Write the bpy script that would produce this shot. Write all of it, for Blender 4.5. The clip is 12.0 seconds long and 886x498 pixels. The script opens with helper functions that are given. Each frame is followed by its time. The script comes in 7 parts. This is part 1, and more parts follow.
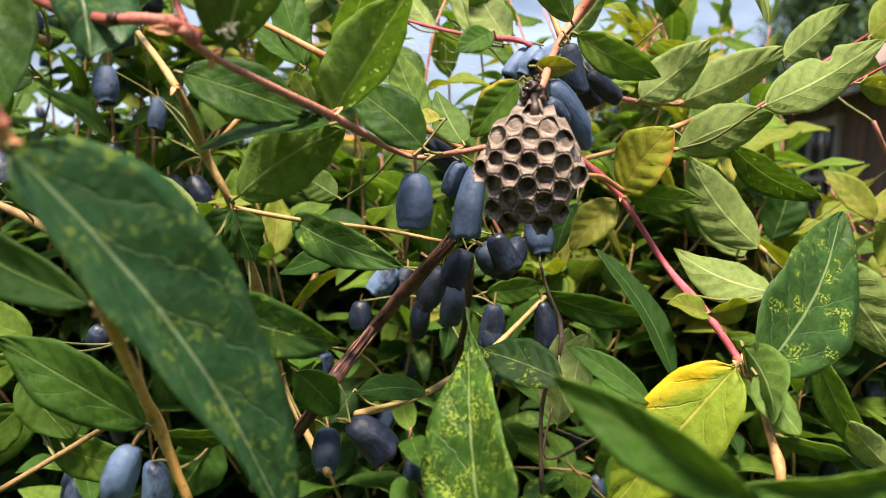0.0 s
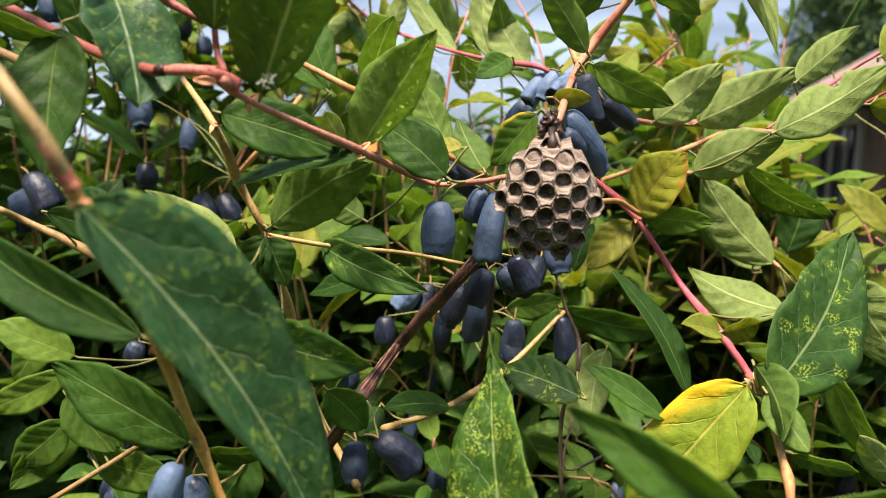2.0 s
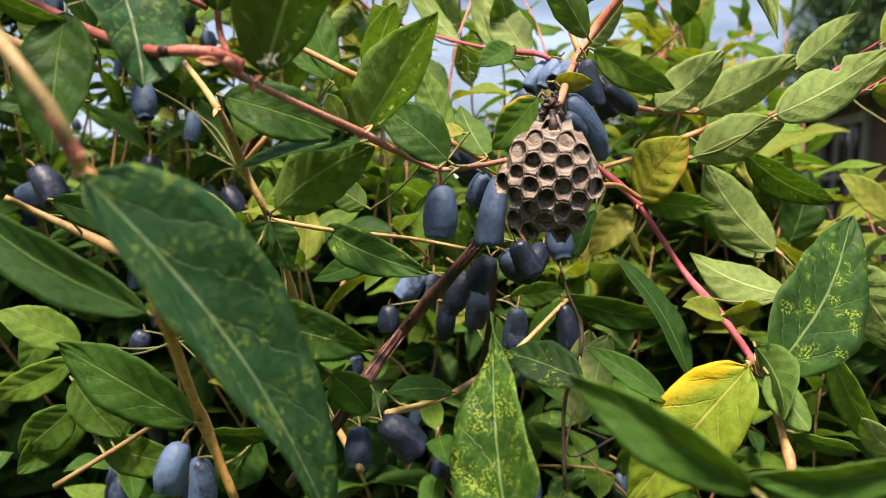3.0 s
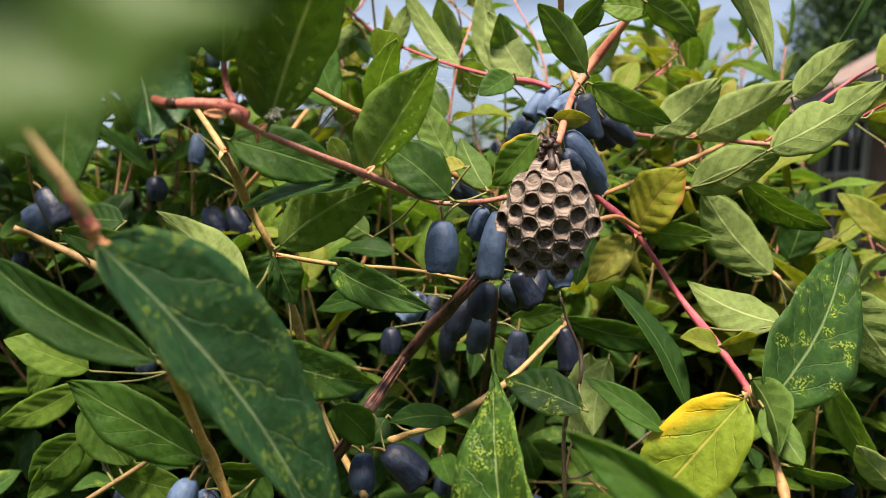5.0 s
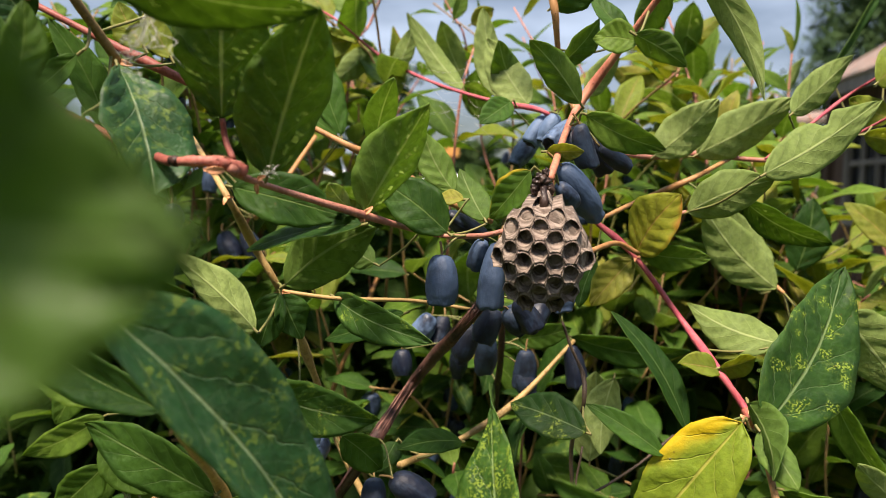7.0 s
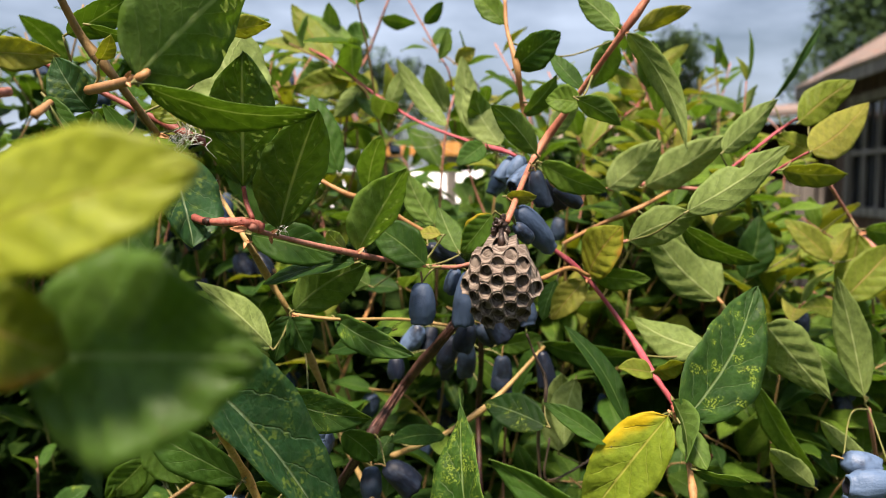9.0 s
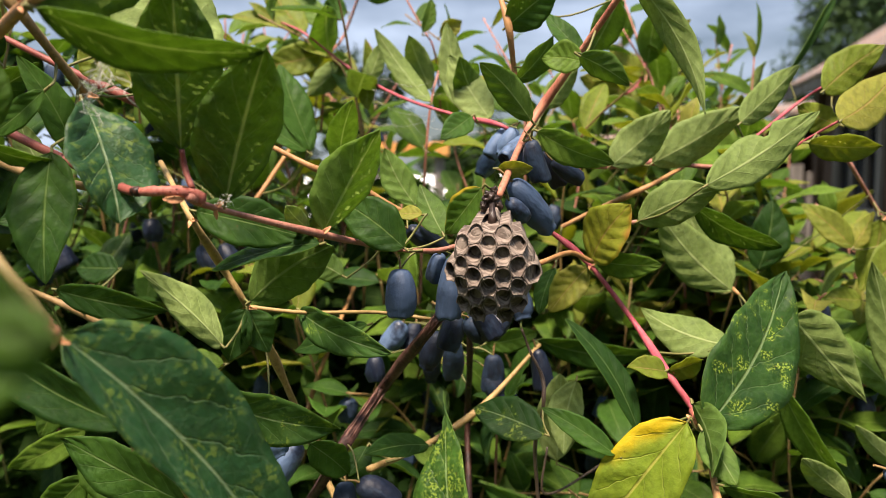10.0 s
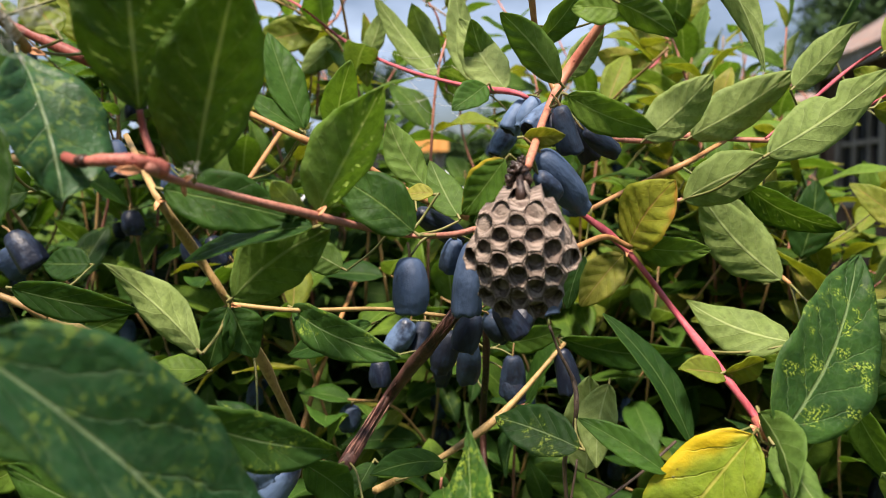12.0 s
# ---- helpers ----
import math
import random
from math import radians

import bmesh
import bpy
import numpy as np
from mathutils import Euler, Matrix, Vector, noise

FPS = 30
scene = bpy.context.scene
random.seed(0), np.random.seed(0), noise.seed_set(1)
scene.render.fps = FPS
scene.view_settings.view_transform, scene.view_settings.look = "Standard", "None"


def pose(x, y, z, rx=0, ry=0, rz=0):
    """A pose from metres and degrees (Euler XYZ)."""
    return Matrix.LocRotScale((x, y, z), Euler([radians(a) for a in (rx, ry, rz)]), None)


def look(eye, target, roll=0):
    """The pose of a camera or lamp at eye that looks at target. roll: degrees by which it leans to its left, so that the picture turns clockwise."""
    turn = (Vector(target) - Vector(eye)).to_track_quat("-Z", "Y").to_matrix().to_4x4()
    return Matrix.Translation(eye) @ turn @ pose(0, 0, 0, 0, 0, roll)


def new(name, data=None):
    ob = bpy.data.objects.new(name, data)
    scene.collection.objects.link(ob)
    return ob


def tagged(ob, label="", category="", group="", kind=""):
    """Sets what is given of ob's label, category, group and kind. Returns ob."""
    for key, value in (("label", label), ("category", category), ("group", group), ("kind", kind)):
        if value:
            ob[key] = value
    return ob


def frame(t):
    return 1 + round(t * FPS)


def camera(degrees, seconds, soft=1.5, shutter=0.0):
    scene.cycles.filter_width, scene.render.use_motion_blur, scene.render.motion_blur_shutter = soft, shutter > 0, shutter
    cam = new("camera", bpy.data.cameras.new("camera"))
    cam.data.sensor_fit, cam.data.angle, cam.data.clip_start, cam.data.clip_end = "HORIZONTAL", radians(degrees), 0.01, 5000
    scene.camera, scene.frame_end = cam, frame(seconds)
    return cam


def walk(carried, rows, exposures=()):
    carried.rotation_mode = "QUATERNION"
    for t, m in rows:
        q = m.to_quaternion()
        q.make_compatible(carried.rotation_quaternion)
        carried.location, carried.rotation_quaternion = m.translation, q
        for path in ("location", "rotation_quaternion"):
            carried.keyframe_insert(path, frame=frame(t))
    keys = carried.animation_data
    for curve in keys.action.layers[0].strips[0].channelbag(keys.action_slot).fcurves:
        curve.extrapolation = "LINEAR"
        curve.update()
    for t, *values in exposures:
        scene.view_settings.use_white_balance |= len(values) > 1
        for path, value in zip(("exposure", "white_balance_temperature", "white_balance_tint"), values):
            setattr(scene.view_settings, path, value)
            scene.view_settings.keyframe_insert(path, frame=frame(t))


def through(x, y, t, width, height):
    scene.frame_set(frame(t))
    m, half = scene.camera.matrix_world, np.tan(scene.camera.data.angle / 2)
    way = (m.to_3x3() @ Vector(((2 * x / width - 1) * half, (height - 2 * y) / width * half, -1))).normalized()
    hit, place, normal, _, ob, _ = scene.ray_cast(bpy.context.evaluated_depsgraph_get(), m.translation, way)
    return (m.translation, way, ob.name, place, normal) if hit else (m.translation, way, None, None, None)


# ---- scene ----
cam = camera(57.86, 12.0, soft=0.75)
PATH = [
    (0, (0.00158, -0.00037, 1.15189), (0.00607, 0.99729, 1.08370), 3.51),
    (0.5, (0.00198, -0.00256, 1.16275), (-0.00460, 0.99511, 1.09478), 3.03),
    (1, (0.00198, -0.00792, 1.16027), (-0.01828, 0.98955, 1.09211), 2.60),
    (1.5, (0.00052, -0.01006, 1.15263), (-0.01987, 0.98747, 1.08547), 3.05),
    (2, (0.00009, -0.01228, 1.16011), (-0.01962, 0.98519, 1.09186), 3.06),
    (2.5, (-0.00112, -0.01278, 1.16011), (-0.02304, 0.98462, 1.09152), 2.92),
    (3, (0.00116, -0.01439, 1.15475), (-0.02429, 0.98299, 1.08707), 2.81),
    (4.8, (0.00109, -0.01943, 1.16124), (-0.02679, 0.97780, 1.09230), 2.71),
    (5, (0.00105, -0.01867, 1.16708), (-0.02718, 0.97845, 1.09673), 2.62),
    (5.5, (0.00290, -0.01768, 1.17607), (-0.02884, 0.97928, 1.10491), 1.79),
    (6, (0.00278, -0.01907, 1.17418), (-0.02941, 0.97786, 1.10280), 1.82),
    (6.5, (0.00815, -0.02338, 1.17589), (-0.04000, 0.97278, 1.10288), 1.43),
    (7, (0.00909, -0.02513, 1.17981), (-0.04886, 0.97046, 1.10604), 0.98),
    (7.2, (0.00902, -0.02487, 1.18032), (-0.04722, 0.97079, 1.10621), 1.00),
    (8.8, (0.01545, -0.06898, 1.19357), (-0.04619, 0.92599, 1.11456), 0.04),
    (9, (0.02338, -0.08341, 1.19858), (-0.04209, 0.91118, 1.11794), -0.00),
    (9.5, (0.04759, -0.08492, 1.19615), (-0.01104, 0.91029, 1.11793), -0.04),
    (10, (0.02295, -0.03769, 1.18683), (-0.02868, 0.95801, 1.10995), -0.25),
    (10.5, (0.02146, 0.00283, 1.17969), (-0.03113, 0.99833, 1.10085), -0.45),
    (11, (0.00745, 0.01542, 1.17822), (-0.04047, 1.01091, 1.09626), -0.07),
    (11.5, (0.01032, 0.01542, 1.17872), (-0.03966, 1.01088, 1.09773), -0.52),
    (12, (0.01557, 0.00554, 1.17932), (-0.03611, 1.00104, 1.09990), -1.02),
]
walk(cam, [(t, look(eye, target, roll)) for t, eye, target, roll in PATH],
     exposures=[(0.0, 1.60, 6800, 15), (0.5, 1.38, 6800, 15), (1.0, 1.40, 6800, 15), (1.5, 1.56, 6800, 15), (3.0, 1.46, 6800, 15), (5.0, 1.35, 6800, 15), (5.5, 1.22, 6800, 15), (6.0, 1.18, 6800, 15), (7.0, 1.20, 6850, 15), (9.5, 1.19, 6900, 15), (10.5, 1.23, 6700, 15), (12.0, 1.24, 6560, 15)])
cam.data.dof.use_dof = True
cam.data.dof.focus_distance = 0.28
cam.data.dof.aperture_fstop = 15.0

# ---- light: bright hazy sky and a soft sun ----
SUN_UP, SUN_ROUND = 67.0, 194.0          # elevation; azimuth clockwise from +y
world = bpy.data.worlds.new("sky")
scene.world = world
world.use_nodes = True
wt = world.node_tree
sky = wt.nodes.new("ShaderNodeTexSky")
sky.sky_type, sky.sun_disc = 'NISHITA', False
sky.sun_elevation, sky.sun_rotation = radians(SUN_UP), radians(SUN_ROUND)
sky.air_density, sky.dust_density = 1.0, 1.5
cloud_at = wt.nodes.new("ShaderNodeTexCoord")
cloud_map = wt.nodes.new("ShaderNodeMapping")
cloud_map.inputs["Scale"].default_value = (1.6, 1.6, 5.0)
cloud = wt.nodes.new("ShaderNodeTexNoise")
cloud.inputs["Scale"].default_value, cloud.inputs["Detail"].default_value, cloud.inputs["Roughness"].default_value = 1.7, 6.0, 0.55
cloud_ramp = wt.nodes.new("ShaderNodeValToRGB")
cloud_ramp.color_ramp.elements[0].position, cloud_ramp.color_ramp.elements[1].position = 0.36, 0.70
cloud_mix = wt.nodes.new("ShaderNodeMix")
cloud_mix.data_type = 'RGBA'
cloud_mix.inputs["B"].default_value = (8.3, 10.3, 13.3, 1)
wt.links.new(cloud_at.outputs["Generated"], cloud_map.inputs[0])
wt.links.new(cloud_map.outputs[0], cloud.inputs["Vector"])
wt.links.new(cloud.outputs["Fac"], cloud_ramp.inputs[0])
wt.links.new(cloud_ramp.outputs[0], cloud_mix.inputs["Factor"])
wt.links.new(sky.outputs[0], cloud_mix.inputs["A"])
rise = wt.nodes.new("ShaderNodeSeparateXYZ")
gain = wt.nodes.new("ShaderNodeMapRange")          # an overcast sky is brightest overhead
for socket, value in zip(gain.inputs, (0.0, 0.08, 1.0, 0.90, 1.75)):
    socket.default_value = value
veil = wt.nodes.new("ShaderNodeVectorMath")
veil.operation = 'SCALE'
wt.links.new(cloud_at.outputs["Generated"], rise.inputs[0])
wt.links.new(rise.outputs["Z"], gain.inputs[0])
wt.links.new(cloud_mix.outputs["Result"], veil.inputs[0])
wt.links.new(gain.outputs[0], veil.inputs["Scale"])
wt.links.new(veil.outputs[0], wt.nodes["Background"].inputs[0])
wt.nodes["Background"].inputs[1].default_value = 0.0395
sun = new("sun", bpy.data.lights.new("sun", "SUN"))
sun.data.energy, sun.data.angle, sun.data.color = 5.0, radians(12), (1.0, 0.89, 0.76)
sun_way = Vector((math.sin(radians(SUN_ROUND)) * math.cos(radians(SUN_UP)), math.cos(radians(SUN_ROUND)) * math.cos(radians(SUN_UP)), math.sin(radians(SUN_UP))))
sun.matrix_world = look(tuple(20 * sun_way), (0, 0, 1))


# ---- materials ----
class Graph:
    """A node material under construction."""

    def __init__(self, name):
        self.mat = bpy.data.materials.new(name)
        self.mat.use_nodes = True
        self.nt = self.mat.node_tree
        self.bsdf = self.nt.nodes["Principled BSDF"]

    def put(self, socket, value):
        if isinstance(value, bpy.types.NodeSocket):
            self.nt.links.new(value, socket)
        else:
            socket.default_value = value

    def math(self, op, a, b=0.0, c=0.0, clamp=False):
        n = self.nt.nodes.new("ShaderNodeMath")
        n.operation, n.use_clamp = op, clamp
        for s, v in zip(n.inputs, (a, b, c)):
            self.put(s, v)
        return n.outputs[0]

    def smooth(self, x, lo, hi, a=0.0, b=1.0):
        n = self.nt.nodes.new("ShaderNodeMapRange")
        n.interpolation_type = 'SMOOTHSTEP'
        for s, v in zip(n.inputs, (x, lo, hi, a, b)):
            self.put(s, v)
        return n.outputs[0]

    def mix(self, f, a, b, mode='MIX'):
        n = self.nt.nodes.new("ShaderNodeMix")
        n.data_type, n.blend_type = 'RGBA', mode
        self.put(n.inputs["Factor"], f)
        for s, v in (("A", a), ("B", b)):
            self.put(n.inputs[s], (*v, 1) if isinstance(v, tuple) and len(v) == 3 else v)
        return n.outputs["Result"]

    def noise(self, at, scale, detail=3.0, rough=0.55):
        n = self.nt.nodes.new("ShaderNodeTexNoise")
        self.put(n.inputs["Vector"], at)
        n.inputs["Scale"].default_value, n.inputs["Detail"].default_value, n.inputs["Roughness"].default_value = scale, detail, rough
        return n.outputs["Fac"]

    def cells(self, at, scale, feature='F1'):
        n = self.nt.nodes.new("ShaderNodeTexVoronoi")
        n.feature = feature
        self.put(n.inputs["Vector"], at)
        n.inputs["Scale"].default_value = scale
        return n.outputs["Distance"]

    def where(self, kind="Object"):
        return self.nt.nodes.new("ShaderNodeTexCoord").outputs[kind]

    def luck(self):
        return self.nt.nodes.new("ShaderNodeObjectInfo").outputs["Random"]

    def shift(self, at, by):
        n = self.nt.nodes.new("ShaderNodeVectorMath")
        n.operation = 'ADD'
        self.put(n.inputs[0], at)
        self.put(n.inputs[1], by)
        return n.outputs[0]

    def stretch(self, at, x, y, z):
        n = self.nt.nodes.new("ShaderNodeMapping")
        self.put(n.inputs[0], at)
        n.inputs["Scale"].default_value = (x, y, z)
        return n.outputs[0]

    def bump(self, height, strength, distance):
        n = self.nt.nodes.new("ShaderNodeBump")
        n.inputs["Strength"].default_value, n.inputs["Distance"].default_value = strength, distance
        self.put(n.inputs["Height"], height)
        self.put(self.bsdf.inputs["Normal"], n.outputs[0])
        return n.outputs[0]

    def done(self, color, rough=0.5, spec=0.5, metal=0.0):
        self.put(self.bsdf.inputs["Base Color"], (*color, 1) if isinstance(color, tuple) else color)
        self.put(self.bsdf.inputs["Roughness"], rough)
        self.put(self.bsdf.inputs["Specular IOR Level"], spec)
        self.put(self.bsdf.inputs["Metallic"], metal)
        return self.mat


def leaf_material(name, main, second, vein, rough=0.42, through=0.35, glow=(0.2, 0.3, 0.03), spots=0.0, relief=0.5, patch=None, spec=0.4, island=False, fleck=760, zones=(0.50, 0.62), tint=0.75, quilt=0.0):
    """Leaf skin: blade colour between two tones, midrib, side veins and net veins, light coming through the blade."""
    g = Graph(name)
    uv = g.where("UV")
    sep = g.nt.nodes.new("ShaderNodeSeparateXYZ")
    g.put(sep.inputs[0], uv)
    u, v = sep.outputs[0], sep.outputs[1]
    av = g.math('MULTIPLY', g.math('ABSOLUTE', g.math('SUBTRACT', v, 0.5)), 2.0)
    if island:
        luck = g.nt.nodes.new("ShaderNodeNewGeometry").outputs["Random Per Island"]
    else:
        luck = g.luck()
    obj = g.shift(g.where("Object"), g.math('MULTIPLY', luck, 7.0))
    n_big, n_fine = g.noise(obj, 90, 3), g.noise(obj, 900, 2)
    rib = g.smooth(av, 0.012, 0.050, 1.0, 0.0) if relief > 0 else g.smooth(av, 0.018, 0.070, 1.0, 0.0)
    run = g.math('SUBTRACT', g.math('MULTIPLY', u, 5.6), g.math('MULTIPLY', g.math('POWER', av, 0.8), 1.7))
    run = g.math('ADD', run, g.math('MULTIPLY', g.math('SUBTRACT', n_big, 0.5), 0.7))
    side = g.smooth(g.math('PINGPONG', run, 0.5), 0.0, 0.05, 1.0, 0.0)
    side = g.math('MULTIPLY', side, g.smooth(av, 0.55, 0.95, 1.0, 0.1))
    net = g.smooth(g.cells(g.shift(g.stretch(uv, 16, 9, 1), luck), 1.0, 'DISTANCE_TO_EDGE'), 0.0, 0.09, 1.0, 0.0)
    veins = g.math('ADD', rib, g.math('ADD', g.math('MULTIPLY', side, 0.34), g.math('MULTIPLY', net, 0.10)), clamp=True)
    tone = g.math('ADD', g.math('MULTIPLY', n_big, 0.9), g.math('MULTIPLY', g.math('SUBTRACT', luck, 0.5), 0.7))
    color = g.mix(g.smooth(tone, 0.25, 0.70), main, second)
    n_mid = g.noise(obj, 330, 4, 0.6)
    color = g.mix(g.math('MULTIPLY', g.smooth(n_mid, 0.42, 0.68), 0.38), color, g.mix(0.55, color, (0.0, 0.008, 0.0)))
    color = g.mix(g.math('MULTIPLY', g.smooth(n_fine, 0.45, 0.7), 0.25), color, g.mix(0.5, color, (0.0, 0.01, 0.0)))
    if patch:
        edge = g.math('ADD', g.math('ADD', v, g.math('MULTIPLY', n_big, 0.5)), g.math('MULTIPLY', u, patch[1]))
        color = g.mix(g.smooth(edge, patch[2], patch[3]), color, patch[0])
    color = g.mix(g.math('MULTIPLY', veins, 0.72), color, vein)
    if spots:
        zone = g.smooth(g.noise(obj, 110, 2), *zones)
        zone = g.math('MULTIPLY', zone, g.smooth(g.noise(obj, 260, 2), 0.40, 0.56, 0.12, 1.0))
        flecks = g.math('ADD', g.noise(obj, fleck * 1.5, 1, 0.3), g.math('MULTIPLY', g.cells(obj, fleck * 0.8), -0.14))
        dots = g.math('MULTIPLY', zone, g.smooth(flecks, 0.42, 0.50))
        color = g.mix(g.math('MULTIPLY', dots, spots), color, (0.30, 0.40, 0.05))
    sore = g.math('MULTIPLY', g.smooth(g.noise(obj, 55, 2), 0.56, 0.64), g.smooth(g.math('ADD', g.cells(obj, 300), g.math('MULTIPLY', n_fine, 0.12)), 0.12, 0.22, 1.0, 0.0))
    color = g.mix(g.math('MULTIPLY', sore, 0.7), color, (0.10, 0.055, 0.02))
    dull = g.smooth(g.noise(obj, 160, 4), 0.4, 0.75)
    ridge = g.math('ADD', rib, g.math('ADD', g.math('MULTIPLY', side, 0.7), g.math('MULTIPLY', net, 0.04 if relief > 0 else 0.12)), clamp=True)
    if quilt:
        puff = g.smooth(g.cells(g.shift(g.stretch(uv, 15, 8, 1), g.math('ADD', luck, n_big)), 1.0, 'SMOOTH_F1'), 0.15, 0.75)
        ridge = g.math('ADD', ridge, g.math('MULTIPLY', puff, quilt))
    g.bump(g.math('ADD', g.math('MULTIPLY', ridge, -1.0 if relief > 0 else 1.0), g.math('ADD', g.math('MULTIPLY', n_fine, 0.3), g.math('MULTIPLY', n_mid, 0.9))), abs(relief), 0.0009)
    g.done(color, g.math('ADD', rough, g.math('MULTIPLY', dull, 0.22)), spec)
    lit = g.nt.nodes.new("ShaderNodeBsdfTranslucent")
    g.put(lit.inputs["Color"], g.mix(g.math('MULTIPLY', g.math('ADD', rib, g.math('MULTIPLY', side, 0.3), clamp=True), 0.6), g.mix(g.math('MULTIPLY', g.smooth(n_mid, 0.38, 0.66), 0.3), g.mix(tint, color, glow), (0.10, 0.20, 0.02)), (0.74, 0.84, 0.40)))
    both = g.nt.nodes.new("ShaderNodeMixShader")
    both.inputs[0].default_value = through
    out = g.nt.nodes["Material Output"]
    g.nt.links.new(g.bsdf.outputs[0], both.inputs[1])
    g.nt.links.new(lit.outputs[0], both.inputs[2])
    g.nt.links.new(both.outputs[0], out.inputs[0])
    return g.mat


def bark_material(name, main, second, scale=1.0, rough=0.55, relief=0.4):
    g = Graph(name)
    at = g.where("Object")
    long = g.noise(g.stretch(at, 1.0, 1.0, 0.35), 700 * scale, 4, 0.65)
    big = g.noise(at, 110 * scale, 3)
    color = g.mix(g.smooth(g.math('ADD', g.math('MULTIPLY', long, 0.55), g.math('MULTIPLY', big, 0.6)), 0.42, 0.70), main, second)
    speck = g.smooth(g.cells(at, 520 * scale), 0.10, 0.22, 1.0, 0.0)
    color = g.mix(g.math('MULTIPLY', speck, 0.45), color, (0.05, 0.03, 0.02))
    g.bump(g.math('ADD', long, speck), relief, 0.0006)
    return g.done(color, rough, 0.3)


UPPER = leaf_material("leaf_upper_dark", (0.015, 0.046, 0.009), (0.044, 0.106, 0.016), (0.12, 0.18, 0.05), 0.48, 0.38, (0.38, 0.56, 0.10), spec=0.12)
SPOTTED = leaf_material("leaf_upper_spotted", (0.013, 0.042, 0.010), (0.038, 0.094, 0.018), (0.17, 0.24, 0.10), 0.48, 0.36, (0.36, 0.54, 0.10), spots=0.75, spec=0.13, fleck=950, zones=(0.54, 0.63))
SPECKLED = leaf_material("leaf_upper_speckled", (0.020, 0.063, 0.009), (0.054, 0.136, 0.018), (0.20, 0.28, 0.10), 0.48, 0.40, (0.43, 0.58, 0.12), spots=0.7, spec=0.2, fleck=900, zones=(0.34, 0.54))
WAXY = leaf_material("leaf_upper_waxy", (0.016, 0.058, 0.019), (0.040, 0.115, 0.036), (0.20, 0.27, 0.14), 0.44, 0.30, (0.34, 0.54, 0.11), spots=0.26, spec=0.24, fleck=420, zones=(0.46, 0.60))
PLAIN = leaf_material("leaf_upper_plain", (0.080, 0.155, 0.026), (0.125, 0.200, 0.036), (0.15, 0.22, 0.08), 0.44, 0.50, (0.40, 0.62, 0.10), spec=0.3)
LIME = leaf_material("leaf_lime", (0.23, 0.31, 0.020), (0.31, 0.36, 0.027), (0.30, 0.27, 0.04), 0.5, 0.52, (0.56, 0.60, 0.05), spec=0.3)
MID = leaf_material("leaf_upper_fresh", (0.054, 0.114, 0.014), (0.128, 0.214, 0.027), (0.19, 0.26, 0.05), 0.5, 0.50, (0.48, 0.65, 0.15), spec=0.2)
QUILTED = leaf_material("leaf_underside_quilted", (0.040, 0.088, 0.013), (0.080, 0.148, 0.024), (0.30, 0.33, 0.13), 0.55, 0.34, (0.40, 0.58, 0.12), relief=-0.9, spec=0.22, quilt=1.1)
UNDER = leaf_material("leaf_underside", (0.079, 0.146, 0.026), (0.158, 0.260, 0.052), (0.28, 0.34, 0.13), 0.58, 0.50, (0.48, 0.65, 0.15), relief=-0.42, spec=0.22)
PALE = leaf_material("leaf_underside_pale", (0.190, 0.262, 0.072), (0.285, 0.370, 0.120), (0.42, 0.48, 0.20), 0.60, 0.42, (0.60, 0.68, 0.20), relief=-0.38, spec=0.18)
YOUNG = leaf_material("leaf_young", (0.17, 0.23, 0.028), (0.28, 0.28, 0.05), (0.42, 0.22, 0.08), 0.5, 0.50, (0.66, 0.68, 0.13), spec=0.22)
BLUSH = leaf_material("leaf_blushed", (0.18, 0.26, 0.03), (0.28, 0.31, 0.03), (0.36, 0.14, 0.04), 0.5, 0.5, (0.68, 0.62, 0.08), patch=((0.36, 0.15, 0.02), 0.35, 1.25, 1.5), spec=0.25)
GOLD = leaf_material("leaf_turning_yellow", (0.23, 0.33, 0.03), (0.38, 0.41, 0.03), (0.52, 0.48, 0.10), 0.5, 0.48, (0.76, 0.74, 0.08), patch=((0.66, 0.47, 0.015), -0.75, 0.70, 1.06), spec=0.25)
EDGED = leaf_material("leaf_yellow_edged", (0.065, 0.145, 0.016), (0.10, 0.19, 0.02), (0.19, 0.26, 0.06), 0.5, 0.48, (0.50, 0.66, 0.08), patch=((0.45, 0.32, 0.02), 0.0, 1.12, 1.22), spec=0.25)
# old inner leaves, darker than MASS: the bush's inner shade is in the colour
SHADE = leaf_material("leaf_mass_old_shaded", (0.016, 0.044, 0.007), (0.039, 0.082, 0.011), (0.067, 0.097, 0.034), 0.6, 0.12, (0.067, 0.136, 0.011), island=True, tint=0.45, spec=0.1)
MASS = leaf_material("leaf_mass", (0.033, 0.081, 0.013), (0.096, 0.158, 0.023), (0.134, 0.184, 0.056), 0.55, 0.3, (0.202, 0.310, 0.022), island=True, tint=0.45, spec=0.2)
STEM_RED = bark_material("stem_pink", (0.33, 0.048, 0.072), (0.43, 0.10, 0.112))
STEM_BUD = bark_material("bud_pink", (0.31, 0.080, 0.060), (0.44, 0.165, 0.12), relief=0.6)
STEM_MAROON = bark_material("stem_maroon", (0.17, 0.040, 0.032), (0.27, 0.080, 0.058))
STEM_FLUSH = bark_material("stem_flushed", (0.31, 0.095, 0.06), (0.44, 0.18, 0.105))
STEM_ROSE = bark_material("stem_rose_brown", (0.26, 0.095, 0.068), (0.40, 0.18, 0.125))
STEM_STRAW = bark_material("stem_straw", (0.23, 0.145, 0.050), (0.37, 0.245, 0.095))
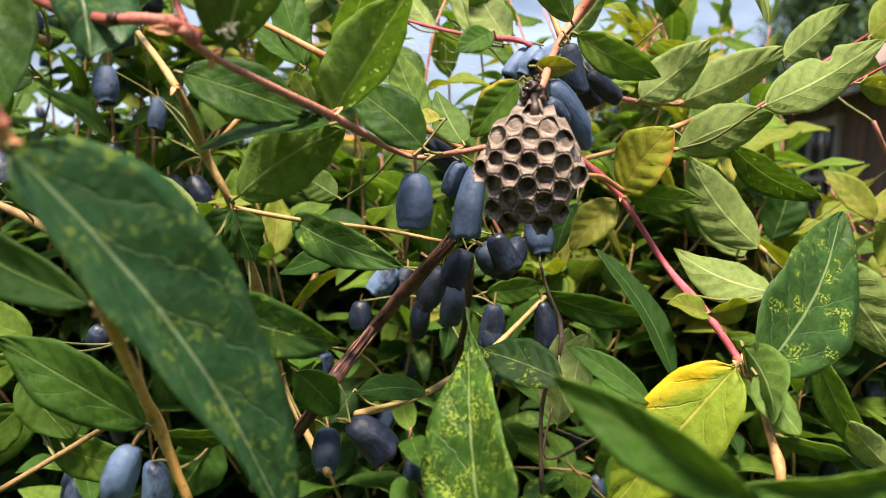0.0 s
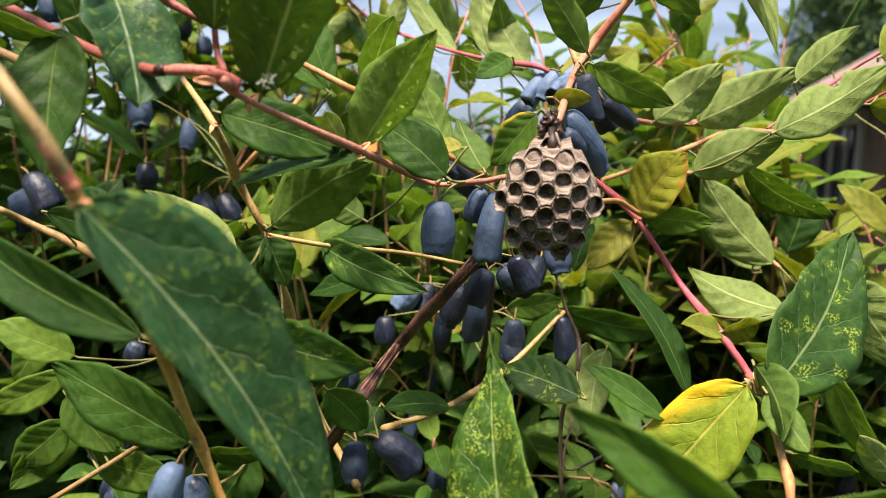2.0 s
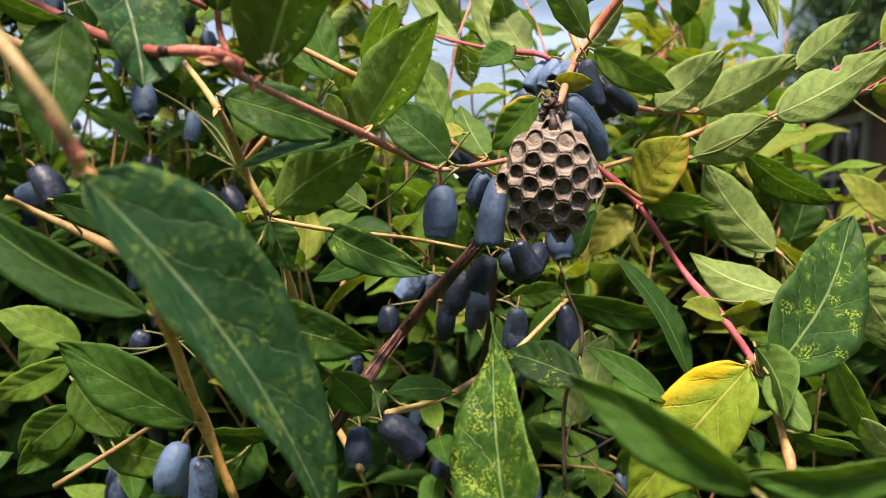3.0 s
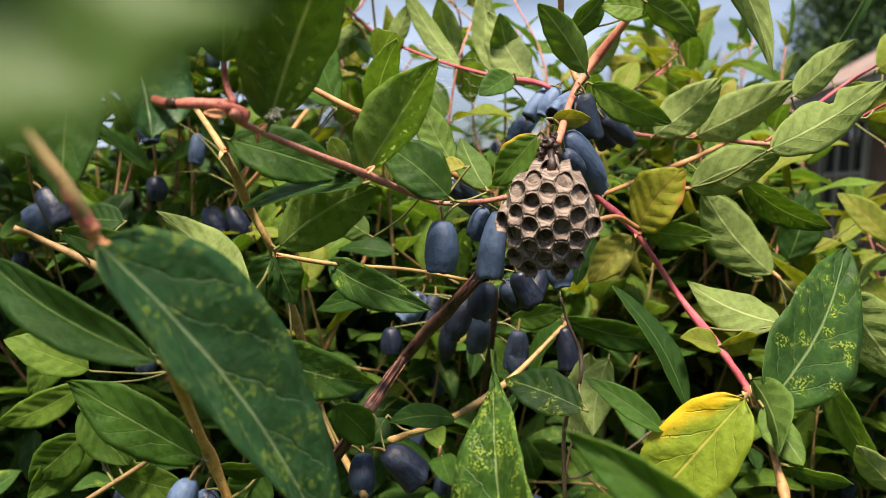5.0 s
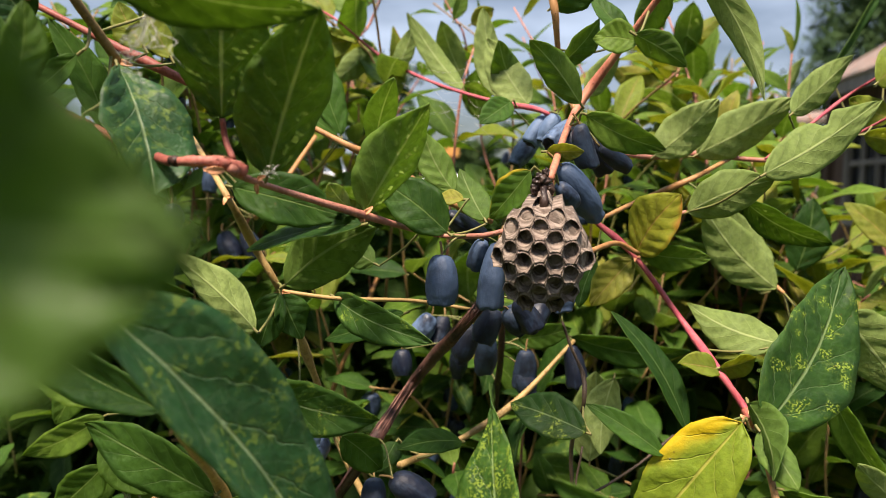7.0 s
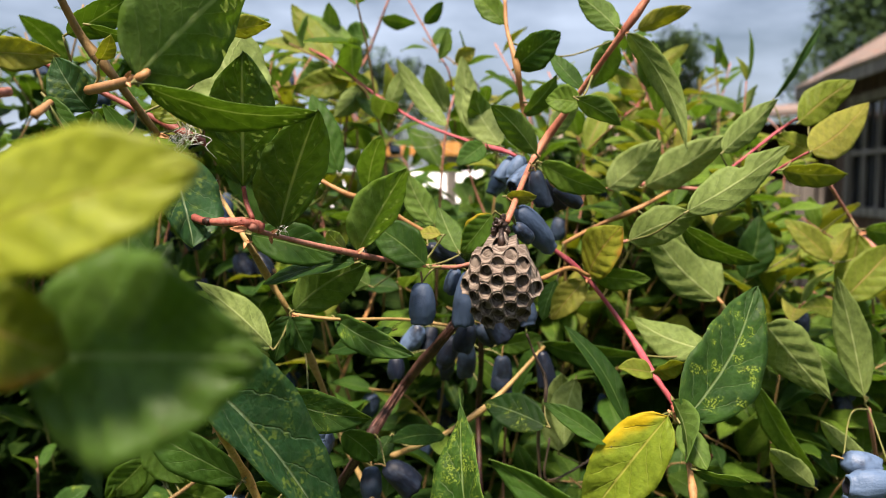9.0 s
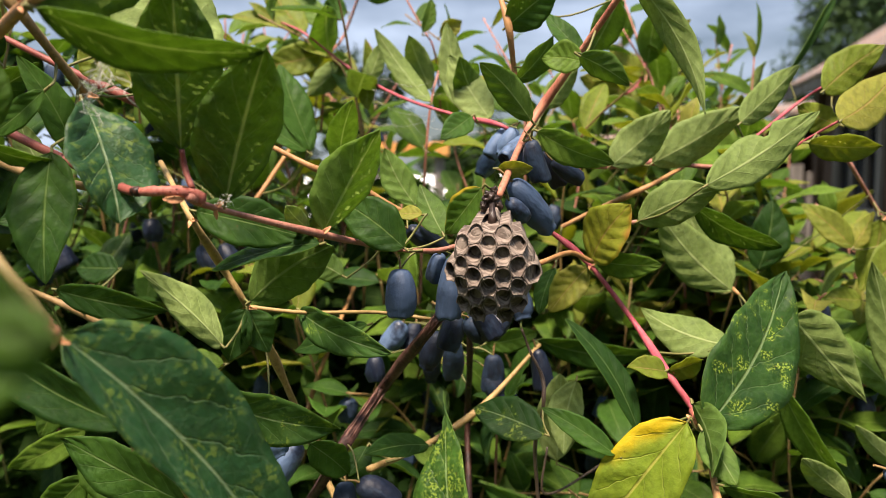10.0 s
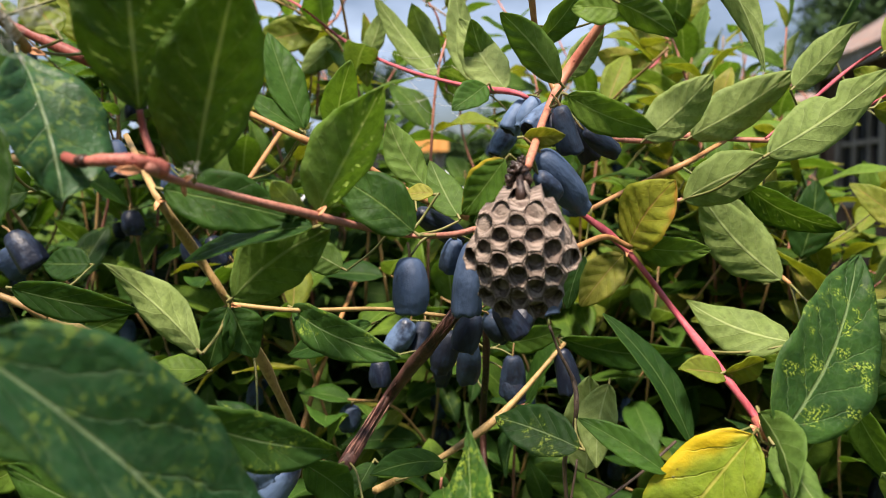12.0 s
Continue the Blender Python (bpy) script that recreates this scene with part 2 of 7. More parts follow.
STEM_AMBER = bark_material("stem_amber", (0.42, 0.22, 0.060), (0.60, 0.36, 0.11))
BARK_PEEL = bark_material("peeling_bark", (0.085, 0.032, 0.024), (0.26, 0.135, 0.10), relief=1.0)
STEM_OLIVE = bark_material("stem_olive_tan", (0.17, 0.125, 0.045), (0.27, 0.19, 0.08))
STEM_TAN = bark_material("stem_tan", (0.155, 0.098, 0.036), (0.27, 0.168, 0.066))
STEM_ORANGE = bark_material("stem_orange", (0.27, 0.125, 0.045), (0.38, 0.20, 0.08))
STEM_BROWN = bark_material("stem_dark_brown", (0.013, 0.0055, 0.004), (0.062, 0.024, 0.016), rough=0.45, relief=1.0)
STEM_WOODY = bark_material("stem_woody", (0.017, 0.007, 0.0055), (0.095, 0.042, 0.032), rough=0.45, relief=1.0)
STEM_DEAD = bark_material("stem_dead", (0.05, 0.035, 0.025), (0.12, 0.08, 0.055), relief=0.8)
BRACT = bark_material("bract_orange", (0.55, 0.22, 0.10), (0.62, 0.33, 0.16))
STEM_GREEN = bark_material("stem_green", (0.10, 0.12, 0.03), (0.17, 0.15, 0.05))
STEMS = {"woody": STEM_WOODY, "olive": STEM_OLIVE, "bud": STEM_BUD, "amber": STEM_AMBER, "straw": STEM_STRAW, "maroon": STEM_MAROON, "flush": STEM_FLUSH, "green": STEM_GREEN, "red": STEM_RED, "rose": STEM_ROSE, "tan": STEM_TAN, "orange": STEM_ORANGE, "brown": STEM_BROWN, "dead": STEM_DEAD}


def berry_material(name, lo, hi, wax_color, fine_color):
    """Dark blue skin under a waxy bloom that is rubbed off in places."""
    g = Graph(name)
    luck = g.luck()
    at = g.shift(g.where("Object"), g.math('MULTIPLY', luck, 3.0))
    wax = g.math('ADD', g.noise(at, 1.6, 4, 0.6), g.math('MULTIPLY', g.math('SUBTRACT', luck, 0.5), 0.40))
    fine = g.noise(g.stretch(at, 1.0, 0.3, 1.0), 9, 4)
    color = g.mix(g.smooth(wax, lo, hi), (0.004, 0.007, 0.018), wax_color)
    color = g.mix(g.math('MULTIPLY', g.smooth(fine, 0.5, 0.75), 0.35), color, fine_color)
    specks = g.smooth(g.cells(at, 3.4), 0.03, 0.06, 1.0, 0.0)
    color = g.mix(specks, color, (0.02, 0.02, 0.03))
    g.bump(g.math('ADD', g.noise(at, 5, 4), g.noise(g.stretch(at, 2.2, 0.6, 2.2), 3, 3)), 0.10, 0.05)
    return g.done(color, g.smooth(wax, 0.3, 0.6, 0.42, 0.62), 0.4)


BERRY = berry_material("berry_skin", 0.40, 0.68, (0.033, 0.058, 0.108), (0.066, 0.106, 0.180))
DUSTY = berry_material("berry_skin_dusty", 0.22, 0.48, (0.085, 0.135, 0.225), (0.13, 0.19, 0.29))
# darkened copy of BERRY: shade round the nest is put into the skin colour
SHADED = berry_material("berry_skin_shaded", 0.50, 0.80, (0.016, 0.033, 0.062), (0.030, 0.054, 0.096))
BERRY_END = Graph("berry_end").done((0.016, 0.014, 0.022), 0.7, 0.2)


def paper_material():
    """Grey-brown wasp paper laid in fine bands of chewed fibre."""
    g = Graph("wasp_paper")
    luck = g.luck()
    at = g.shift(g.where("Object"), g.math('MULTIPLY', luck, 0.3))
    band = g.noise(g.stretch(at, 0.35, 0.35, 2.2), 520, 3, 0.6)
    blot = g.noise(at, 170, 4)
    color = g.mix(g.smooth(band, 0.40, 0.62), (0.100, 0.077, 0.061), (0.270, 0.216, 0.176))
    color = g.mix(g.math('MULTIPLY', g.smooth(blot, 0.45, 0.7), 0.5), color, (0.19, 0.135, 0.11))
    g.bump(g.math('ADD', band, g.noise(at, 1600, 2)), 0.9, 0.0005)
    return g.done(color, 0.85, 0.15)


PAPER = paper_material()
PAPER_DARK = bark_material("nest_stalk", (0.007, 0.004, 0.003), (0.045, 0.027, 0.02), relief=1.0, rough=0.3)


# ---- building helpers ----
PLACED = {}


def part(name, mesh, parent=None, label="", at=None):
    """Links a mesh (or nothing: an Empty) in world place at, under a parent."""
    ob = new(name, mesh)
    at = at or Matrix.Identity(4)
    if parent:
        ob.parent = parent
        ob.matrix_parent_inverse = PLACED[parent.name].inverted()
    ob.matrix_basis = at
    PLACED[ob.name] = at.copy()
    if label:
        tagged(ob, label)
    return ob


def mesh_of(name, verts, faces, mats, slots=None, uvs=None, smooth=True):
    me = bpy.data.meshes.new(name)
    me.from_pydata(verts, [], faces)
    for m in mats:
        me.materials.append(m)
    if slots:
        me.polygons.foreach_set("material_index", slots)
    if uvs:
        layer = me.uv_layers.new(name="UVMap")
        flat = np.array(uvs, dtype=np.float32)[[v for f in faces for v in f]]
        layer.data.foreach_set("uv", flat.ravel())
    if smooth:
        me.polygons.foreach_set("use_smooth", [True] * len(faces))
    me.update()
    return me


def blade(length, width, fold, bend, seed, na=14, nb=8, shape=0.85, petiole=0.0014, sharp=0.0, bite=0.0, curve=None, uneven=0.0, full=0.68):
    """Points of a leaf: base at the origin, tip on +y, upper side +z; two skins, a rim and a stalk."""
    rnd = random.Random(seed)
    wob, ph, side = rnd.uniform(0.03, 0.075), rnd.uniform(0, 6.3), rnd.uniform(-0.05, 0.05)
    twist = rnd.uniform(-0.25, 0.25)
    if curve is not None:
        side = curve
    thick = 0.00013
    rough_edge = [rnd.uniform(-0.014, 0.014) for _ in range(2 * na + 2)]
    verts, uvs, faces, slots = [], [], [], []
    for skin in (1, -1):
        for i in range(na + 1):
            u = i / na
            half = max(0.5 * width * math.sin(math.pi * u ** shape) ** full * (1 - 0.22 * u ** 6) * (1 - u) ** sharp, 0.00018)
            for j in range(nb + 1):
                v = 2 * j / nb - 1
                edge = 1 + 0.025 * math.sin(23 * u + ph + 2 * v) + (rough_edge[i] if v > 0 else rough_edge[-1 - i])
                if bite and v > 0:
                    edge *= 1 - 0.5 * math.exp(-((u - bite) / 0.05) ** 2) + 0.12 * math.exp(-((u - bite - 0.09) / 0.03) ** 2)
                x = half * v * edge * (1 + (uneven if v > 0 else -uneven)) + side * length * math.sin(math.pi * u)
                z = bend * length * 4 * u * (1 - u) + fold * abs(v) ** 1.25 * half
                z += wob * width * abs(v) * math.sin(9 * u + ph + (1.7 if v > 0 else 0)) * min(1, 4 * u) + twist * (u - 0.5) * half * v
                z -= 0.032 * width * math.cos(2 * math.pi * (5.6 * u - 1.7 * abs(v) ** 0.8)) * abs(v) * (1 - abs(v)) * 4
                verts.append((x, u * length, z + skin * thick))
                uvs.append((u, 0.5 + 0.5 * v))
    row, skin0 = nb + 1, (na + 1) * (nb + 1)
    for i in range(na):
        for j in range(nb):
            a = i * row + j
            faces.append((a, a + 1, a + row + 1, a + row))
            slots.append(0)
            b = a + skin0
            faces.append((b, b + row, b + row + 1, b + 1))
            slots.append(1)
    for i in range(na):
        for a, b in ((i * row, (i + 1) * row), ((i + 1) * row + nb, i * row + nb)):
            faces.append((a, b, b + skin0, a + skin0))
            slots.append(1)
    if petiole:
        first, r = len(verts), 0.00048
        for k in range(3):
            for q in range(6):
                a = math.tau * q / 6
                verts.append((r * math.cos(a), (k - 1.6) * petiole, r * math.sin(a) - 0.0004))
                uvs.append((0.02, 0.5))
        for k in range(2):
            for q in range(6):
                a, b = first + 6 * k + q, first + 6 * k + (q + 1) % 6
                faces.append((a, b, b + 6, a + 6))
                slots.append(2)
    return verts, faces, slots, uvs


def stand(base, tip, spin):
    """The pose of a leaf from base to tip whose upper side looks to -y, turned by spin degrees about its length."""
    base, tip = Vector(base), Vector(tip)
    y = (tip - base).normalized()
    z = Vector((0, -1, 0)) - y * (-y.y)
    z = z.normalized() if z.length > 1e-4 else Vector((0, 0, 1))
    z = Matrix.Rotation(radians(spin), 3, y) @ z
    x = y.cross(z)
    return Matrix.Translation(base) @ Matrix((x, y, z)).transposed().to_4x4()


COATS = {
    "dark": (UPPER, UNDER), "plain": (PLAIN, UNDER), "lime": (LIME, LIME), "speckle": (SPECKLED, UNDER), "waxy": (WAXY, UNDER), "spot": (SPOTTED, UNDER), "mid": (MID, UNDER), "pale": (MID, PALE), "young": (YOUNG, YOUNG),
    "blush": (BLUSH, YOUNG), "gold": (GOLD, YOUNG), "edged": (EDGED, UNDER), "quilt": (QUILTED, QUILTED),
}
leaf_count = [0]


def leaf(branch, coat, base, tip, width, spin, fold=0.25, bend=0.05, label="", shape=0.85, sharp=0.0, bite=0.0, curve=None, uneven=0.0, full=0.68):
    """One leaf of its own shape, width in millimetres."""
    leaf_count[0] += 1
    size = (Vector(tip) - Vector(base)).length
    v, f, s, uv = blade(size, width / 1000, fold, bend, leaf_count[0], shape=shape, sharp=sharp, bite=bite, curve=curve, uneven=uneven, full=full, na=30, nb=10)
    me = mesh_of("leaf", v, f, [*COATS[coat], STEM_GREEN], s, uv)
    return part("leaf", me, branch, label, stand(base, tip, spin))


def bract(branch, at, way, size):
    """A small dry scale at a node, size in millimetres."""
    leaf_count[0] += 1
    v, f, s, uv = blade(size / 1000, 0.00042 * size, 0.5, 0.12, leaf_count[0], na=6, nb=4, petiole=0)
    tip = Vector(at) + Vector(way) * size / 1000
    return part("bract", mesh_of("bract", v, f, [BRACT, BRACT], s, uv), branch, "", stand(at, tip, 0))


def curve_points(points, step=5):
    """Catmull-Rom through the points."""
    p = [Vector(q) for q in points]
    p = [2 * p[0] - p[1]] + p + [2 * p[-1] - p[-2]]
    out = []
    for i in range(1, len(p) - 2):
        for k in range(step):
            t = k / step
            a, b, c, d = p[i - 1:i + 3]
            out.append(0.5 * (2 * b + (c - a) * t + (2 * a - 5 * b + 4 * c - d) * t * t + (3 * b - a - 3 * c + d) * t ** 3))
    return out + [p[-2]]


def tube(points, r0, r1, sides=8, step=5, lumps=0.06, nodes=(), seed=1):
    """A stem: swept rings with slight lumps; nodes are shares of its length where it swells."""
    rnd = random.Random(seed)
    line = curve_points(points, step)
    n = len(line)
    verts, faces, uvs = [], [], []
    for i, p in enumerate(line):
        t = i / (n - 1)
        way = (line[min(i + 1, n - 1)] - line[max(i - 1, 0)]).normalized()
        side = way.cross(Vector((0.31, -0.9, 0.25))).normalized()
        up = side.cross(way)
        swell = 1 + sum(0.55 * math.exp(-((t - q) * n / 2.2) ** 2) for q in nodes)
        for k in range(sides):
            a = math.tau * k / sides
            r = (r0 + (r1 - r0) * t) * swell * (1 + rnd.uniform(-lumps, lumps))
            verts.append(p + side * (r * math.cos(a)) + up * (r * math.sin(a)))
            uvs.append((t, k / sides))
    for i in range(n - 1):
        for k in range(sides):
            a, b = i * sides + k, i * sides + (k + 1) % sides
            faces.append((a, b, b + sides, a + sides))
    faces.append(tuple(range(sides - 1, -1, -1)))
    faces.append(tuple(range((n - 1) * sides, n * sides)))
    return verts, faces, uvs


def stem(parent, colour, points, r0, r1, nodes=(), name="branch", lumps=0.06, label=""):
    """A branch or twig, radii in millimetres."""
    v, f, uv = tube(points, r0 / 1000, r1 / 1000, nodes=nodes, lumps=lumps, seed=len(points))
    return part(name, mesh_of(name, v, f, [STEMS[colour]], None, uv), parent, label)


def bark_strips(branch, points, radius, count):
    """Narrow shreds of bark that peel along a woody stem."""
    rnd = random.Random(17)
    line = curve_points(points, 10)
    for k in range(count):
        i = rnd.randrange(1, len(line) - 14)
        n = rnd.randint(7, 13)
        a = rnd.uniform(-2.2, 1.2)
        run = []
        for j in range(0, n, 2):
            way = (line[i + j + 1] - line[i + j - 1]).normalized()
            side = way.cross(Vector((0, -1, 0))).normalized()
            lift = radius * (1.13 + 0.12 * rnd.random() + (0.35 if j >= n - 2 and k % 3 == 0 else 0.0))
            run.append(line[i + j] + (side * math.sin(a) + side.cross(way) * math.cos(a)) * lift)
            a += rnd.uniform(-0.12, 0.12)
        wide = rnd.uniform(0.00022, 0.00048)
        v, f, uv = tube(run, wide, wide * 0.4, sides=5, step=3, lumps=0.25, seed=k)
        part("bark_strip", mesh_of("bark_strip", v, f, [BARK_PEEL if k % 2 else STEM_BROWN], None, uv), branch)


PUCKERED = [0.03, 0.13, 0.20, 0.265, 0.315, 0.345, 0.352, 0.335, 0.288, 0.238, 0.246, 0.238, 0.195, 0.145, 0.08, 0.03]
BLUNT = [0.03, 0.12, 0.18, 0.235, 0.280, 0.315, 0.335, 0.346, 0.351, 0.350, 0.344, 0.315, 0.255, 0.18, 0.10, 0.03]
HEIGHTS = [0.0, 0.01, 0.04, 0.12, 0.26, 0.44, 0.60, 0.73, 0.83, 0.89, 0.93, 0.965, 0.982, 0.972, 0.945, 0.925]


def berry_mesh(seed, skin):
    """A blunt oblong berry, unit long, creased towards its puckered or flat open end, stalk end at the origin, along +y."""
    rnd = random.Random(seed)
    rings, sides = len(HEIGHTS), 20
    verts, faces, slots = [], [], []
    a1, a2, a3, bend = rnd.uniform(0, 6), rnd.uniform(0, 6), rnd.uniform(0, 6), rnd.uniform(-0.07, 0.07)
    blunt, crease, lobes = (seed % 3) / 2, rnd.uniform(0.10, 0.22), rnd.choice((3, 4, 5))
    for y, r0, r1 in zip(HEIGHTS, PUCKERED, BLUNT):
        r = r0 + (r1 - r0) * blunt
        late = max(0.0, min(1.0, (y - 0.45) / 0.4))
        for k in range(sides):
            a = math.tau * k / sides
            q = r * (1 + 0.06 * math.sin(2 * a + a1) + 0.035 * math.sin(3 * a + a2 + 3 * y) + rnd.uniform(-0.008, 0.008))
            q *= 1 - crease * late * max(0.0, math.cos(lobes * a + a3)) ** 2
            lift = (0.030 * math.sin(a + a2) + 0.016 * math.sin(lobes * a + a1)) * max(0.0, y - 0.6) / 0.4
            verts.append((q * math.cos(a) + bend * 4 * y * (1 - y), y + lift, q * math.sin(a)))
    for i in range(rings - 1):
        for k in range(sides):
            a, b = i * sides + k, i * sides + (k + 1) % sides
            faces.append((a, a + sides, b + sides, b))
            slots.append(1 if i >= rings - 4 else 0)
    faces += [tuple(range(sides)), tuple(range(rings * sides - 1, (rings - 1) * sides - 1, -1))]
    slots += [0, 1]
    first = len(verts)
    for k in range(3):
        for q in range(5):
            a = math.tau * q / 5
            verts.append((0.03 * math.cos(a) + 0.03 * k * k, 0.02 - 0.14 * k, 0.03 * math.sin(a)))
    for k in range(2):
        for q in range(5):
            a, b = first + 5 * k + q, first + 5 * k + (q + 1) % 5
            faces.append((a, b, b + 5, a + 5))
            slots.append(2)
    return mesh_of("berry", verts, faces, [skin, BERRY_END, STEM_TAN], slots)


BERRIES = [berry_mesh(s, BERRY) for s in range(6)]
DUSTY_BERRIES = [berry_mesh(s, DUSTY) for s in range(6)]
SHADED_BERRIES = [berry_mesh(s, SHADED) for s in range(6)]
berry_count = [0]


def berry(branch, top, end, width, dusty=False, shaded=False):
    """One berry from its stalk to its open end, width in millimetres."""
    berry_count[0] += 1
    size = (Vector(end) - Vector(top)).length
    across = width / 1000 / 0.70
    turn = stand(top, end, 67 * berry_count[0])
    return part("berry", (DUSTY_BERRIES if dusty else SHADED_BERRIES if shaded else BERRIES)[berry_count[0] % 6], branch, "", turn @ Matrix.Diagonal((across, size, across, 1)))


# ---- the bush that holds the nest ----
bush = tagged(part("honeysuckle_bush", None, at=Matrix.Translation((0.05, 0.45, 0.0))), "blue honeysuckle bush with ripe blue berries and pink young stems", "shrub")


br_LBs = stem(bush, "bud", [(-0.0732, 0.1802, 1.1860), (-0.0666, 0.1785, 1.1861), (-0.0599, 0.1800, 1.1856), (-0.0562, 0.1844, 1.1837)], 1.15, 2.15, (), lumps=0.16)
br_LB = stem(bush, "rose", [(-0.0579, 0.1789, 1.1844), (-0.0551, 0.1916, 1.1811), (-0.0306, 0.2225, 1.1716), (-0.0106, 0.2627, 1.1636), (0.0049, 0.2423, 1.1646), (0.0134, 0.2379, 1.1665)], 0.92, 0.9, (0.05,0.4,), label="rose-brown side branch with a swollen pink node")
br_MB = stem(bush, "flush", [(0.0277, 0.2313, 1.1838), (0.0413, 0.2912, 1.2113), (0.0592, 0.2865, 1.2374), (0.0766, 0.2674, 1.2624), (0.0880, 0.2643, 1.2785)], 1.3, 1.25, (0.35,0.85,), label="rose-brown leading branch")
br_RB = stem(bush, "red", [(0.0401, 0.2837, 1.1741), (0.0513, 0.2935, 1.1676), (0.0657, 0.2905, 1.1552), (0.0846, 0.2908, 1.1307), (0.0911, 0.2617, 1.1177), (0.0992, 0.2546, 1.1055), (0.0992, 0.2440, 1.1030)], 0.85, 1.35, (0.25, 0.6), label="bright pink young branch with orange bracts")
stem(br_RB, "bud", [(0.0985, 0.2530, 1.1055), (0.0992, 0.2470, 1.1038), (0.0992, 0.2405, 1.1021), (0.0990, 0.2360, 1.0992)], 1.45, 1.15, (0.3,), name="node", lumps=0.1)
stem(br_RB, "orange", [(0.0991, 0.2385, 1.1014), (0.0989, 0.2330, 1.0972), (0.0982, 0.2230, 1.0902), (0.0973, 0.2123, 1.0832), (0.0970, 0.2080, 1.0740)], 0.95, 1.15, (0.7,), name="branch")
br_S1 = stem(bush, "olive", [(-0.0843, 0.1223, 1.1830), (-0.0717, 0.1133, 1.1727), (-0.0660, 0.1145, 1.1645), (-0.0642, 0.1170, 1.1593)], 1.15, 1.3, ())
stem(br_S1, "bud", [(-0.0668, 0.1141, 1.1659), (-0.0656, 0.1150, 1.1632), (-0.0645, 0.1168, 1.1598), (-0.0636, 0.1180, 1.1575)], 1.2, 1.6, (), name="node", lumps=0.1)
stem(br_S1, "amber", [(-0.0640, 0.1175, 1.1585), (-0.0636, 0.1181, 1.1573), (-0.0632, 0.1187, 1.1563)], 1.5, 1.1, (), name="leaf_scar")
br_S2 = stem(bush, "amber", [(-0.0846, 0.1894, 1.1378), (-0.0822, 0.1939, 1.1294), (-0.0572, 0.1399, 1.1288), (-0.0691, 0.1948, 1.0977), (-0.0700, 0.2108, 1.0834), (-0.0623, 0.2147, 1.0619)], 1.1, 1.35, (0.3,0.75,))
br_S3 = stem(bush, "straw", [(-0.0973, 0.2563, 1.1966), (-0.0727, 0.2202, 1.1766), (-0.0699, 0.2396, 1.1598), (-0.0625, 0.2451, 1.1441), (-0.0628, 0.2764, 1.1213), (-0.0598, 0.2933, 1.1002), (-0.0574, 0.3245, 1.0666), (-0.0320, 0.2709, 1.0531)], 1.0, 1.5, (0.25,0.6,))
br_S4 = stem(bush, "straw", [(-0.0628, 0.2468, 1.1439), (-0.0436, 0.2507, 1.1412), (-0.0182, 0.2662, 1.1389), (0.0024, 0.2685, 1.1360)], 0.8, 0.7, ())
br_BS = stem(bush, "woody", [(0.0070, 0.3018, 1.1399), (0.0042, 0.2643, 1.1358), (-0.0211, 0.3051, 1.1003), (-0.0321, 0.2710, 1.0860), (-0.0456, 0.2812, 1.0639), (-0.0638, 0.2979, 1.0359)], 1.6, 2.0, (0.3,0.62,), label="dark brown woody stem with peeling bark and a knot", lumps=0.17)
bark_strips(br_BS, [(0.0070, 0.3018, 1.1399), (0.0042, 0.2643, 1.1358), (-0.0211, 0.3051, 1.1003), (-0.0321, 0.2710, 1.0860), (-0.0456, 0.2812, 1.0639), (-0.0638, 0.2979, 1.0359)], 0.0019, 30)
br_DT = stem(bush, "dead", [(0.0380, 0.2864, 1.1294), (0.0417, 0.2888, 1.1193), (0.0467, 0.2870, 1.1085), (0.0466, 0.2830, 1.0974), (0.0447, 0.3034, 1.0731), (0.0480, 0.3106, 1.0360)], 0.5, 0.9, (0.45,), label="dry dead twig", lumps=0.2)
br_OB = stem(bush, "straw", [(0.0504, 0.3568, 1.1090), (0.0222, 0.3412, 1.0820), (-0.0040, 0.3251, 1.0679), (-0.0241, 0.2793, 1.0723)], 1.0, 1.5, (0.4,))
br_T1 = stem(bush, "tan", [(-0.1784, 0.2941, 1.1452), (-0.1683, 0.3025, 1.1389), (-0.1288, 0.2909, 1.1257), (-0.0976, 0.2773, 1.1148), (-0.1192, 0.3516, 1.0721)], 1.3, 1.7, (0.45,))
br_T2 = stem(bush, "orange", [(-0.0606, 0.2656, 1.2039), (-0.0401, 0.2593, 1.1941), (-0.0301, 0.2733, 1.1898), (-0.0090, 0.2854, 1.1762), (0.0097, 0.2948, 1.1675)], 1.0, 1.4, (0.35,))
br_T3 = stem(bush, "orange", [(-0.0889, 0.4191, 1.2082), (-0.1011, 0.3909, 1.1797), (-0.1186, 0.4051, 1.1628)], 1.2, 1.4, ())
br_T3b = stem(bush, "orange", [(-0.0655, 0.5447, 1.1299), (-0.0653, 0.4245, 1.1004), (-0.0797, 0.4206, 1.0616), (-0.0829, 0.3971, 1.0345)], 1.2, 1.5, ())
br_T5 = stem(bush, "red", [(-0.1111, 0.4964, 1.2960), (-0.0855, 0.4527, 1.2799), (-0.0593, 0.4597, 1.2596), (-0.0235, 0.3979, 1.2361), (0.0091, 0.3546, 1.2216), (0.0302, 0.3234, 1.2142), (0.0393, 0.3375, 1.2079)], 0.6, 0.95, (0.35,0.75,))
br_T4 = stem(bush, "orange", [(0.0273, 0.3246, 1.2910), (0.0283, 0.3191, 1.2749), (0.0331, 0.3082, 1.2548), (0.0367, 0.3165, 1.2331), (0.0421, 0.3023, 1.2119)], 1.0, 1.2, (0.5,))
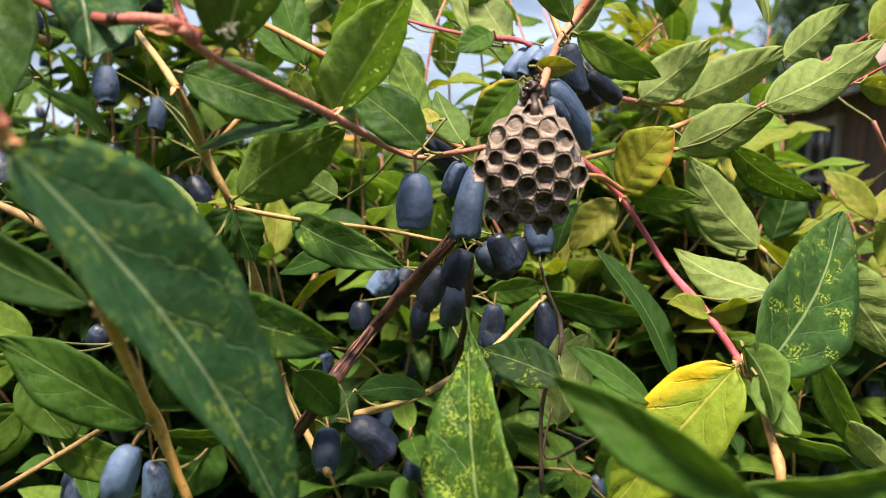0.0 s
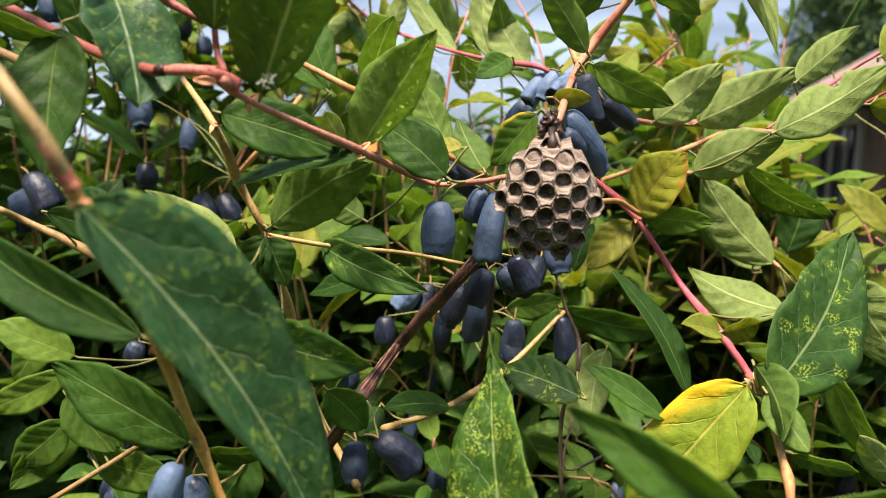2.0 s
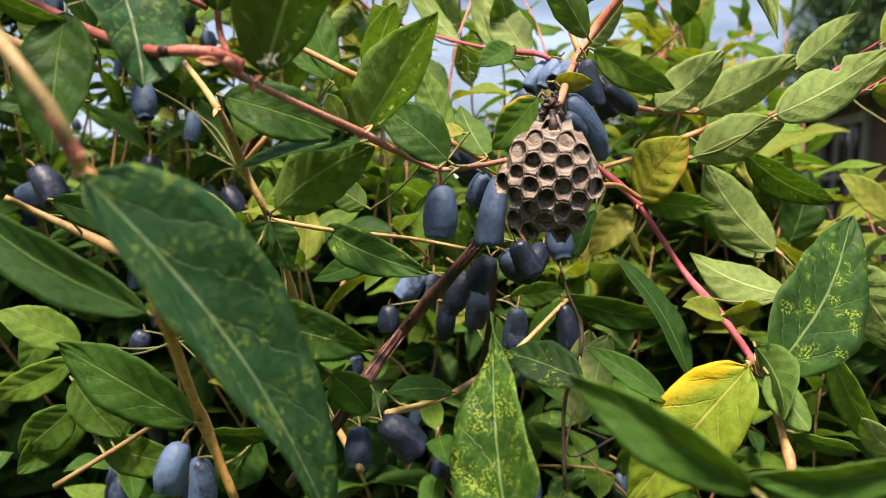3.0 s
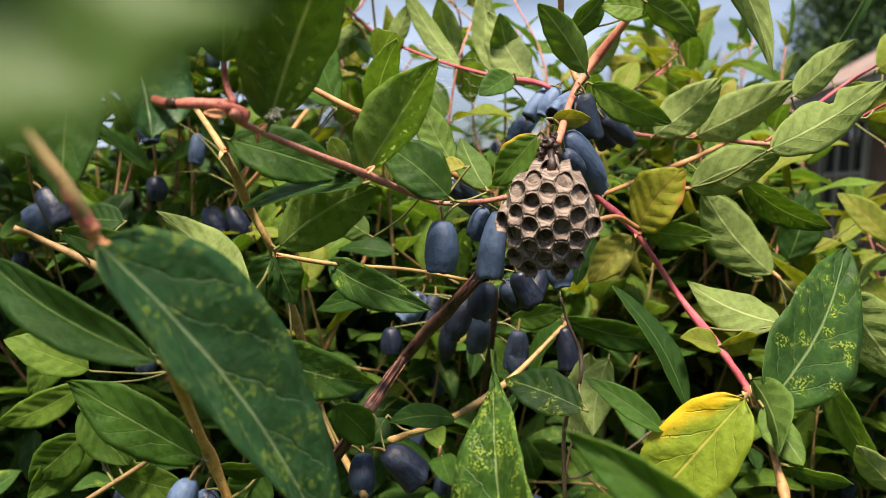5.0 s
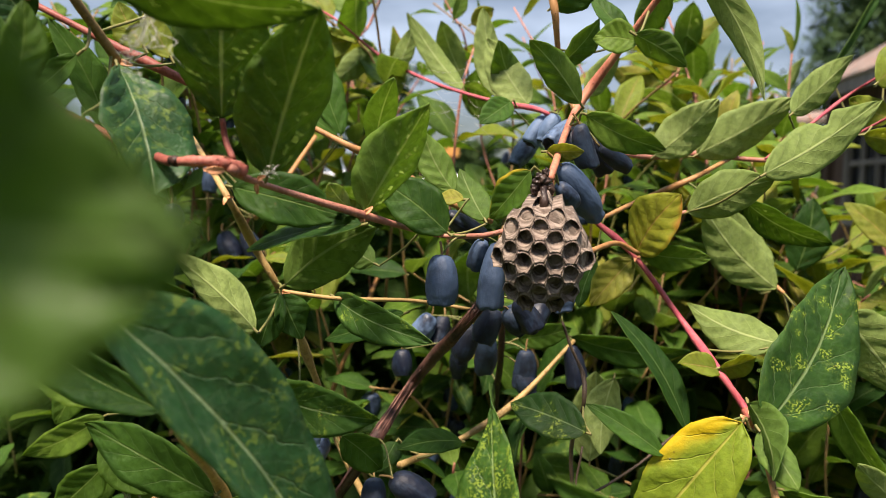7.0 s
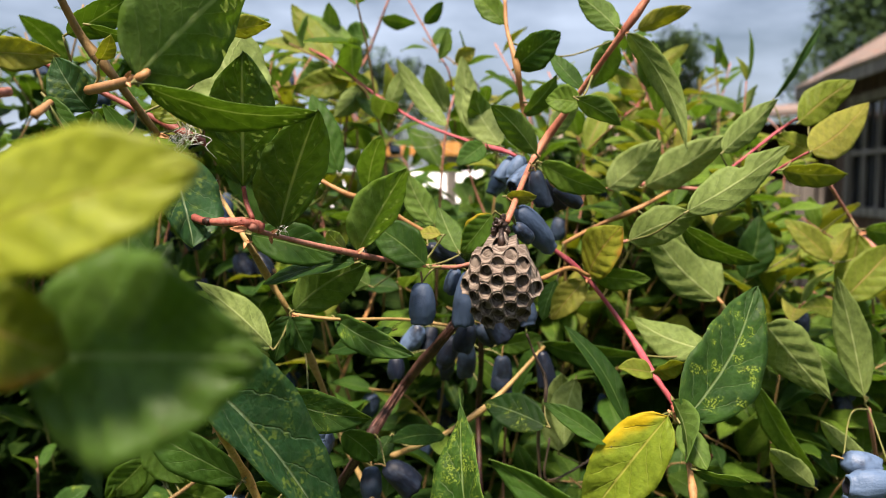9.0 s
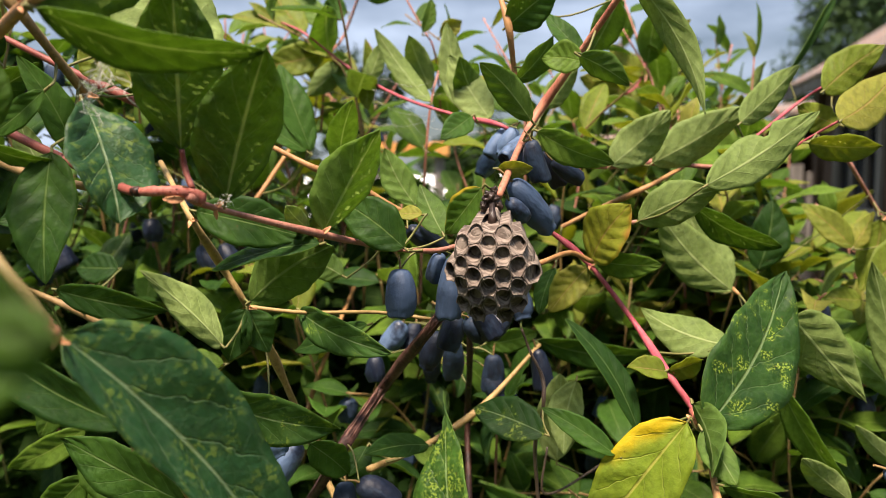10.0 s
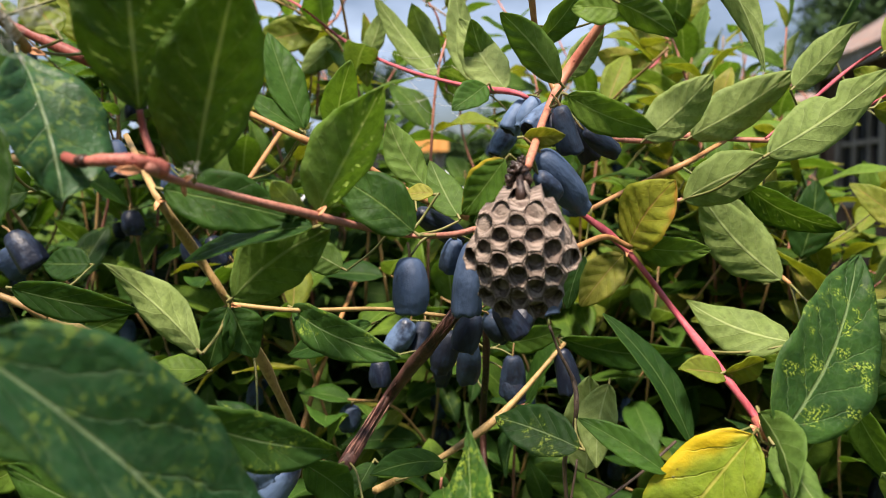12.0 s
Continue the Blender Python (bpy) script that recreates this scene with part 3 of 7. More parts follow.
br_T6 = stem(bush, "rose", [(-0.0581, 0.5326, 1.3389), (-0.0783, 0.5476, 1.2968), (-0.0860, 0.5239, 1.2755), (-0.0933, 0.5322, 1.2266)], 0.9, 1.0, ())
br_T7 = stem(bush, "rose", [(-0.0421, 0.4916, 1.3339), (-0.0181, 0.4874, 1.2913), (-0.0088, 0.4856, 1.2725), (-0.0065, 0.5178, 1.2340)], 0.6, 0.7, ())
br_T8 = stem(bush, "rose", [(0.0533, 0.3289, 1.1984), (0.0812, 0.3418, 1.1959), (0.1065, 0.3599, 1.1986), (0.1231, 0.3567, 1.1967), (0.1407, 0.3512, 1.1953)], 1.1, 1.2, (0.5,))
br_T9 = stem(bush, "orange", [(0.0568, 0.3154, 1.1693), (0.0774, 0.3509, 1.1762), (0.0966, 0.3414, 1.1854), (0.1189, 0.3564, 1.1961)], 1.0, 1.0, (0.6,))
br_T10 = stem(bush, "orange", [(0.0663, 0.2861, 1.1566), (0.0567, 0.2787, 1.1609), (0.0423, 0.2436, 1.1601)], 1.0, 1.0, ())
br_T11 = stem(bush, "rose", [(0.0835, 0.2856, 1.1729), (0.0782, 0.2848, 1.1712), (0.0697, 0.2956, 1.1627)], 0.8, 0.8, ())
br_RT = stem(bush, "red", [(0.1310, 0.3420, 1.1960), (0.1612, 0.3706, 1.2143), (0.1868, 0.3921, 1.2305), (0.1959, 0.3749, 1.2390)], 0.55, 0.65, (0.5,))
br_RT2 = stem(bush, "red", [(0.1435, 0.3325, 1.1931), (0.1648, 0.3302, 1.2064), (0.1745, 0.3166, 1.2144)], 0.5, 0.6, ())
br_RT3 = stem(bush, "rose", [(0.2225, 0.4191, 1.2030), (0.2524, 0.4377, 1.1683), (0.2579, 0.4268, 1.1572), (0.2703, 0.4251, 1.1256), (0.2899, 0.4226, 1.0799), (0.3125, 0.4397, 1.0241)], 1.1, 1.3, (0.4,))
br_F4 = stem(bush, "orange", [(-0.0845, 0.0997, 1.2149), (-0.1477, 0.2265, 1.2332), (-0.0803, 0.1410, 1.2279), (-0.0759, 0.1447, 1.2320)], 1.1, 1.3, (0.5,))
br_F4b = stem(bush, "tan", [(-0.1232, 0.1815, 1.2626), (-0.1212, 0.1932, 1.2494), (-0.1127, 0.1978, 1.2368), (-0.1065, 0.2192, 1.2176)], 1.3, 1.5, (0.5,))
br_RX = stem(bush, "maroon", [(-0.1781, 0.2458, 1.2554), (-0.1486, 0.2414, 1.2412), (-0.1190, 0.2401, 1.2267), (-0.0897, 0.2387, 1.2129), (-0.0830, 0.2400, 1.2098)], 1.1, 1.3, (0.6,))
br_RM = stem(bush, "maroon", [(-0.1420, 0.2140, 1.2113), (-0.1147, 0.2067, 1.1994), (-0.0973, 0.2005, 1.1923), (-0.0790, 0.1850, 1.1868), (-0.0728, 0.1802, 1.1860)], 1.5, 1.4, ())
br_RW = stem(bush, "tan", [(-0.1679, 0.2349, 1.2078), (-0.1486, 0.2303, 1.1990), (-0.1298, 0.2258, 1.1917), (-0.1106, 0.2266, 1.1874)], 1.5, 1.5, ())
br_DS = stem(bush, "brown", [(0.0160, 0.3452, 1.1229), (0.0155, 0.3602, 1.0976), (0.0136, 0.3910, 1.0581), (0.0157, 0.3512, 1.0158)], 1.6, 1.8, (), lumps=0.15)
br_N24s = stem(bush, "orange", [(0.1443, 0.3485, 1.1351), (0.1388, 0.3595, 1.1422), (0.1281, 0.3660, 1.1538)], 0.9, 1.0, ())
br_DL = stem(bush, "tan", [(-0.0969, 0.2700, 1.0746), (-0.1147, 0.2687, 1.0615), (-0.1384, 0.2571, 1.0457)], 0.8, 1.0, ())
br_DV = stem(bush, "dead", [(0.0517, 0.3229, 1.0683), (0.0504, 0.3214, 1.0466), (0.0757, 0.3424, 1.0512), (0.1005, 0.3637, 1.0623)], 0.5, 0.7, ())
br_LBt = stem(bush, "brown", [(-0.0744, 0.1806, 1.1861), (-0.0733, 0.1799, 1.1860), (-0.0722, 0.1799, 1.1860)], 1.1, 1.5, (), lumps=0.3)
br_A2p = stem(bush, "maroon", [(-0.0592, 0.1846, 1.1869), (-0.0628, 0.1892, 1.1924), (-0.0634, 0.1885, 1.1979)], 0.9, 0.8, ())
br_QB = stem(bush, "rose", [(-0.1000, 0.1150, 1.2220), (-0.1150, 0.0600, 1.2100), (-0.0850, 0.0150, 1.1960), (-0.0460, 0.0080, 1.1890)], 1.3, 1.0, ())
br_NB = stem(bush, "rose", [(0.0900, 0.3300, 0.9200), (0.1050, 0.2200, 1.0100), (0.1080, 0.1300, 1.0650), (0.1120, 0.0620, 1.1180)], 1.8, 1.1, ())
br_NC = stem(bush, "tan", [(0.0400, 0.3200, 0.9200), (0.0300, 0.2400, 1.0000), (0.0150, 0.1840, 1.0700)], 1.5, 1.0, ())
br_ND = stem(bush, "rose", [(0.2600, 0.4400, 0.9200), (0.2350, 0.3600, 1.0200), (0.2040, 0.3100, 1.0900)], 1.5, 1.0, ())
leaf(br_LB, "quilt", (-0.0516, 0.1902, 1.1828), (-0.0313, 0.1616, 1.2212), 24.1, -141, 0.3, 0.04, shape=0.8, curve=0)
leaf(br_A2p, "quilt", (-0.0638, 0.1894, 1.1979), (-0.0551, 0.1636, 1.2392), 24.0, -153, 0.2, 0.03, curve=0)
stem(br_F4, "green", [(-0.0803, 0.1410, 1.2279), (-0.0776, 0.1397, 1.2264), (-0.0766, 0.1354, 1.2265)], 0.5, 0.42, name="twig")
leaf(br_F4, "dark", (-0.0749, 0.1363, 1.2262), (-0.0311, 0.1585, 1.2203), 15.9, 57, 0.25, 0.1)
leaf(br_F4, "mid", (-0.0765, 0.1364, 1.2281), (-0.0477, 0.1560, 1.2645), 33.9, -132, 0.2, 0.05, shape=0.75)
stem(br_T2, "green", [(-0.0606, 0.2656, 1.2039), (-0.0684, 0.2595, 1.2130), (-0.0753, 0.2416, 1.2281)], 0.5, 0.42, name="twig")
leaf(br_T2, "pale", (-0.0763, 0.2420, 1.2298), (-0.1041, 0.2542, 1.2774), 36.7, -154, 0.2, 0.05)
leaf(br_F4b, "waxy", (-0.0950, 0.1950, 1.2126), (-0.0790, 0.1815, 1.1772), 27.0, -58, 0.35, 0.06, shape=1.45, curve=0, full=0.50)
stem(br_F4b, "green", [(-0.1072, 0.2165, 1.2200), (-0.1070, 0.2116, 1.2059), (-0.1070, 0.1986, 1.1995)], 0.5, 0.42, name="twig")
leaf(br_F4b, "dark", (-0.1069, 0.1980, 1.1977), (-0.1034, 0.1855, 1.1596), 19.2, -9, 0.2, 0.03)
stem(br_S1, "green", [(-0.0631, 0.1187, 1.1566), (-0.0657, 0.1255, 1.1548), (-0.0693, 0.1279, 1.1569)], 0.5, 0.42, name="twig")
leaf(br_S1, "waxy", (-0.0684, 0.1288, 1.1553), (-0.0275, 0.1701, 1.0760), 29.0, -62, 0.4, 0.03, shape=0.72, uneven=-0.16, full=0.55)
leaf(br_S2, "dark", (-0.0686, 0.1612, 1.1253), (-0.1261, 0.1841, 1.1474), 14.3, 5, 0.5, 0.02, shape=0.9, sharp=0.1)
leaf(br_S2, "dark", (-0.0711, 0.2023, 1.0884), (-0.1117, 0.2054, 1.1078), 17.6, 2, 0.2, 0.02)
leaf(br_S2, "dark", (-0.0708, 0.2159, 1.0813), (-0.0502, 0.2165, 1.0832), 9.0, 36, 0.2, 0.02)
stem(br_S2, "green", [(-0.0662, 0.2128, 1.0726), (-0.0626, 0.2217, 1.0736), (-0.0581, 0.2266, 1.0795)], 0.5, 0.42, name="twig")
leaf(br_S2, "dark", (-0.0591, 0.2259, 1.0778), (-0.0680, 0.2196, 1.0621), 15.9, -15, 0.2, 0.02)
stem(br_DL, "green", [(-0.1206, 0.2658, 1.0575), (-0.1294, 0.2720, 1.0662), (-0.1396, 0.2696, 1.0821)], 0.5, 0.42, name="twig")
leaf(br_DL, "mid", (-0.1382, 0.2695, 1.0807), (-0.1198, 0.2686, 1.0612), 15.9, -15, 0.2, 0.02)
stem(br_DL, "green", [(-0.1236, 0.2643, 1.0555), (-0.1279, 0.2735, 1.0538), (-0.1341, 0.2784, 1.0554)], 0.5, 0.42, name="twig")
leaf(br_DL, "mid", (-0.1322, 0.2779, 1.0552), (-0.0958, 0.2685, 1.0522), 16.1, -1, 0.2, 0.02)
stem(br_DL, "green", [(-0.1236, 0.2643, 1.0555), (-0.1308, 0.2748, 1.0583), (-0.1368, 0.2793, 1.0668)], 0.5, 0.42, name="twig")
leaf(br_DL, "mid", (-0.1380, 0.2785, 1.0655), (-0.1568, 0.2667, 1.0460), 15.1, -20, 0.2, 0.02)
stem(br_S3, "green", [(-0.0727, 0.2202, 1.1766), (-0.0708, 0.2182, 1.1773), (-0.0708, 0.2134, 1.1800)], 0.5, 0.42, name="twig")
leaf(br_S3, "dark", (-0.0689, 0.2138, 1.1795), (-0.0360, 0.2206, 1.1708), 16.4, -14, 0.15, 0.03)
stem(br_S3, "green", [(-0.0644, 0.2437, 1.1480), (-0.0612, 0.2409, 1.1467), (-0.0597, 0.2354, 1.1466)], 0.5, 0.42, name="twig")
leaf(br_S3, "dark", (-0.0581, 0.2347, 1.1476), (-0.0265, 0.2206, 1.1679), 19.6, -171, 0.1, 0.03)
leaf(br_LB, "dark", (-0.0300, 0.2166, 1.1690), (-0.0673, 0.2234, 1.1592), 15.3, 64, 0.15, 0.06)
leaf(br_S3, "dark", (-0.0621, 0.2422, 1.1437), (-0.0683, 0.2408, 1.1250), 13.2, 13, 0.2, 0.03)
leaf(br_S3, "dark", (-0.0613, 0.2425, 1.1432), (-0.0549, 0.2444, 1.1277), 13.3, -41, 0.2, 0.03)
leaf(br_S4, "spot", (-0.0458, 0.2556, 1.1411), (-0.0085, 0.2311, 1.1303), 13.6, 7, 0.25, 0.09)
leaf(br_S4, "dark", (-0.0214, 0.2614, 1.1350), (-0.0545, 0.2821, 1.1205), 10.5, 41, 0.2, 0.05)
stem(br_S2, "green", [(-0.0791, 0.1871, 1.1293), (-0.0704, 0.1947, 1.1247), (-0.0636, 0.1957, 1.1247)], 0.5, 0.42, name="twig")
leaf(br_S2, "spot", (-0.0617, 0.1962, 1.1241), (-0.0221, 0.2062, 1.1116), 16.0, 3, 0.25, 0.03)
stem(br_BS, "green", [(-0.0321, 0.2710, 1.0860), (-0.0361, 0.2614, 1.0873), (-0.0411, 0.2415, 1.0962)], 0.5, 0.42, name="twig")
leaf(br_BS, "dark", (-0.0400, 0.2425, 1.0948), (-0.0283, 0.2544, 1.0795), 13.5, -13, 0.15, 0.03)
stem(br_OB, "green", [(-0.0191, 0.2907, 1.0712), (-0.0098, 0.2915, 1.0737), (0.0008, 0.2874, 1.0802)], 0.5, 0.42, name="twig")
leaf(br_OB, "dark", (-0.0005, 0.2860, 1.0804), (-0.0232, 0.2621, 1.0841), 11.9, 59, 0.15, 0.03)
stem(br_OB, "green", [(-0.0166, 0.2965, 1.0707), (-0.0224, 0.3010, 1.0711), (-0.0275, 0.3030, 1.0754)], 0.5, 0.42, name="twig")
leaf(br_OB, "dark", (-0.0283, 0.3016, 1.0743), (-0.0345, 0.2908, 1.0652), 11.0, 29, 0.15, 0.03)
stem(br_S3, "green", [(-0.0625, 0.2451, 1.1441), (-0.0637, 0.2379, 1.1369), (-0.0633, 0.2225, 1.1337)], 0.5, 0.42, name="twig")
leaf(br_S3, "pale", (-0.0648, 0.2237, 1.1344), (-0.1063, 0.2552, 1.1562), 15.6, -188, 0.2, 0.04, shape=0.8, sharp=0.1, curve=0)
stem(br_T1, "green", [(-0.1486, 0.2967, 1.1323), (-0.1503, 0.2914, 1.1368), (-0.1539, 0.2794, 1.1460)], 0.5, 0.42, name="twig")
leaf(br_T1, "dark", (-0.1519, 0.2794, 1.1456), (-0.1062, 0.2803, 1.1369), 13.8, 9, 0.25, 0.04)
stem(br_T1, "green", [(-0.1387, 0.2938, 1.1290), (-0.1383, 0.2993, 1.1265), (-0.1397, 0.3015, 1.1251)], 0.5, 0.42, name="twig")
leaf(br_T1, "mid", (-0.1380, 0.3021, 1.1259), (-0.1223, 0.3074, 1.1328), 10.2, 18, 0.15, 0.03)
stem(br_T1, "green", [(-0.1030, 0.2959, 1.1041), (-0.0967, 0.3005, 1.1060), (-0.0885, 0.3009, 1.1107)], 0.5, 0.42, name="twig")
leaf(br_T1, "mid", (-0.0905, 0.3006, 1.1109), (-0.1120, 0.2978, 1.1127), 12.6, 52, 0.15, 0.03)
stem(br_T1, "green", [(-0.1683, 0.3025, 1.1389), (-0.1645, 0.3360, 1.1376), (-0.1588, 0.3534, 1.1469)], 0.5, 0.42, name="twig")
leaf(br_T1, "dark", (-0.1608, 0.3538, 1.1469), (-0.1843, 0.3581, 1.1469), 16.3, 25, 0.15, 0.03)
leaf(br_LB, "mid", (-0.0305, 0.2265, 1.1726), (-0.0092, 0.2092, 1.2048), 21.3, -146, 0.45, 0.05, shape=0.8, sharp=0.15)
stem(br_T2, "green", [(-0.0301, 0.2733, 1.1898), (-0.0336, 0.2860, 1.1901), (-0.0376, 0.2939, 1.1934)], 0.5, 0.42, name="twig")
leaf(br_T2, "mid", (-0.0370, 0.2925, 1.1947), (-0.0261, 0.2634, 1.2192), 12.3, -156, 0.2, 0.03)
stem(br_LB, "green", [(0.0010, 0.2474, 1.1644), (-0.0022, 0.2458, 1.1642), (-0.0037, 0.2414, 1.1646)], 0.5, 0.42, name="twig")
leaf(br_LB, "dark", (-0.0053, 0.2416, 1.1658), (-0.0287, 0.2447, 1.1826), 17.1, 14, 0.15, 0.04)
leaf(br_LB, "pale", (-0.0348, 0.2223, 1.1736), (-0.0388, 0.2100, 1.1810), 7.0, -150, 0.15, 0.03)
stem(br_T2, "green", [(-0.0043, 0.2877, 1.1740), (-0.0051, 0.2947, 1.1754), (-0.0049, 0.2982, 1.1774)], 0.5, 0.42, name="twig")
leaf(br_T2, "mid", (-0.0058, 0.2982, 1.1792), (-0.0187, 0.2974, 1.2031), 13.8, -163, 0.15, 0.03)
stem(br_LB, "green", [(-0.0048, 0.2551, 1.1640), (0.0012, 0.2631, 1.1649), (0.0079, 0.2646, 1.1679)], 0.5, 0.42, name="twig")
leaf(br_LB, "mid", (0.0072, 0.2660, 1.1692), (-0.0028, 0.2857, 1.1877), 12.0, -168, 0.15, 0.05)
stem(br_LB, "green", [(-0.0087, 0.2602, 1.1637), (-0.0047, 0.2659, 1.1685), (0.0010, 0.2657, 1.1768)], 0.5, 0.42, name="twig")
leaf(br_LB, "young", (-0.0008, 0.2666, 1.1766), (-0.0139, 0.2731, 1.1753), 7.3, 49, 0.15, 0.05)
stem(br_MB, "green", [(0.0294, 0.2388, 1.1872), (0.0257, 0.2401, 1.1861), (0.0230, 0.2383, 1.1878)], 0.5, 0.42, name="twig")
leaf(br_MB, "edged", (0.0219, 0.2392, 1.1864), (0.0092, 0.2496, 1.1702), 12.3, 26, 0.2, 0.05)
stem(br_T3, "green", [(-0.0996, 0.3944, 1.1832), (-0.0820, 0.3830, 1.1883), (-0.0627, 0.3544, 1.2038)], 0.5, 0.42, name="twig")
leaf(br_T3, "dark", (-0.0644, 0.3543, 1.2049), (-0.0865, 0.3527, 1.2205), 10.1, 33, 0.15, 0.05)
stem(br_T3, "green", [(-0.0996, 0.3944, 1.1832), (-0.0812, 0.3841, 1.1884), (-0.0620, 0.3563, 1.2032)], 0.5, 0.42, name="twig")
leaf(br_T3, "dark", (-0.0627, 0.3568, 1.2050), (-0.0805, 0.3685, 1.2493), 17.5, 34, 0.15, 0.05)
stem(br_T2, "green", [(-0.0090, 0.2854, 1.1762), (-0.0239, 0.3038, 1.1576), (-0.0371, 0.3082, 1.1474)], 0.5, 0.42, name="twig")
leaf(br_T2, "dark", (-0.0389, 0.3082, 1.1483), (-0.0558, 0.3078, 1.1568), 12.7, -172, 0.15, 0.05)
leaf(br_MB, "young", (0.0281, 0.2530, 1.1933), (0.0402, 0.2489, 1.1936), 7.2, 29, 0.3, 0.05)
stem(br_MB, "green", [(0.0379, 0.2762, 1.2044), (0.0406, 0.2753, 1.2054), (0.0414, 0.2720, 1.2086)], 0.5, 0.42, name="twig")
leaf(br_MB, "mid", (0.0433, 0.2721, 1.2078), (0.0723, 0.2724, 1.1957), 12.6, 23, 0.2, 0.04)
stem(br_MB, "green", [(0.0379, 0.2762, 1.2044), (0.0394, 0.2755, 1.2073), (0.0421, 0.2730, 1.2107)], 0.5, 0.42, name="twig")
leaf(br_MB, "mid", (0.0409, 0.2720, 1.2119), (0.0215, 0.2558, 1.2316), 12.0, 180, 0.2, 0.05)
stem(br_T5, "green", [(0.0144, 0.3468, 1.2198), (0.0199, 0.3509, 1.2185), (0.0264, 0.3510, 1.2179)], 0.5, 0.42, name="twig")
leaf(br_T5, "pale", (0.0254, 0.3514, 1.2195), (0.0057, 0.3598, 1.2508), 18.8, -170, 0.15, 0.03)
stem(br_T5, "green", [(-0.0072, 0.3763, 1.2289), (0.0019, 0.3875, 1.2260), (0.0113, 0.3916, 1.2259)], 0.5, 0.42, name="twig")
leaf(br_T5, "pale", (0.0110, 0.3916, 1.2279), (0.0029, 0.3933, 1.2731), 16.3, -156, 0.15, 0.03)
stem(br_MB, "green", [(0.0781, 0.2670, 1.2644), (0.0789, 0.2712, 1.2633), (0.0789, 0.2737, 1.2654)], 0.5, 0.42, name="twig")
leaf(br_MB, "pale", (0.0798, 0.2734, 1.2636), (0.1045, 0.2659, 1.2132), 12.5, -141, 0.25, 0.12, shape=0.7, sharp=0.1)
stem(br_T4, "green", [(0.0358, 0.3144, 1.2385), (0.0508, 0.3219, 1.2387), (0.0669, 0.3192, 1.2437)], 0.5, 0.42, name="twig")
leaf(br_T4, "dark", (0.0658, 0.3200, 1.2451), (0.0504, 0.3301, 1.2640), 9.8, 15, 0.2, 0.05)
stem(br_MB, "green", [(0.0658, 0.2794, 1.2468), (0.0614, 0.2718, 1.2373), (0.0553, 0.2555, 1.2346)], 0.5, 0.42, name="twig")
leaf(br_MB, "mid", (0.0570, 0.2556, 1.2336), (0.0750, 0.2567, 1.2232), 10.6, -146, 0.2, 0.05)
leaf(br_T4, "dark", (0.0325, 0.3108, 1.2547), (0.0536, 0.3092, 1.2711), 17.6, 23, 0.2, 0.05)
leaf(br_T4, "mid", (0.0367, 0.3164, 1.2325), (0.0530, 0.3173, 1.2521), 12.3, 38, 0.3, 0.05)
stem(br_T4, "green", [(0.0301, 0.3150, 1.2673), (0.0565, 0.3320, 1.2630), (0.0834, 0.3307, 1.2709)], 0.5, 0.42, name="twig")
leaf(br_T4, "dark", (0.0829, 0.3322, 1.2698), (0.0737, 0.3599, 1.2501), 15.8, -156, 0.2, 0.05)
stem(br_T4, "green", [(0.0278, 0.3218, 1.2829), (0.0275, 0.3271, 1.2801), (0.0286, 0.3292, 1.2777)], 0.5, 0.42, name="twig")
leaf(br_T4, "mid", (0.0273, 0.3297, 1.2791), (0.0115, 0.3357, 1.2959), 12.3, 6, 0.2, 0.05)
stem(br_MB, "green", [(0.0723, 0.2722, 1.2562), (0.0750, 0.2844, 1.2601), (0.0791, 0.2891, 1.2671)], 0.5, 0.42, name="twig")
leaf(br_MB, "mid", (0.0778, 0.2899, 1.2685), (0.0603, 0.2999, 1.2865), 12.5, 179, 0.2, 0.05)
leaf(br_T4, "blush", (0.0981, 0.3565, 1.2807), (0.1252, 0.3535, 1.2911), 11.2, -150, 0.2, 0.05)
stem(br_T5, "green", [(0.0393, 0.3375, 1.2079), (0.0462, 0.3527, 1.2135), (0.0518, 0.3583, 1.2236)], 0.5, 0.42, name="twig")
leaf(br_T5, "pale", (0.0530, 0.3588, 1.2252), (0.0690, 0.3651, 1.2471), 13.6, -151, 0.2, 0.05)
stem(br_T5, "green", [(-0.1047, 0.4855, 1.2920), (-0.1003, 0.4922, 1.2892), (-0.0947, 0.4942, 1.2876)], 0.5, 0.42, name="twig")
leaf(br_T5, "blush", (-0.0958, 0.4950, 1.2891), (-0.1293, 0.5182, 1.3319), 21.1, -168, 0.2, 0.05)
stem(br_T5, "green", [(-0.1079, 0.4909, 1.2940), (-0.1030, 0.4968, 1.2912), (-0.0961, 0.4990, 1.2906)], 0.5, 0.42, name="twig")
leaf(br_T5, "young", (-0.0981, 0.4988, 1.2909), (-0.1478, 0.4944, 1.2989), 15.3, 40, 0.2, 0.05)
stem(br_T5, "green", [(-0.0951, 0.4691, 1.2859), (-0.0874, 0.4794, 1.2770), (-0.0778, 0.4830, 1.2735)], 0.5, 0.42, name="twig")
leaf(br_T5, "young", (-0.0797, 0.4825, 1.2730), (-0.1169, 0.4723, 1.2636), 21.3, 2, 0.2, 0.05)
stem(br_T6, "green", [(-0.0812, 0.5387, 1.2888), (-0.0963, 0.5472, 1.2877), (-0.1100, 0.5455, 1.2942)], 0.5, 0.42, name="twig")
leaf(br_T6, "mid", (-0.1115, 0.5461, 1.2930), (-0.1382, 0.5582, 1.2708), 20.9, 177, 0.2, 0.05)
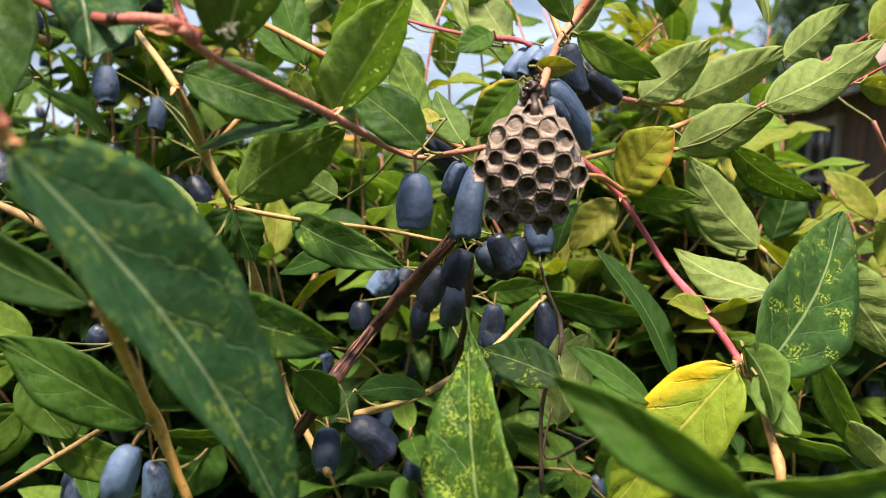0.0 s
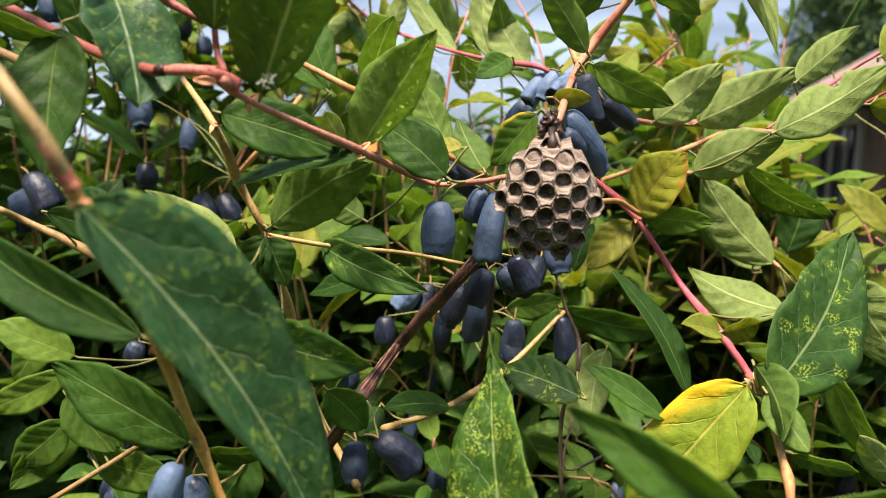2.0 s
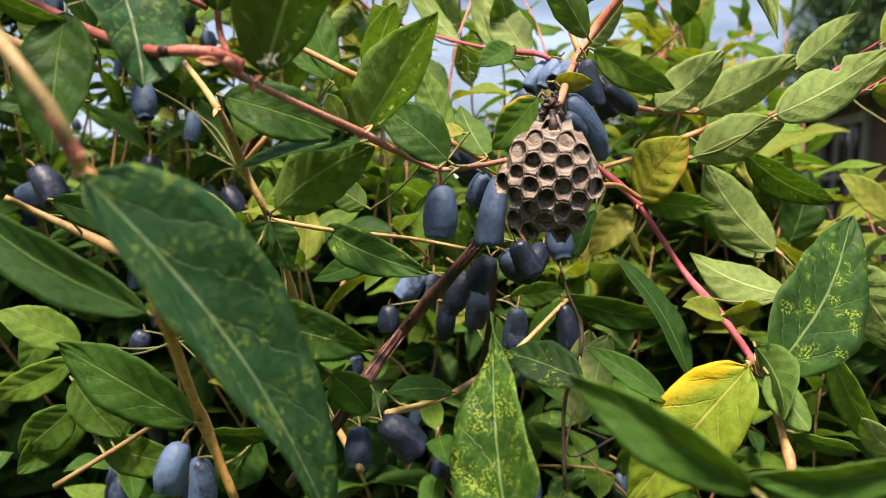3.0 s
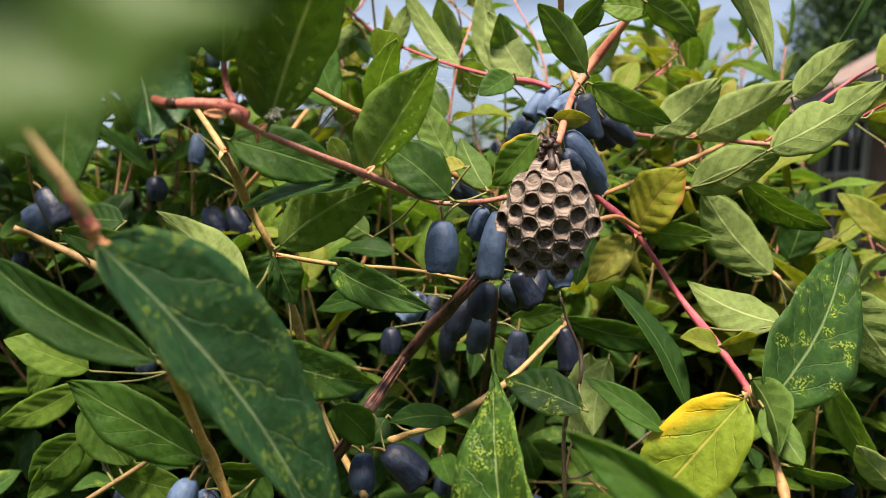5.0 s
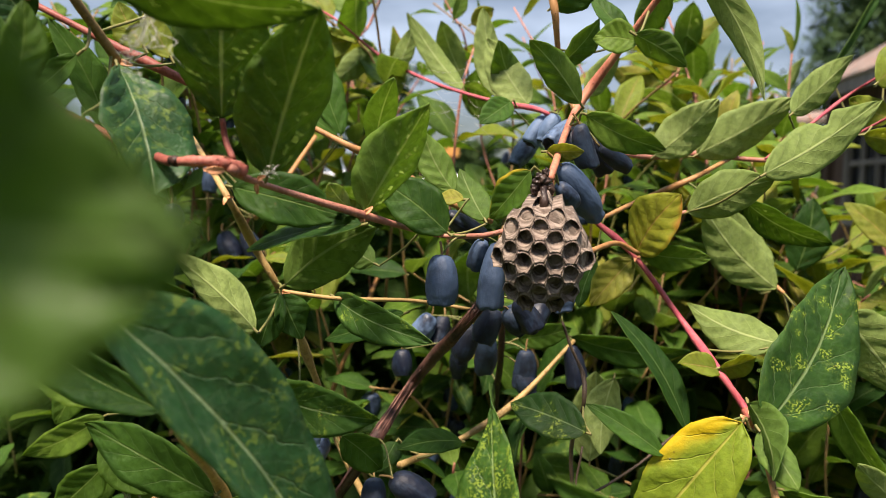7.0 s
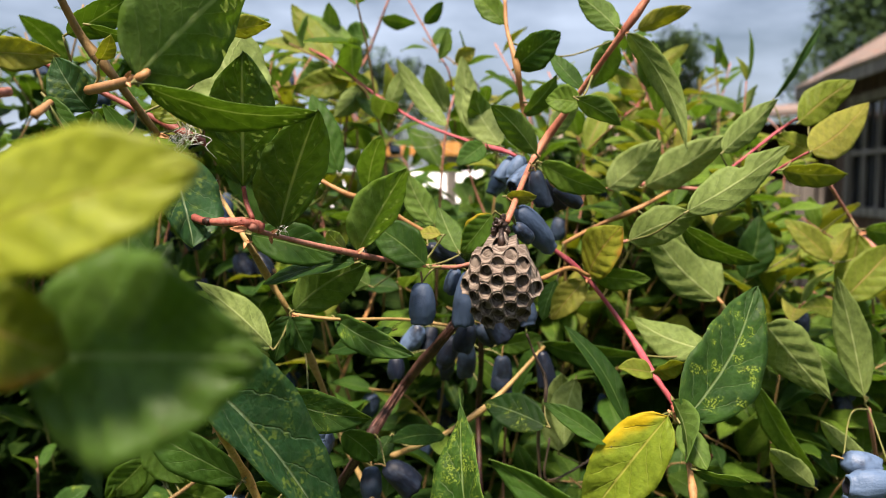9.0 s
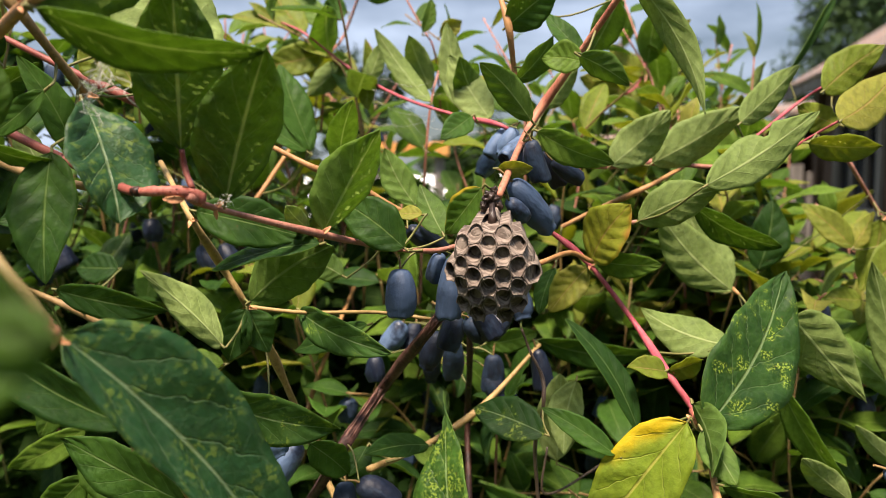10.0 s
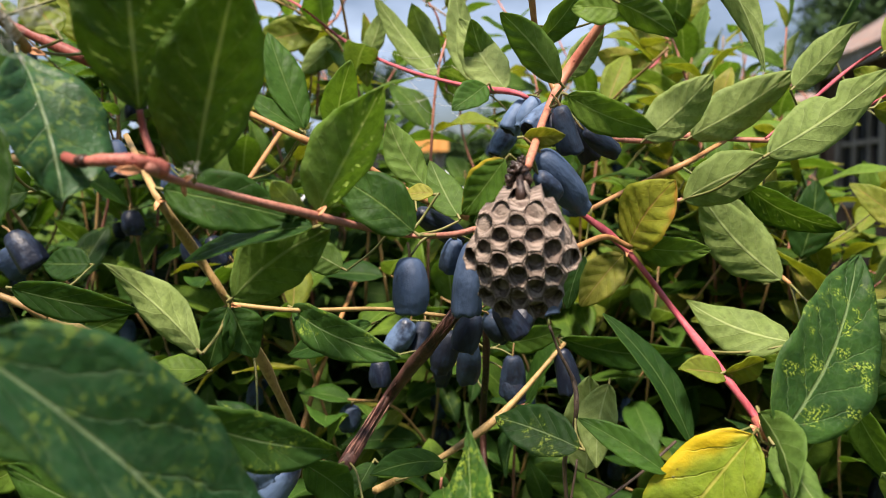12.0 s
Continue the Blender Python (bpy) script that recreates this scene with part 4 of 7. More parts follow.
stem(br_T6, "green", [(-0.0887, 0.5270, 1.2571), (-0.0735, 0.5335, 1.2504), (-0.0582, 0.5309, 1.2480)], 0.5, 0.42, name="twig")
leaf(br_T6, "blush", (-0.0583, 0.5305, 1.2500), (-0.0593, 0.5235, 1.2899), 11.3, 17, 0.2, 0.05)
leaf(br_T5, "young", (-0.0447, 0.4356, 1.2461), (-0.0448, 0.4291, 1.2316), 9.6, 2, 0.2, 0.05)
stem(br_T5, "green", [(-0.0235, 0.3979, 1.2361), (-0.0153, 0.4077, 1.2331), (-0.0059, 0.4106, 1.2326)], 0.5, 0.42, name="twig")
leaf(br_T5, "pale", (-0.0071, 0.4110, 1.2342), (-0.0391, 0.4222, 1.2768), 13.2, -158, 0.25, 0.1)
stem(br_T5, "green", [(0.0091, 0.3546, 1.2216), (0.0166, 0.3622, 1.2195), (0.0248, 0.3653, 1.2194)], 0.5, 0.42, name="twig")
leaf(br_T5, "mid", (0.0240, 0.3645, 1.2210), (0.0112, 0.3496, 1.2487), 16.4, -165, 0.2, 0.05)
stem(br_T5, "green", [(0.0223, 0.3351, 1.2170), (0.0196, 0.3346, 1.2173), (0.0183, 0.3332, 1.2200)], 0.5, 0.42, name="twig")
leaf(br_T5, "dark", (0.0170, 0.3322, 1.2190), (0.0036, 0.3213, 1.2085), 12.3, 14, 0.2, 0.05)
stem(br_T6, "green", [(-0.0869, 0.5249, 1.2693), (-0.0825, 0.5248, 1.2671), (-0.0774, 0.5234, 1.2677)], 0.5, 0.42, name="twig")
leaf(br_T6, "mid", (-0.0781, 0.5218, 1.2667), (-0.0889, 0.4950, 1.2502), 17.8, -2, 0.2, 0.05)
stem(br_T6, "green", [(-0.0732, 0.5439, 1.3073), (-0.0746, 0.5468, 1.3094), (-0.0741, 0.5468, 1.3127)], 0.5, 0.42, name="twig")
leaf(br_T6, "dark", (-0.0759, 0.5476, 1.3129), (-0.0970, 0.5571, 1.3148), 22.2, 10, 0.2, 0.05)
stem(br_T6, "green", [(-0.0802, 0.5417, 1.2914), (-0.0818, 0.5399, 1.2946), (-0.0819, 0.5344, 1.2988)], 0.5, 0.42, name="twig")
leaf(br_T6, "mid", (-0.0835, 0.5345, 1.3000), (-0.1270, 0.5387, 1.3308), 19.2, -160, 0.2, 0.05)
leaf(br_T6, "dark", (-0.0639, 0.5345, 1.3243), (-0.0388, 0.5429, 1.3221), 12.5, 44, 0.2, 0.05)
leaf(br_T6, "mid", (-0.0805, 0.5294, 1.2824), (-0.0722, 0.5356, 1.2525), 16.2, 14, 0.2, 0.05)
stem(br_T7, "green", [(-0.0146, 0.4867, 1.2843), (-0.0153, 0.4842, 1.2840), (-0.0163, 0.4790, 1.2833)], 0.5, 0.42, name="twig")
leaf(br_T7, "mid", (-0.0159, 0.4795, 1.2852), (-0.0111, 0.4852, 1.3076), 9.6, 31, 0.2, 0.05)
stem(br_T7, "green", [(-0.0301, 0.4895, 1.3126), (-0.0290, 0.4935, 1.3118), (-0.0291, 0.4960, 1.3109)], 0.5, 0.42, name="twig")
leaf(br_T7, "dark", (-0.0278, 0.4956, 1.3124), (-0.0149, 0.4920, 1.3269), 11.1, 38, 0.2, 0.05)
leaf(br_T8, "pale", (0.0814, 0.3376, 1.1965), (0.1062, 0.3297, 1.2205), 19.5, -175, 0.2, 0.04)
stem(br_T8, "green", [(0.0970, 0.3531, 1.1976), (0.0996, 0.3516, 1.1969), (0.1005, 0.3478, 1.1966)], 0.5, 0.42, name="twig")
leaf(br_T8, "pale", (0.1022, 0.3478, 1.1977), (0.1445, 0.3474, 1.2233), 21.2, -164, 0.25, 0.05)
stem(br_RT2, "green", [(0.1488, 0.3319, 1.1964), (0.1427, 0.3335, 1.2034), (0.1352, 0.3277, 1.2137)], 0.5, 0.42, name="twig")
leaf(br_RT2, "pale", (0.1366, 0.3284, 1.2149), (0.1679, 0.3439, 1.2421), 14.8, -165, 0.25, 0.05)
stem(br_T11, "green", [(0.0835, 0.2856, 1.1729), (0.0941, 0.2797, 1.1767), (0.1031, 0.2629, 1.1862)], 0.5, 0.42, name="twig")
leaf(br_T11, "pale", (0.1047, 0.2636, 1.1871), (0.1535, 0.2868, 1.2157), 18.0, 176, 0.2, 0.04, shape=0.9, sharp=0.05, bite=0.62)
leaf(br_T11, "pale", (0.0840, 0.2849, 1.1728), (0.1108, 0.2708, 1.1854), 17.0, 179, 0.25, 0.04)
leaf(br_RB, "blush", (0.0667, 0.2917, 1.1567), (0.0800, 0.2790, 1.1796), 23.5, -42, 0.12, 0.06, label="leaf flushed red along the edge")
leaf(br_RB, "mid", (0.0683, 0.2923, 1.1567), (0.0945, 0.2888, 1.1552), 11.6, 17, 0.2, 0.05)
stem(br_RB, "green", [(0.0657, 0.2905, 1.1552), (0.0657, 0.2944, 1.1537), (0.0670, 0.2963, 1.1551)], 0.5, 0.42, name="twig")
leaf(br_RB, "young", (0.0658, 0.2964, 1.1535), (0.0504, 0.2982, 1.1342), 14.5, 22, 0.25, 0.06)
stem(br_T9, "green", [(0.0568, 0.3154, 1.1693), (0.0551, 0.3170, 1.1585), (0.0541, 0.3135, 1.1531)], 0.5, 0.42, name="twig")
leaf(br_T9, "dark", (0.0535, 0.3129, 1.1513), (0.0466, 0.3074, 1.1321), 12.1, 53, 0.2, 0.05)
leaf(br_RB, "young", (0.0904, 0.2600, 1.1180), (0.0746, 0.2511, 1.1217), 10.4, 50, 0.35, 0.08)
leaf(br_RB, "young", (0.0912, 0.2594, 1.1185), (0.1042, 0.2615, 1.1225), 10.6, 29, 0.35, 0.08)
stem(br_RB, "green", [(0.0990, 0.2356, 1.0995), (0.0990, 0.2353, 1.1022), (0.0981, 0.2318, 1.1051)], 0.5, 0.42, name="twig")
leaf(br_RB, "spot", (0.0991, 0.2329, 1.1064), (0.1367, 0.2722, 1.1540), 33.6, 1, 0.2, 0.02, shape=0.74, sharp=0.06, curve=0.05)
stem(br_RB, "green", [(0.0990, 0.2356, 1.0995), (0.0974, 0.2341, 1.1014), (0.0952, 0.2317, 1.1061)], 0.5, 0.42, name="twig")
leaf(br_RB, "mid", (0.0958, 0.2301, 1.1050), (0.1025, 0.2135, 1.0926), 10.7, 169, 0.3, 0.05)
stem(br_RB, "green", [(0.0992, 0.2408, 1.1023), (0.0971, 0.2414, 1.1059), (0.0951, 0.2407, 1.1126)], 0.5, 0.42, name="twig")
leaf(br_RB, "mid", (0.0951, 0.2389, 1.1117), (0.0944, 0.2106, 1.0960), 15.7, -100, 0.3, 0.05)
stem(br_RB, "green", [(0.0992, 0.2389, 1.1018), (0.0962, 0.2399, 1.1028), (0.0942, 0.2384, 1.1068)], 0.5, 0.42, name="twig")
leaf(br_RB, "gold", (0.0932, 0.2388, 1.1052), (0.0611, 0.2528, 1.0521), 27.8, 30, 0.2, 0.06, shape=0.72, curve=0, label="leaf turning yellow")
stem(br_RB, "green", [(0.0992, 0.2507, 1.1046), (0.0891, 0.2548, 1.0990), (0.0801, 0.2520, 1.0962)], 0.5, 0.42, name="twig")
leaf(br_RB, "dark", (0.0790, 0.2526, 1.0978), (0.0536, 0.2662, 1.1366), 11.4, 42, 0.25, 0.05)
stem(br_RB, "green", [(0.0992, 0.2428, 1.1027), (0.0844, 0.2487, 1.0938), (0.0713, 0.2446, 1.0902)], 0.5, 0.42, name="twig")
leaf(br_RB, "dark", (0.0697, 0.2451, 1.0912), (0.0439, 0.2524, 1.1061), 9.0, 24, 0.25, 0.04)
stem(br_DT, "green", [(0.0466, 0.2830, 1.0974), (0.0464, 0.2784, 1.0926), (0.0479, 0.2680, 1.0906)], 0.5, 0.42, name="twig")
leaf(br_DT, "spot", (0.0462, 0.2691, 1.0910), (0.0186, 0.2863, 1.0965), 17.2, 30, 0.2, 0.04)
leaf(br_NC, "speckle", (0.0154, 0.1822, 1.0744), (0.0110, 0.2146, 1.1214), 35.3, -44, 0.25, 0.04, shape=0.5, sharp=0.6)
stem(br_NB, "green", [(0.1090, 0.1130, 1.0782), (0.0824, 0.1304, 1.0849), (0.0574, 0.1291, 1.1029)], 0.5, 0.42, name="twig")
leaf(br_NB, "dark", (0.0557, 0.1294, 1.1039), (0.0219, 0.1348, 1.1224), 10.5, -12, 0.5, 0.05)
stem(br_NB, "green", [(0.1085, 0.1215, 1.0716), (0.1014, 0.1403, 1.0841), (0.0963, 0.1460, 1.1055)], 0.5, 0.42, name="twig")
leaf(br_NB, "dark", (0.0943, 0.1460, 1.1053), (0.0607, 0.1450, 1.1013), 10.0, -14, 0.5, 0.05)
stem(br_NB, "green", [(0.1120, 0.0620, 1.1180), (0.1146, 0.0658, 1.1236), (0.1176, 0.0638, 1.1307)], 0.5, 0.42, name="twig")
leaf(br_NB, "pale", (0.1172, 0.0649, 1.1323), (0.1119, 0.0815, 1.1561), 10.9, 161, 0.25, 0.05)
stem(br_NB, "green", [(0.1120, 0.0620, 1.1180), (0.1081, 0.0614, 1.1251), (0.1061, 0.0538, 1.1365)], 0.5, 0.42, name="twig")
leaf(br_NB, "mid", (0.1042, 0.0544, 1.1365), (0.0776, 0.0629, 1.1368), 8.3, 49, 0.25, 0.05)
stem(br_ND, "green", [(0.2040, 0.3100, 1.0900), (0.2018, 0.3091, 1.0928), (0.2002, 0.3053, 1.0955)], 0.5, 0.42, name="twig")
leaf(br_ND, "pale", (0.1996, 0.3053, 1.0975), (0.1847, 0.3046, 1.1550), 17.1, 164, 0.2, 0.04, shape=0.9, sharp=0.1)
stem(br_N24s, "green", [(0.1443, 0.3485, 1.1351), (0.1471, 0.3308, 1.1288), (0.1487, 0.2976, 1.1342)], 0.5, 0.42, name="twig")
leaf(br_N24s, "pale", (0.1500, 0.2977, 1.1327), (0.1829, 0.3011, 1.0961), 25.7, -162, 0.25, 0.04, shape=0.7, sharp=0.2)
stem(br_ND, "green", [(0.2040, 0.3100, 1.0900), (0.2048, 0.3156, 1.0911), (0.2072, 0.3183, 1.0929)], 0.5, 0.42, name="twig")
leaf(br_ND, "mid", (0.2057, 0.3183, 1.0942), (0.1724, 0.3186, 1.1229), 14.0, -166, 0.25, 0.04)
stem(br_N24s, "green", [(0.1443, 0.3485, 1.1351), (0.1480, 0.3381, 1.1126), (0.1505, 0.3124, 1.1020)], 0.5, 0.42, name="twig")
leaf(br_N24s, "mid", (0.1516, 0.3124, 1.1003), (0.1833, 0.3138, 1.0531), 14.4, 47, 0.25, 0.04)
stem(br_RB, "green", [(0.0887, 0.2726, 1.1226), (0.1028, 0.2785, 1.1210), (0.1187, 0.2750, 1.1244)], 0.5, 0.42, name="twig")
leaf(br_RB, "pale", (0.1170, 0.2758, 1.1251), (0.0866, 0.2903, 1.1370), 18.2, -154, 0.2, 0.06, shape=0.75, sharp=0.1)
leaf(br_RT2, "young", (0.1740, 0.3143, 1.2142), (0.2198, 0.3588, 1.2417), 20.2, 168, 0.2, 0.04)
stem(br_RT, "green", [(0.1959, 0.3749, 1.2390), (0.1884, 0.3669, 1.2319), (0.1794, 0.3493, 1.2298)], 0.5, 0.42, name="twig")
leaf(br_RT, "young", (0.1810, 0.3499, 1.2309), (0.2134, 0.3622, 1.2538), 18.9, -179, 0.2, 0.04)
stem(br_RT2, "green", [(0.1685, 0.3251, 1.2094), (0.1655, 0.3232, 1.2063), (0.1606, 0.3186, 1.2052)], 0.5, 0.42, name="twig")
leaf(br_RT2, "young", (0.1625, 0.3182, 1.2051), (0.1908, 0.3122, 1.2036), 14.3, 36, 0.2, 0.04)
stem(br_RT, "green", [(0.1959, 0.3749, 1.2390), (0.1939, 0.3705, 1.2243), (0.1937, 0.3572, 1.2147)], 0.5, 0.42, name="twig")
leaf(br_RT, "young", (0.1919, 0.3572, 1.2156), (0.1722, 0.3567, 1.2247), 14.5, -176, 0.2, 0.04)
stem(br_RT3, "green", [(0.2225, 0.4191, 1.2030), (0.2125, 0.4463, 1.2219), (0.2015, 0.4533, 1.2521)], 0.5, 0.42, name="twig")
leaf(br_RT3, "dark", (0.2026, 0.4540, 1.2536), (0.2400, 0.4771, 1.3080), 7.0, 34, 0.6, 0.05)
stem(br_T9, "green", [(0.0966, 0.3414, 1.1854), (0.1061, 0.3358, 1.1788), (0.1138, 0.3214, 1.1786)], 0.5, 0.42, name="twig")
leaf(br_T9, "dark", (0.1156, 0.3216, 1.1778), (0.1556, 0.3268, 1.1597), 16.7, 48, 0.2, 0.05)
leaf(br_N24s, "pale", (0.1417, 0.3515, 1.1368), (0.1049, 0.3415, 1.1738), 23.4, -175, 0.2, 0.05)
stem(br_N24s, "green", [(0.1388, 0.3595, 1.1422), (0.1500, 0.3990, 1.1292), (0.1622, 0.4188, 1.1274)], 0.5, 0.42, name="twig")
leaf(br_N24s, "pale", (0.1612, 0.4189, 1.1292), (0.1364, 0.4209, 1.1731), 26.3, -173, 0.2, 0.05)
stem(br_RT3, "green", [(0.2412, 0.4307, 1.1813), (0.2126, 0.4468, 1.1521), (0.1836, 0.4408, 1.1355)], 0.5, 0.42, name="twig")
leaf(br_RT3, "dark", (0.1840, 0.4410, 1.1374), (0.1930, 0.4448, 1.1784), 23.5, -6, 0.2, 0.05)
stem(br_OB, "green", [(0.0504, 0.3568, 1.1090), (0.0501, 0.3627, 1.1082), (0.0478, 0.3655, 1.1095)], 0.5, 0.42, name="twig")
leaf(br_OB, "dark", (0.0498, 0.3658, 1.1092), (0.1106, 0.3766, 1.1013), 15.7, 21, 0.2, 0.05)
stem(br_DS, "green", [(0.0157, 0.3546, 1.1071), (0.0197, 0.3561, 1.1074), (0.0219, 0.3545, 1.1090)], 0.5, 0.42, name="twig")
leaf(br_DS, "mid", (0.0237, 0.3552, 1.1093), (0.0496, 0.3661, 1.1132), 12.7, 9, 0.2, 0.05)
stem(br_RT3, "green", [(0.2487, 0.4353, 1.1726), (0.2480, 0.4326, 1.1692), (0.2479, 0.4272, 1.1697)], 0.5, 0.42, name="twig")
leaf(br_RT3, "young", (0.2473, 0.4270, 1.1678), (0.2351, 0.4231, 1.1274), 22.5, -133, 0.2, 0.05)
stem(br_RT3, "green", [(0.2579, 0.4268, 1.1572), (0.2420, 0.4258, 1.1516), (0.2275, 0.4140, 1.1515)], 0.5, 0.42, name="twig")
leaf(br_RT3, "young", (0.2261, 0.4146, 1.1528), (0.2015, 0.4250, 1.1766), 15.3, 4, 0.2, 0.05)
stem(br_RT3, "green", [(0.2579, 0.4268, 1.1572), (0.2420, 0.4258, 1.1516), (0.2249, 0.4137, 1.1515)], 0.5, 0.42, name="twig")
leaf(br_RT3, "young", (0.2261, 0.4146, 1.1528), (0.2427, 0.4271, 1.1720), 11.6, 178, 0.2, 0.05)
stem(br_RT3, "green", [(0.2449, 0.4330, 1.1770), (0.2458, 0.4277, 1.1723), (0.2448, 0.4176, 1.1711)], 0.5, 0.42, name="twig")
leaf(br_RT3, "mid", (0.2467, 0.4172, 1.1711), (0.2866, 0.4095, 1.1705), 20.1, 40, 0.2, 0.05)
stem(br_RT3, "green", [(0.2641, 0.4259, 1.1414), (0.2467, 0.4209, 1.1314), (0.2279, 0.4023, 1.1288)], 0.5, 0.42, name="twig")
leaf(br_RT3, "young", (0.2293, 0.4029, 1.1301), (0.2650, 0.4175, 1.1614), 24.8, -10, 0.2, 0.05)
stem(br_RT3, "green", [(0.2657, 0.4257, 1.1374), (0.2485, 0.4250, 1.1266), (0.2334, 0.4127, 1.1234)], 0.5, 0.42, name="twig")
leaf(br_RT3, "young", (0.2314, 0.4126, 1.1236), (0.2090, 0.4114, 1.1253), 14.0, 35, 0.2, 0.05)
stem(br_QB, "green", [(-0.0460, 0.0080, 1.1890), (-0.0465, 0.0120, 1.1830), (-0.0399, 0.0175, 1.1759)], 0.5, 0.42, name="twig")
leaf(br_QB, "plain", (-0.0382, 0.0173, 1.1760), (-0.0055, 0.0125, 1.1772), 28.5, -14, 0.2, 0.04, shape=0.9, sharp=0.05, curve=0)
stem(br_QB, "green", [(-0.0460, 0.0080, 1.1890), (-0.0422, 0.0070, 1.1902), (-0.0402, 0.0004, 1.1918)], 0.5, 0.42, name="twig")
leaf(br_QB, "lime", (-0.0411, 0.0033, 1.1919), (-0.0102, 0.0061, 1.2010), 17.0, -18, 0.1, 0.02, shape=0.95, curve=0)
stem(br_QB, "green", [(-0.0460, 0.0080, 1.1890), (-0.0446, 0.0112, 1.1847), (-0.0451, 0.0119, 1.1829)], 0.5, 0.42, name="twig")
leaf(br_QB, "blush", (-0.0432, 0.0119, 1.1821), (-0.0300, 0.0123, 1.1767), 14.3, -3, 0.2, 0.05)
stem(br_DV, "green", [(0.0694, 0.3371, 1.0501), (0.0637, 0.3442, 1.0504), (0.0581, 0.3469, 1.0518)], 0.5, 0.42, name="twig")
leaf(br_DV, "pale", (0.0581, 0.3466, 1.0538), (0.0592, 0.3401, 1.0978), 22.9, -173, 0.2, 0.04)
stem(br_T1, "green", [(-0.1111, 0.3238, 1.0881), (-0.1333, 0.3241, 1.0822), (-0.1538, 0.3111, 1.0849)], 0.5, 0.42, name="twig")
leaf(br_T1, "mid", (-0.1555, 0.3105, 1.0857), (-0.1861, 0.3004, 1.0988), 17.6, 42, 0.2, 0.05)
stem(br_T1, "green", [(-0.1084, 0.3145, 1.0935), (-0.1307, 0.3146, 1.0825), (-0.1512, 0.3004, 1.0821)], 0.5, 0.42, name="twig")
leaf(br_T1, "mid", (-0.1530, 0.3003, 1.0812), (-0.1873, 0.2979, 1.0639), 13.6, -5, 0.2, 0.05)
stem(br_DL, "green", [(-0.1176, 0.2672, 1.0595), (-0.1203, 0.2754, 1.0580), (-0.1214, 0.2795, 1.0578)], 0.5, 0.42, name="twig")
leaf(br_DL, "mid", (-0.1229, 0.2796, 1.0592), (-0.1432, 0.2803, 1.0782), 17.4, 50, 0.2, 0.05)
stem(br_DL, "green", [(-0.1236, 0.2643, 1.0555), (-0.1309, 0.2704, 1.0610), (-0.1367, 0.2700, 1.0721)], 0.5, 0.42, name="twig")
leaf(br_DL, "mid", (-0.1381, 0.2699, 1.0707), (-0.1566, 0.2680, 1.0532), 15.8, -12, 0.2, 0.05)
stem(br_T1, "green", [(-0.1683, 0.3025, 1.1389), (-0.1719, 0.3246, 1.1104), (-0.1744, 0.3306, 1.0945)], 0.5, 0.42, name="twig")
leaf(br_T1, "mid", (-0.1754, 0.3305, 1.0928), (-0.1898, 0.3282, 1.0683), 16.2, 2, 0.2, 0.05)
stem(br_F4b, "green", [(-0.1088, 0.2112, 1.2248), (-0.0963, 0.2296, 1.2370), (-0.0858, 0.2337, 1.2583)], 0.5, 0.42, name="twig")
leaf(br_F4b, "young", (-0.0839, 0.2338, 1.2587), (-0.0659, 0.2351, 1.2618), 9.6, -140, 0.2, 0.05)
leaf(br_RB, "dark", (0.0994, 0.2174, 1.0906), (0.1198, 0.2190, 1.0860), 7.2, 35, 0.25, 0.05)
stem(br_F4, "green", [(-0.1082, 0.1472, 1.2218), (-0.1023, 0.1514, 1.2082), (-0.0966, 0.1479, 1.1976)], 0.5, 0.42, name="twig")
leaf(br_F4, "mid", (-0.0964, 0.1480, 1.1996), (-0.0948, 0.1497, 1.2201), 10.2, 47, 0.2, 0.05)
stem(br_F4b, "green", [(-0.1096, 0.2085, 1.2272), (-0.1092, 0.2059, 1.2202), (-0.1072, 0.1990, 1.2174)], 0.5, 0.42, name="twig")
leaf(br_F4b, "dark", (-0.1088, 0.1988, 1.2162), (-0.1258, 0.1967, 1.2019), 7.8, -5, 0.2, 0.05)
stem(br_RW, "green", [(-0.1106, 0.2266, 1.1874), (-0.1098, 0.2239, 1.1905), (-0.1082, 0.2178, 1.1944)], 0.5, 0.42, name="twig")
leaf(br_RW, "dark", (-0.1090, 0.2174, 1.1962), (-0.1226, 0.2090, 1.2282), 11.4, 42, 0.2, 0.05)
stem(br_RW, "green", [(-0.1345, 0.2269, 1.1935), (-0.1332, 0.2329, 1.1933), (-0.1310, 0.2359, 1.1932)], 0.5, 0.42, name="twig")
leaf(br_RW, "pale", (-0.1319, 0.2360, 1.1950), (-0.1389, 0.2367, 1.2097), 10.4, -135, 0.2, 0.05)
stem(br_F4, "green", [(-0.1240, 0.1790, 1.2263), (-0.1232, 0.1869, 1.2107), (-0.1240, 0.1857, 1.2011)], 0.5, 0.42, name="twig")
leaf(br_F4, "dark", (-0.1224, 0.1868, 1.2005), (-0.1060, 0.1974, 1.1952), 6.3, 36, 0.2, 0.05)
stem(br_F4, "green", [(-0.1140, 0.1837, 1.2306), (-0.1114, 0.1839, 1.2343), (-0.1101, 0.1814, 1.2388)], 0.5, 0.42, name="twig")
leaf(br_F4, "young", (-0.1089, 0.1806, 1.2402), (-0.1029, 0.1765, 1.2474), 6.4, 56, 0.3, 0.08)
stem(br_F4, "green", [(-0.1393, 0.2158, 1.2325), (-0.1375, 0.2164, 1.2411), (-0.1375, 0.2101, 1.2532)], 0.5, 0.42, name="twig")
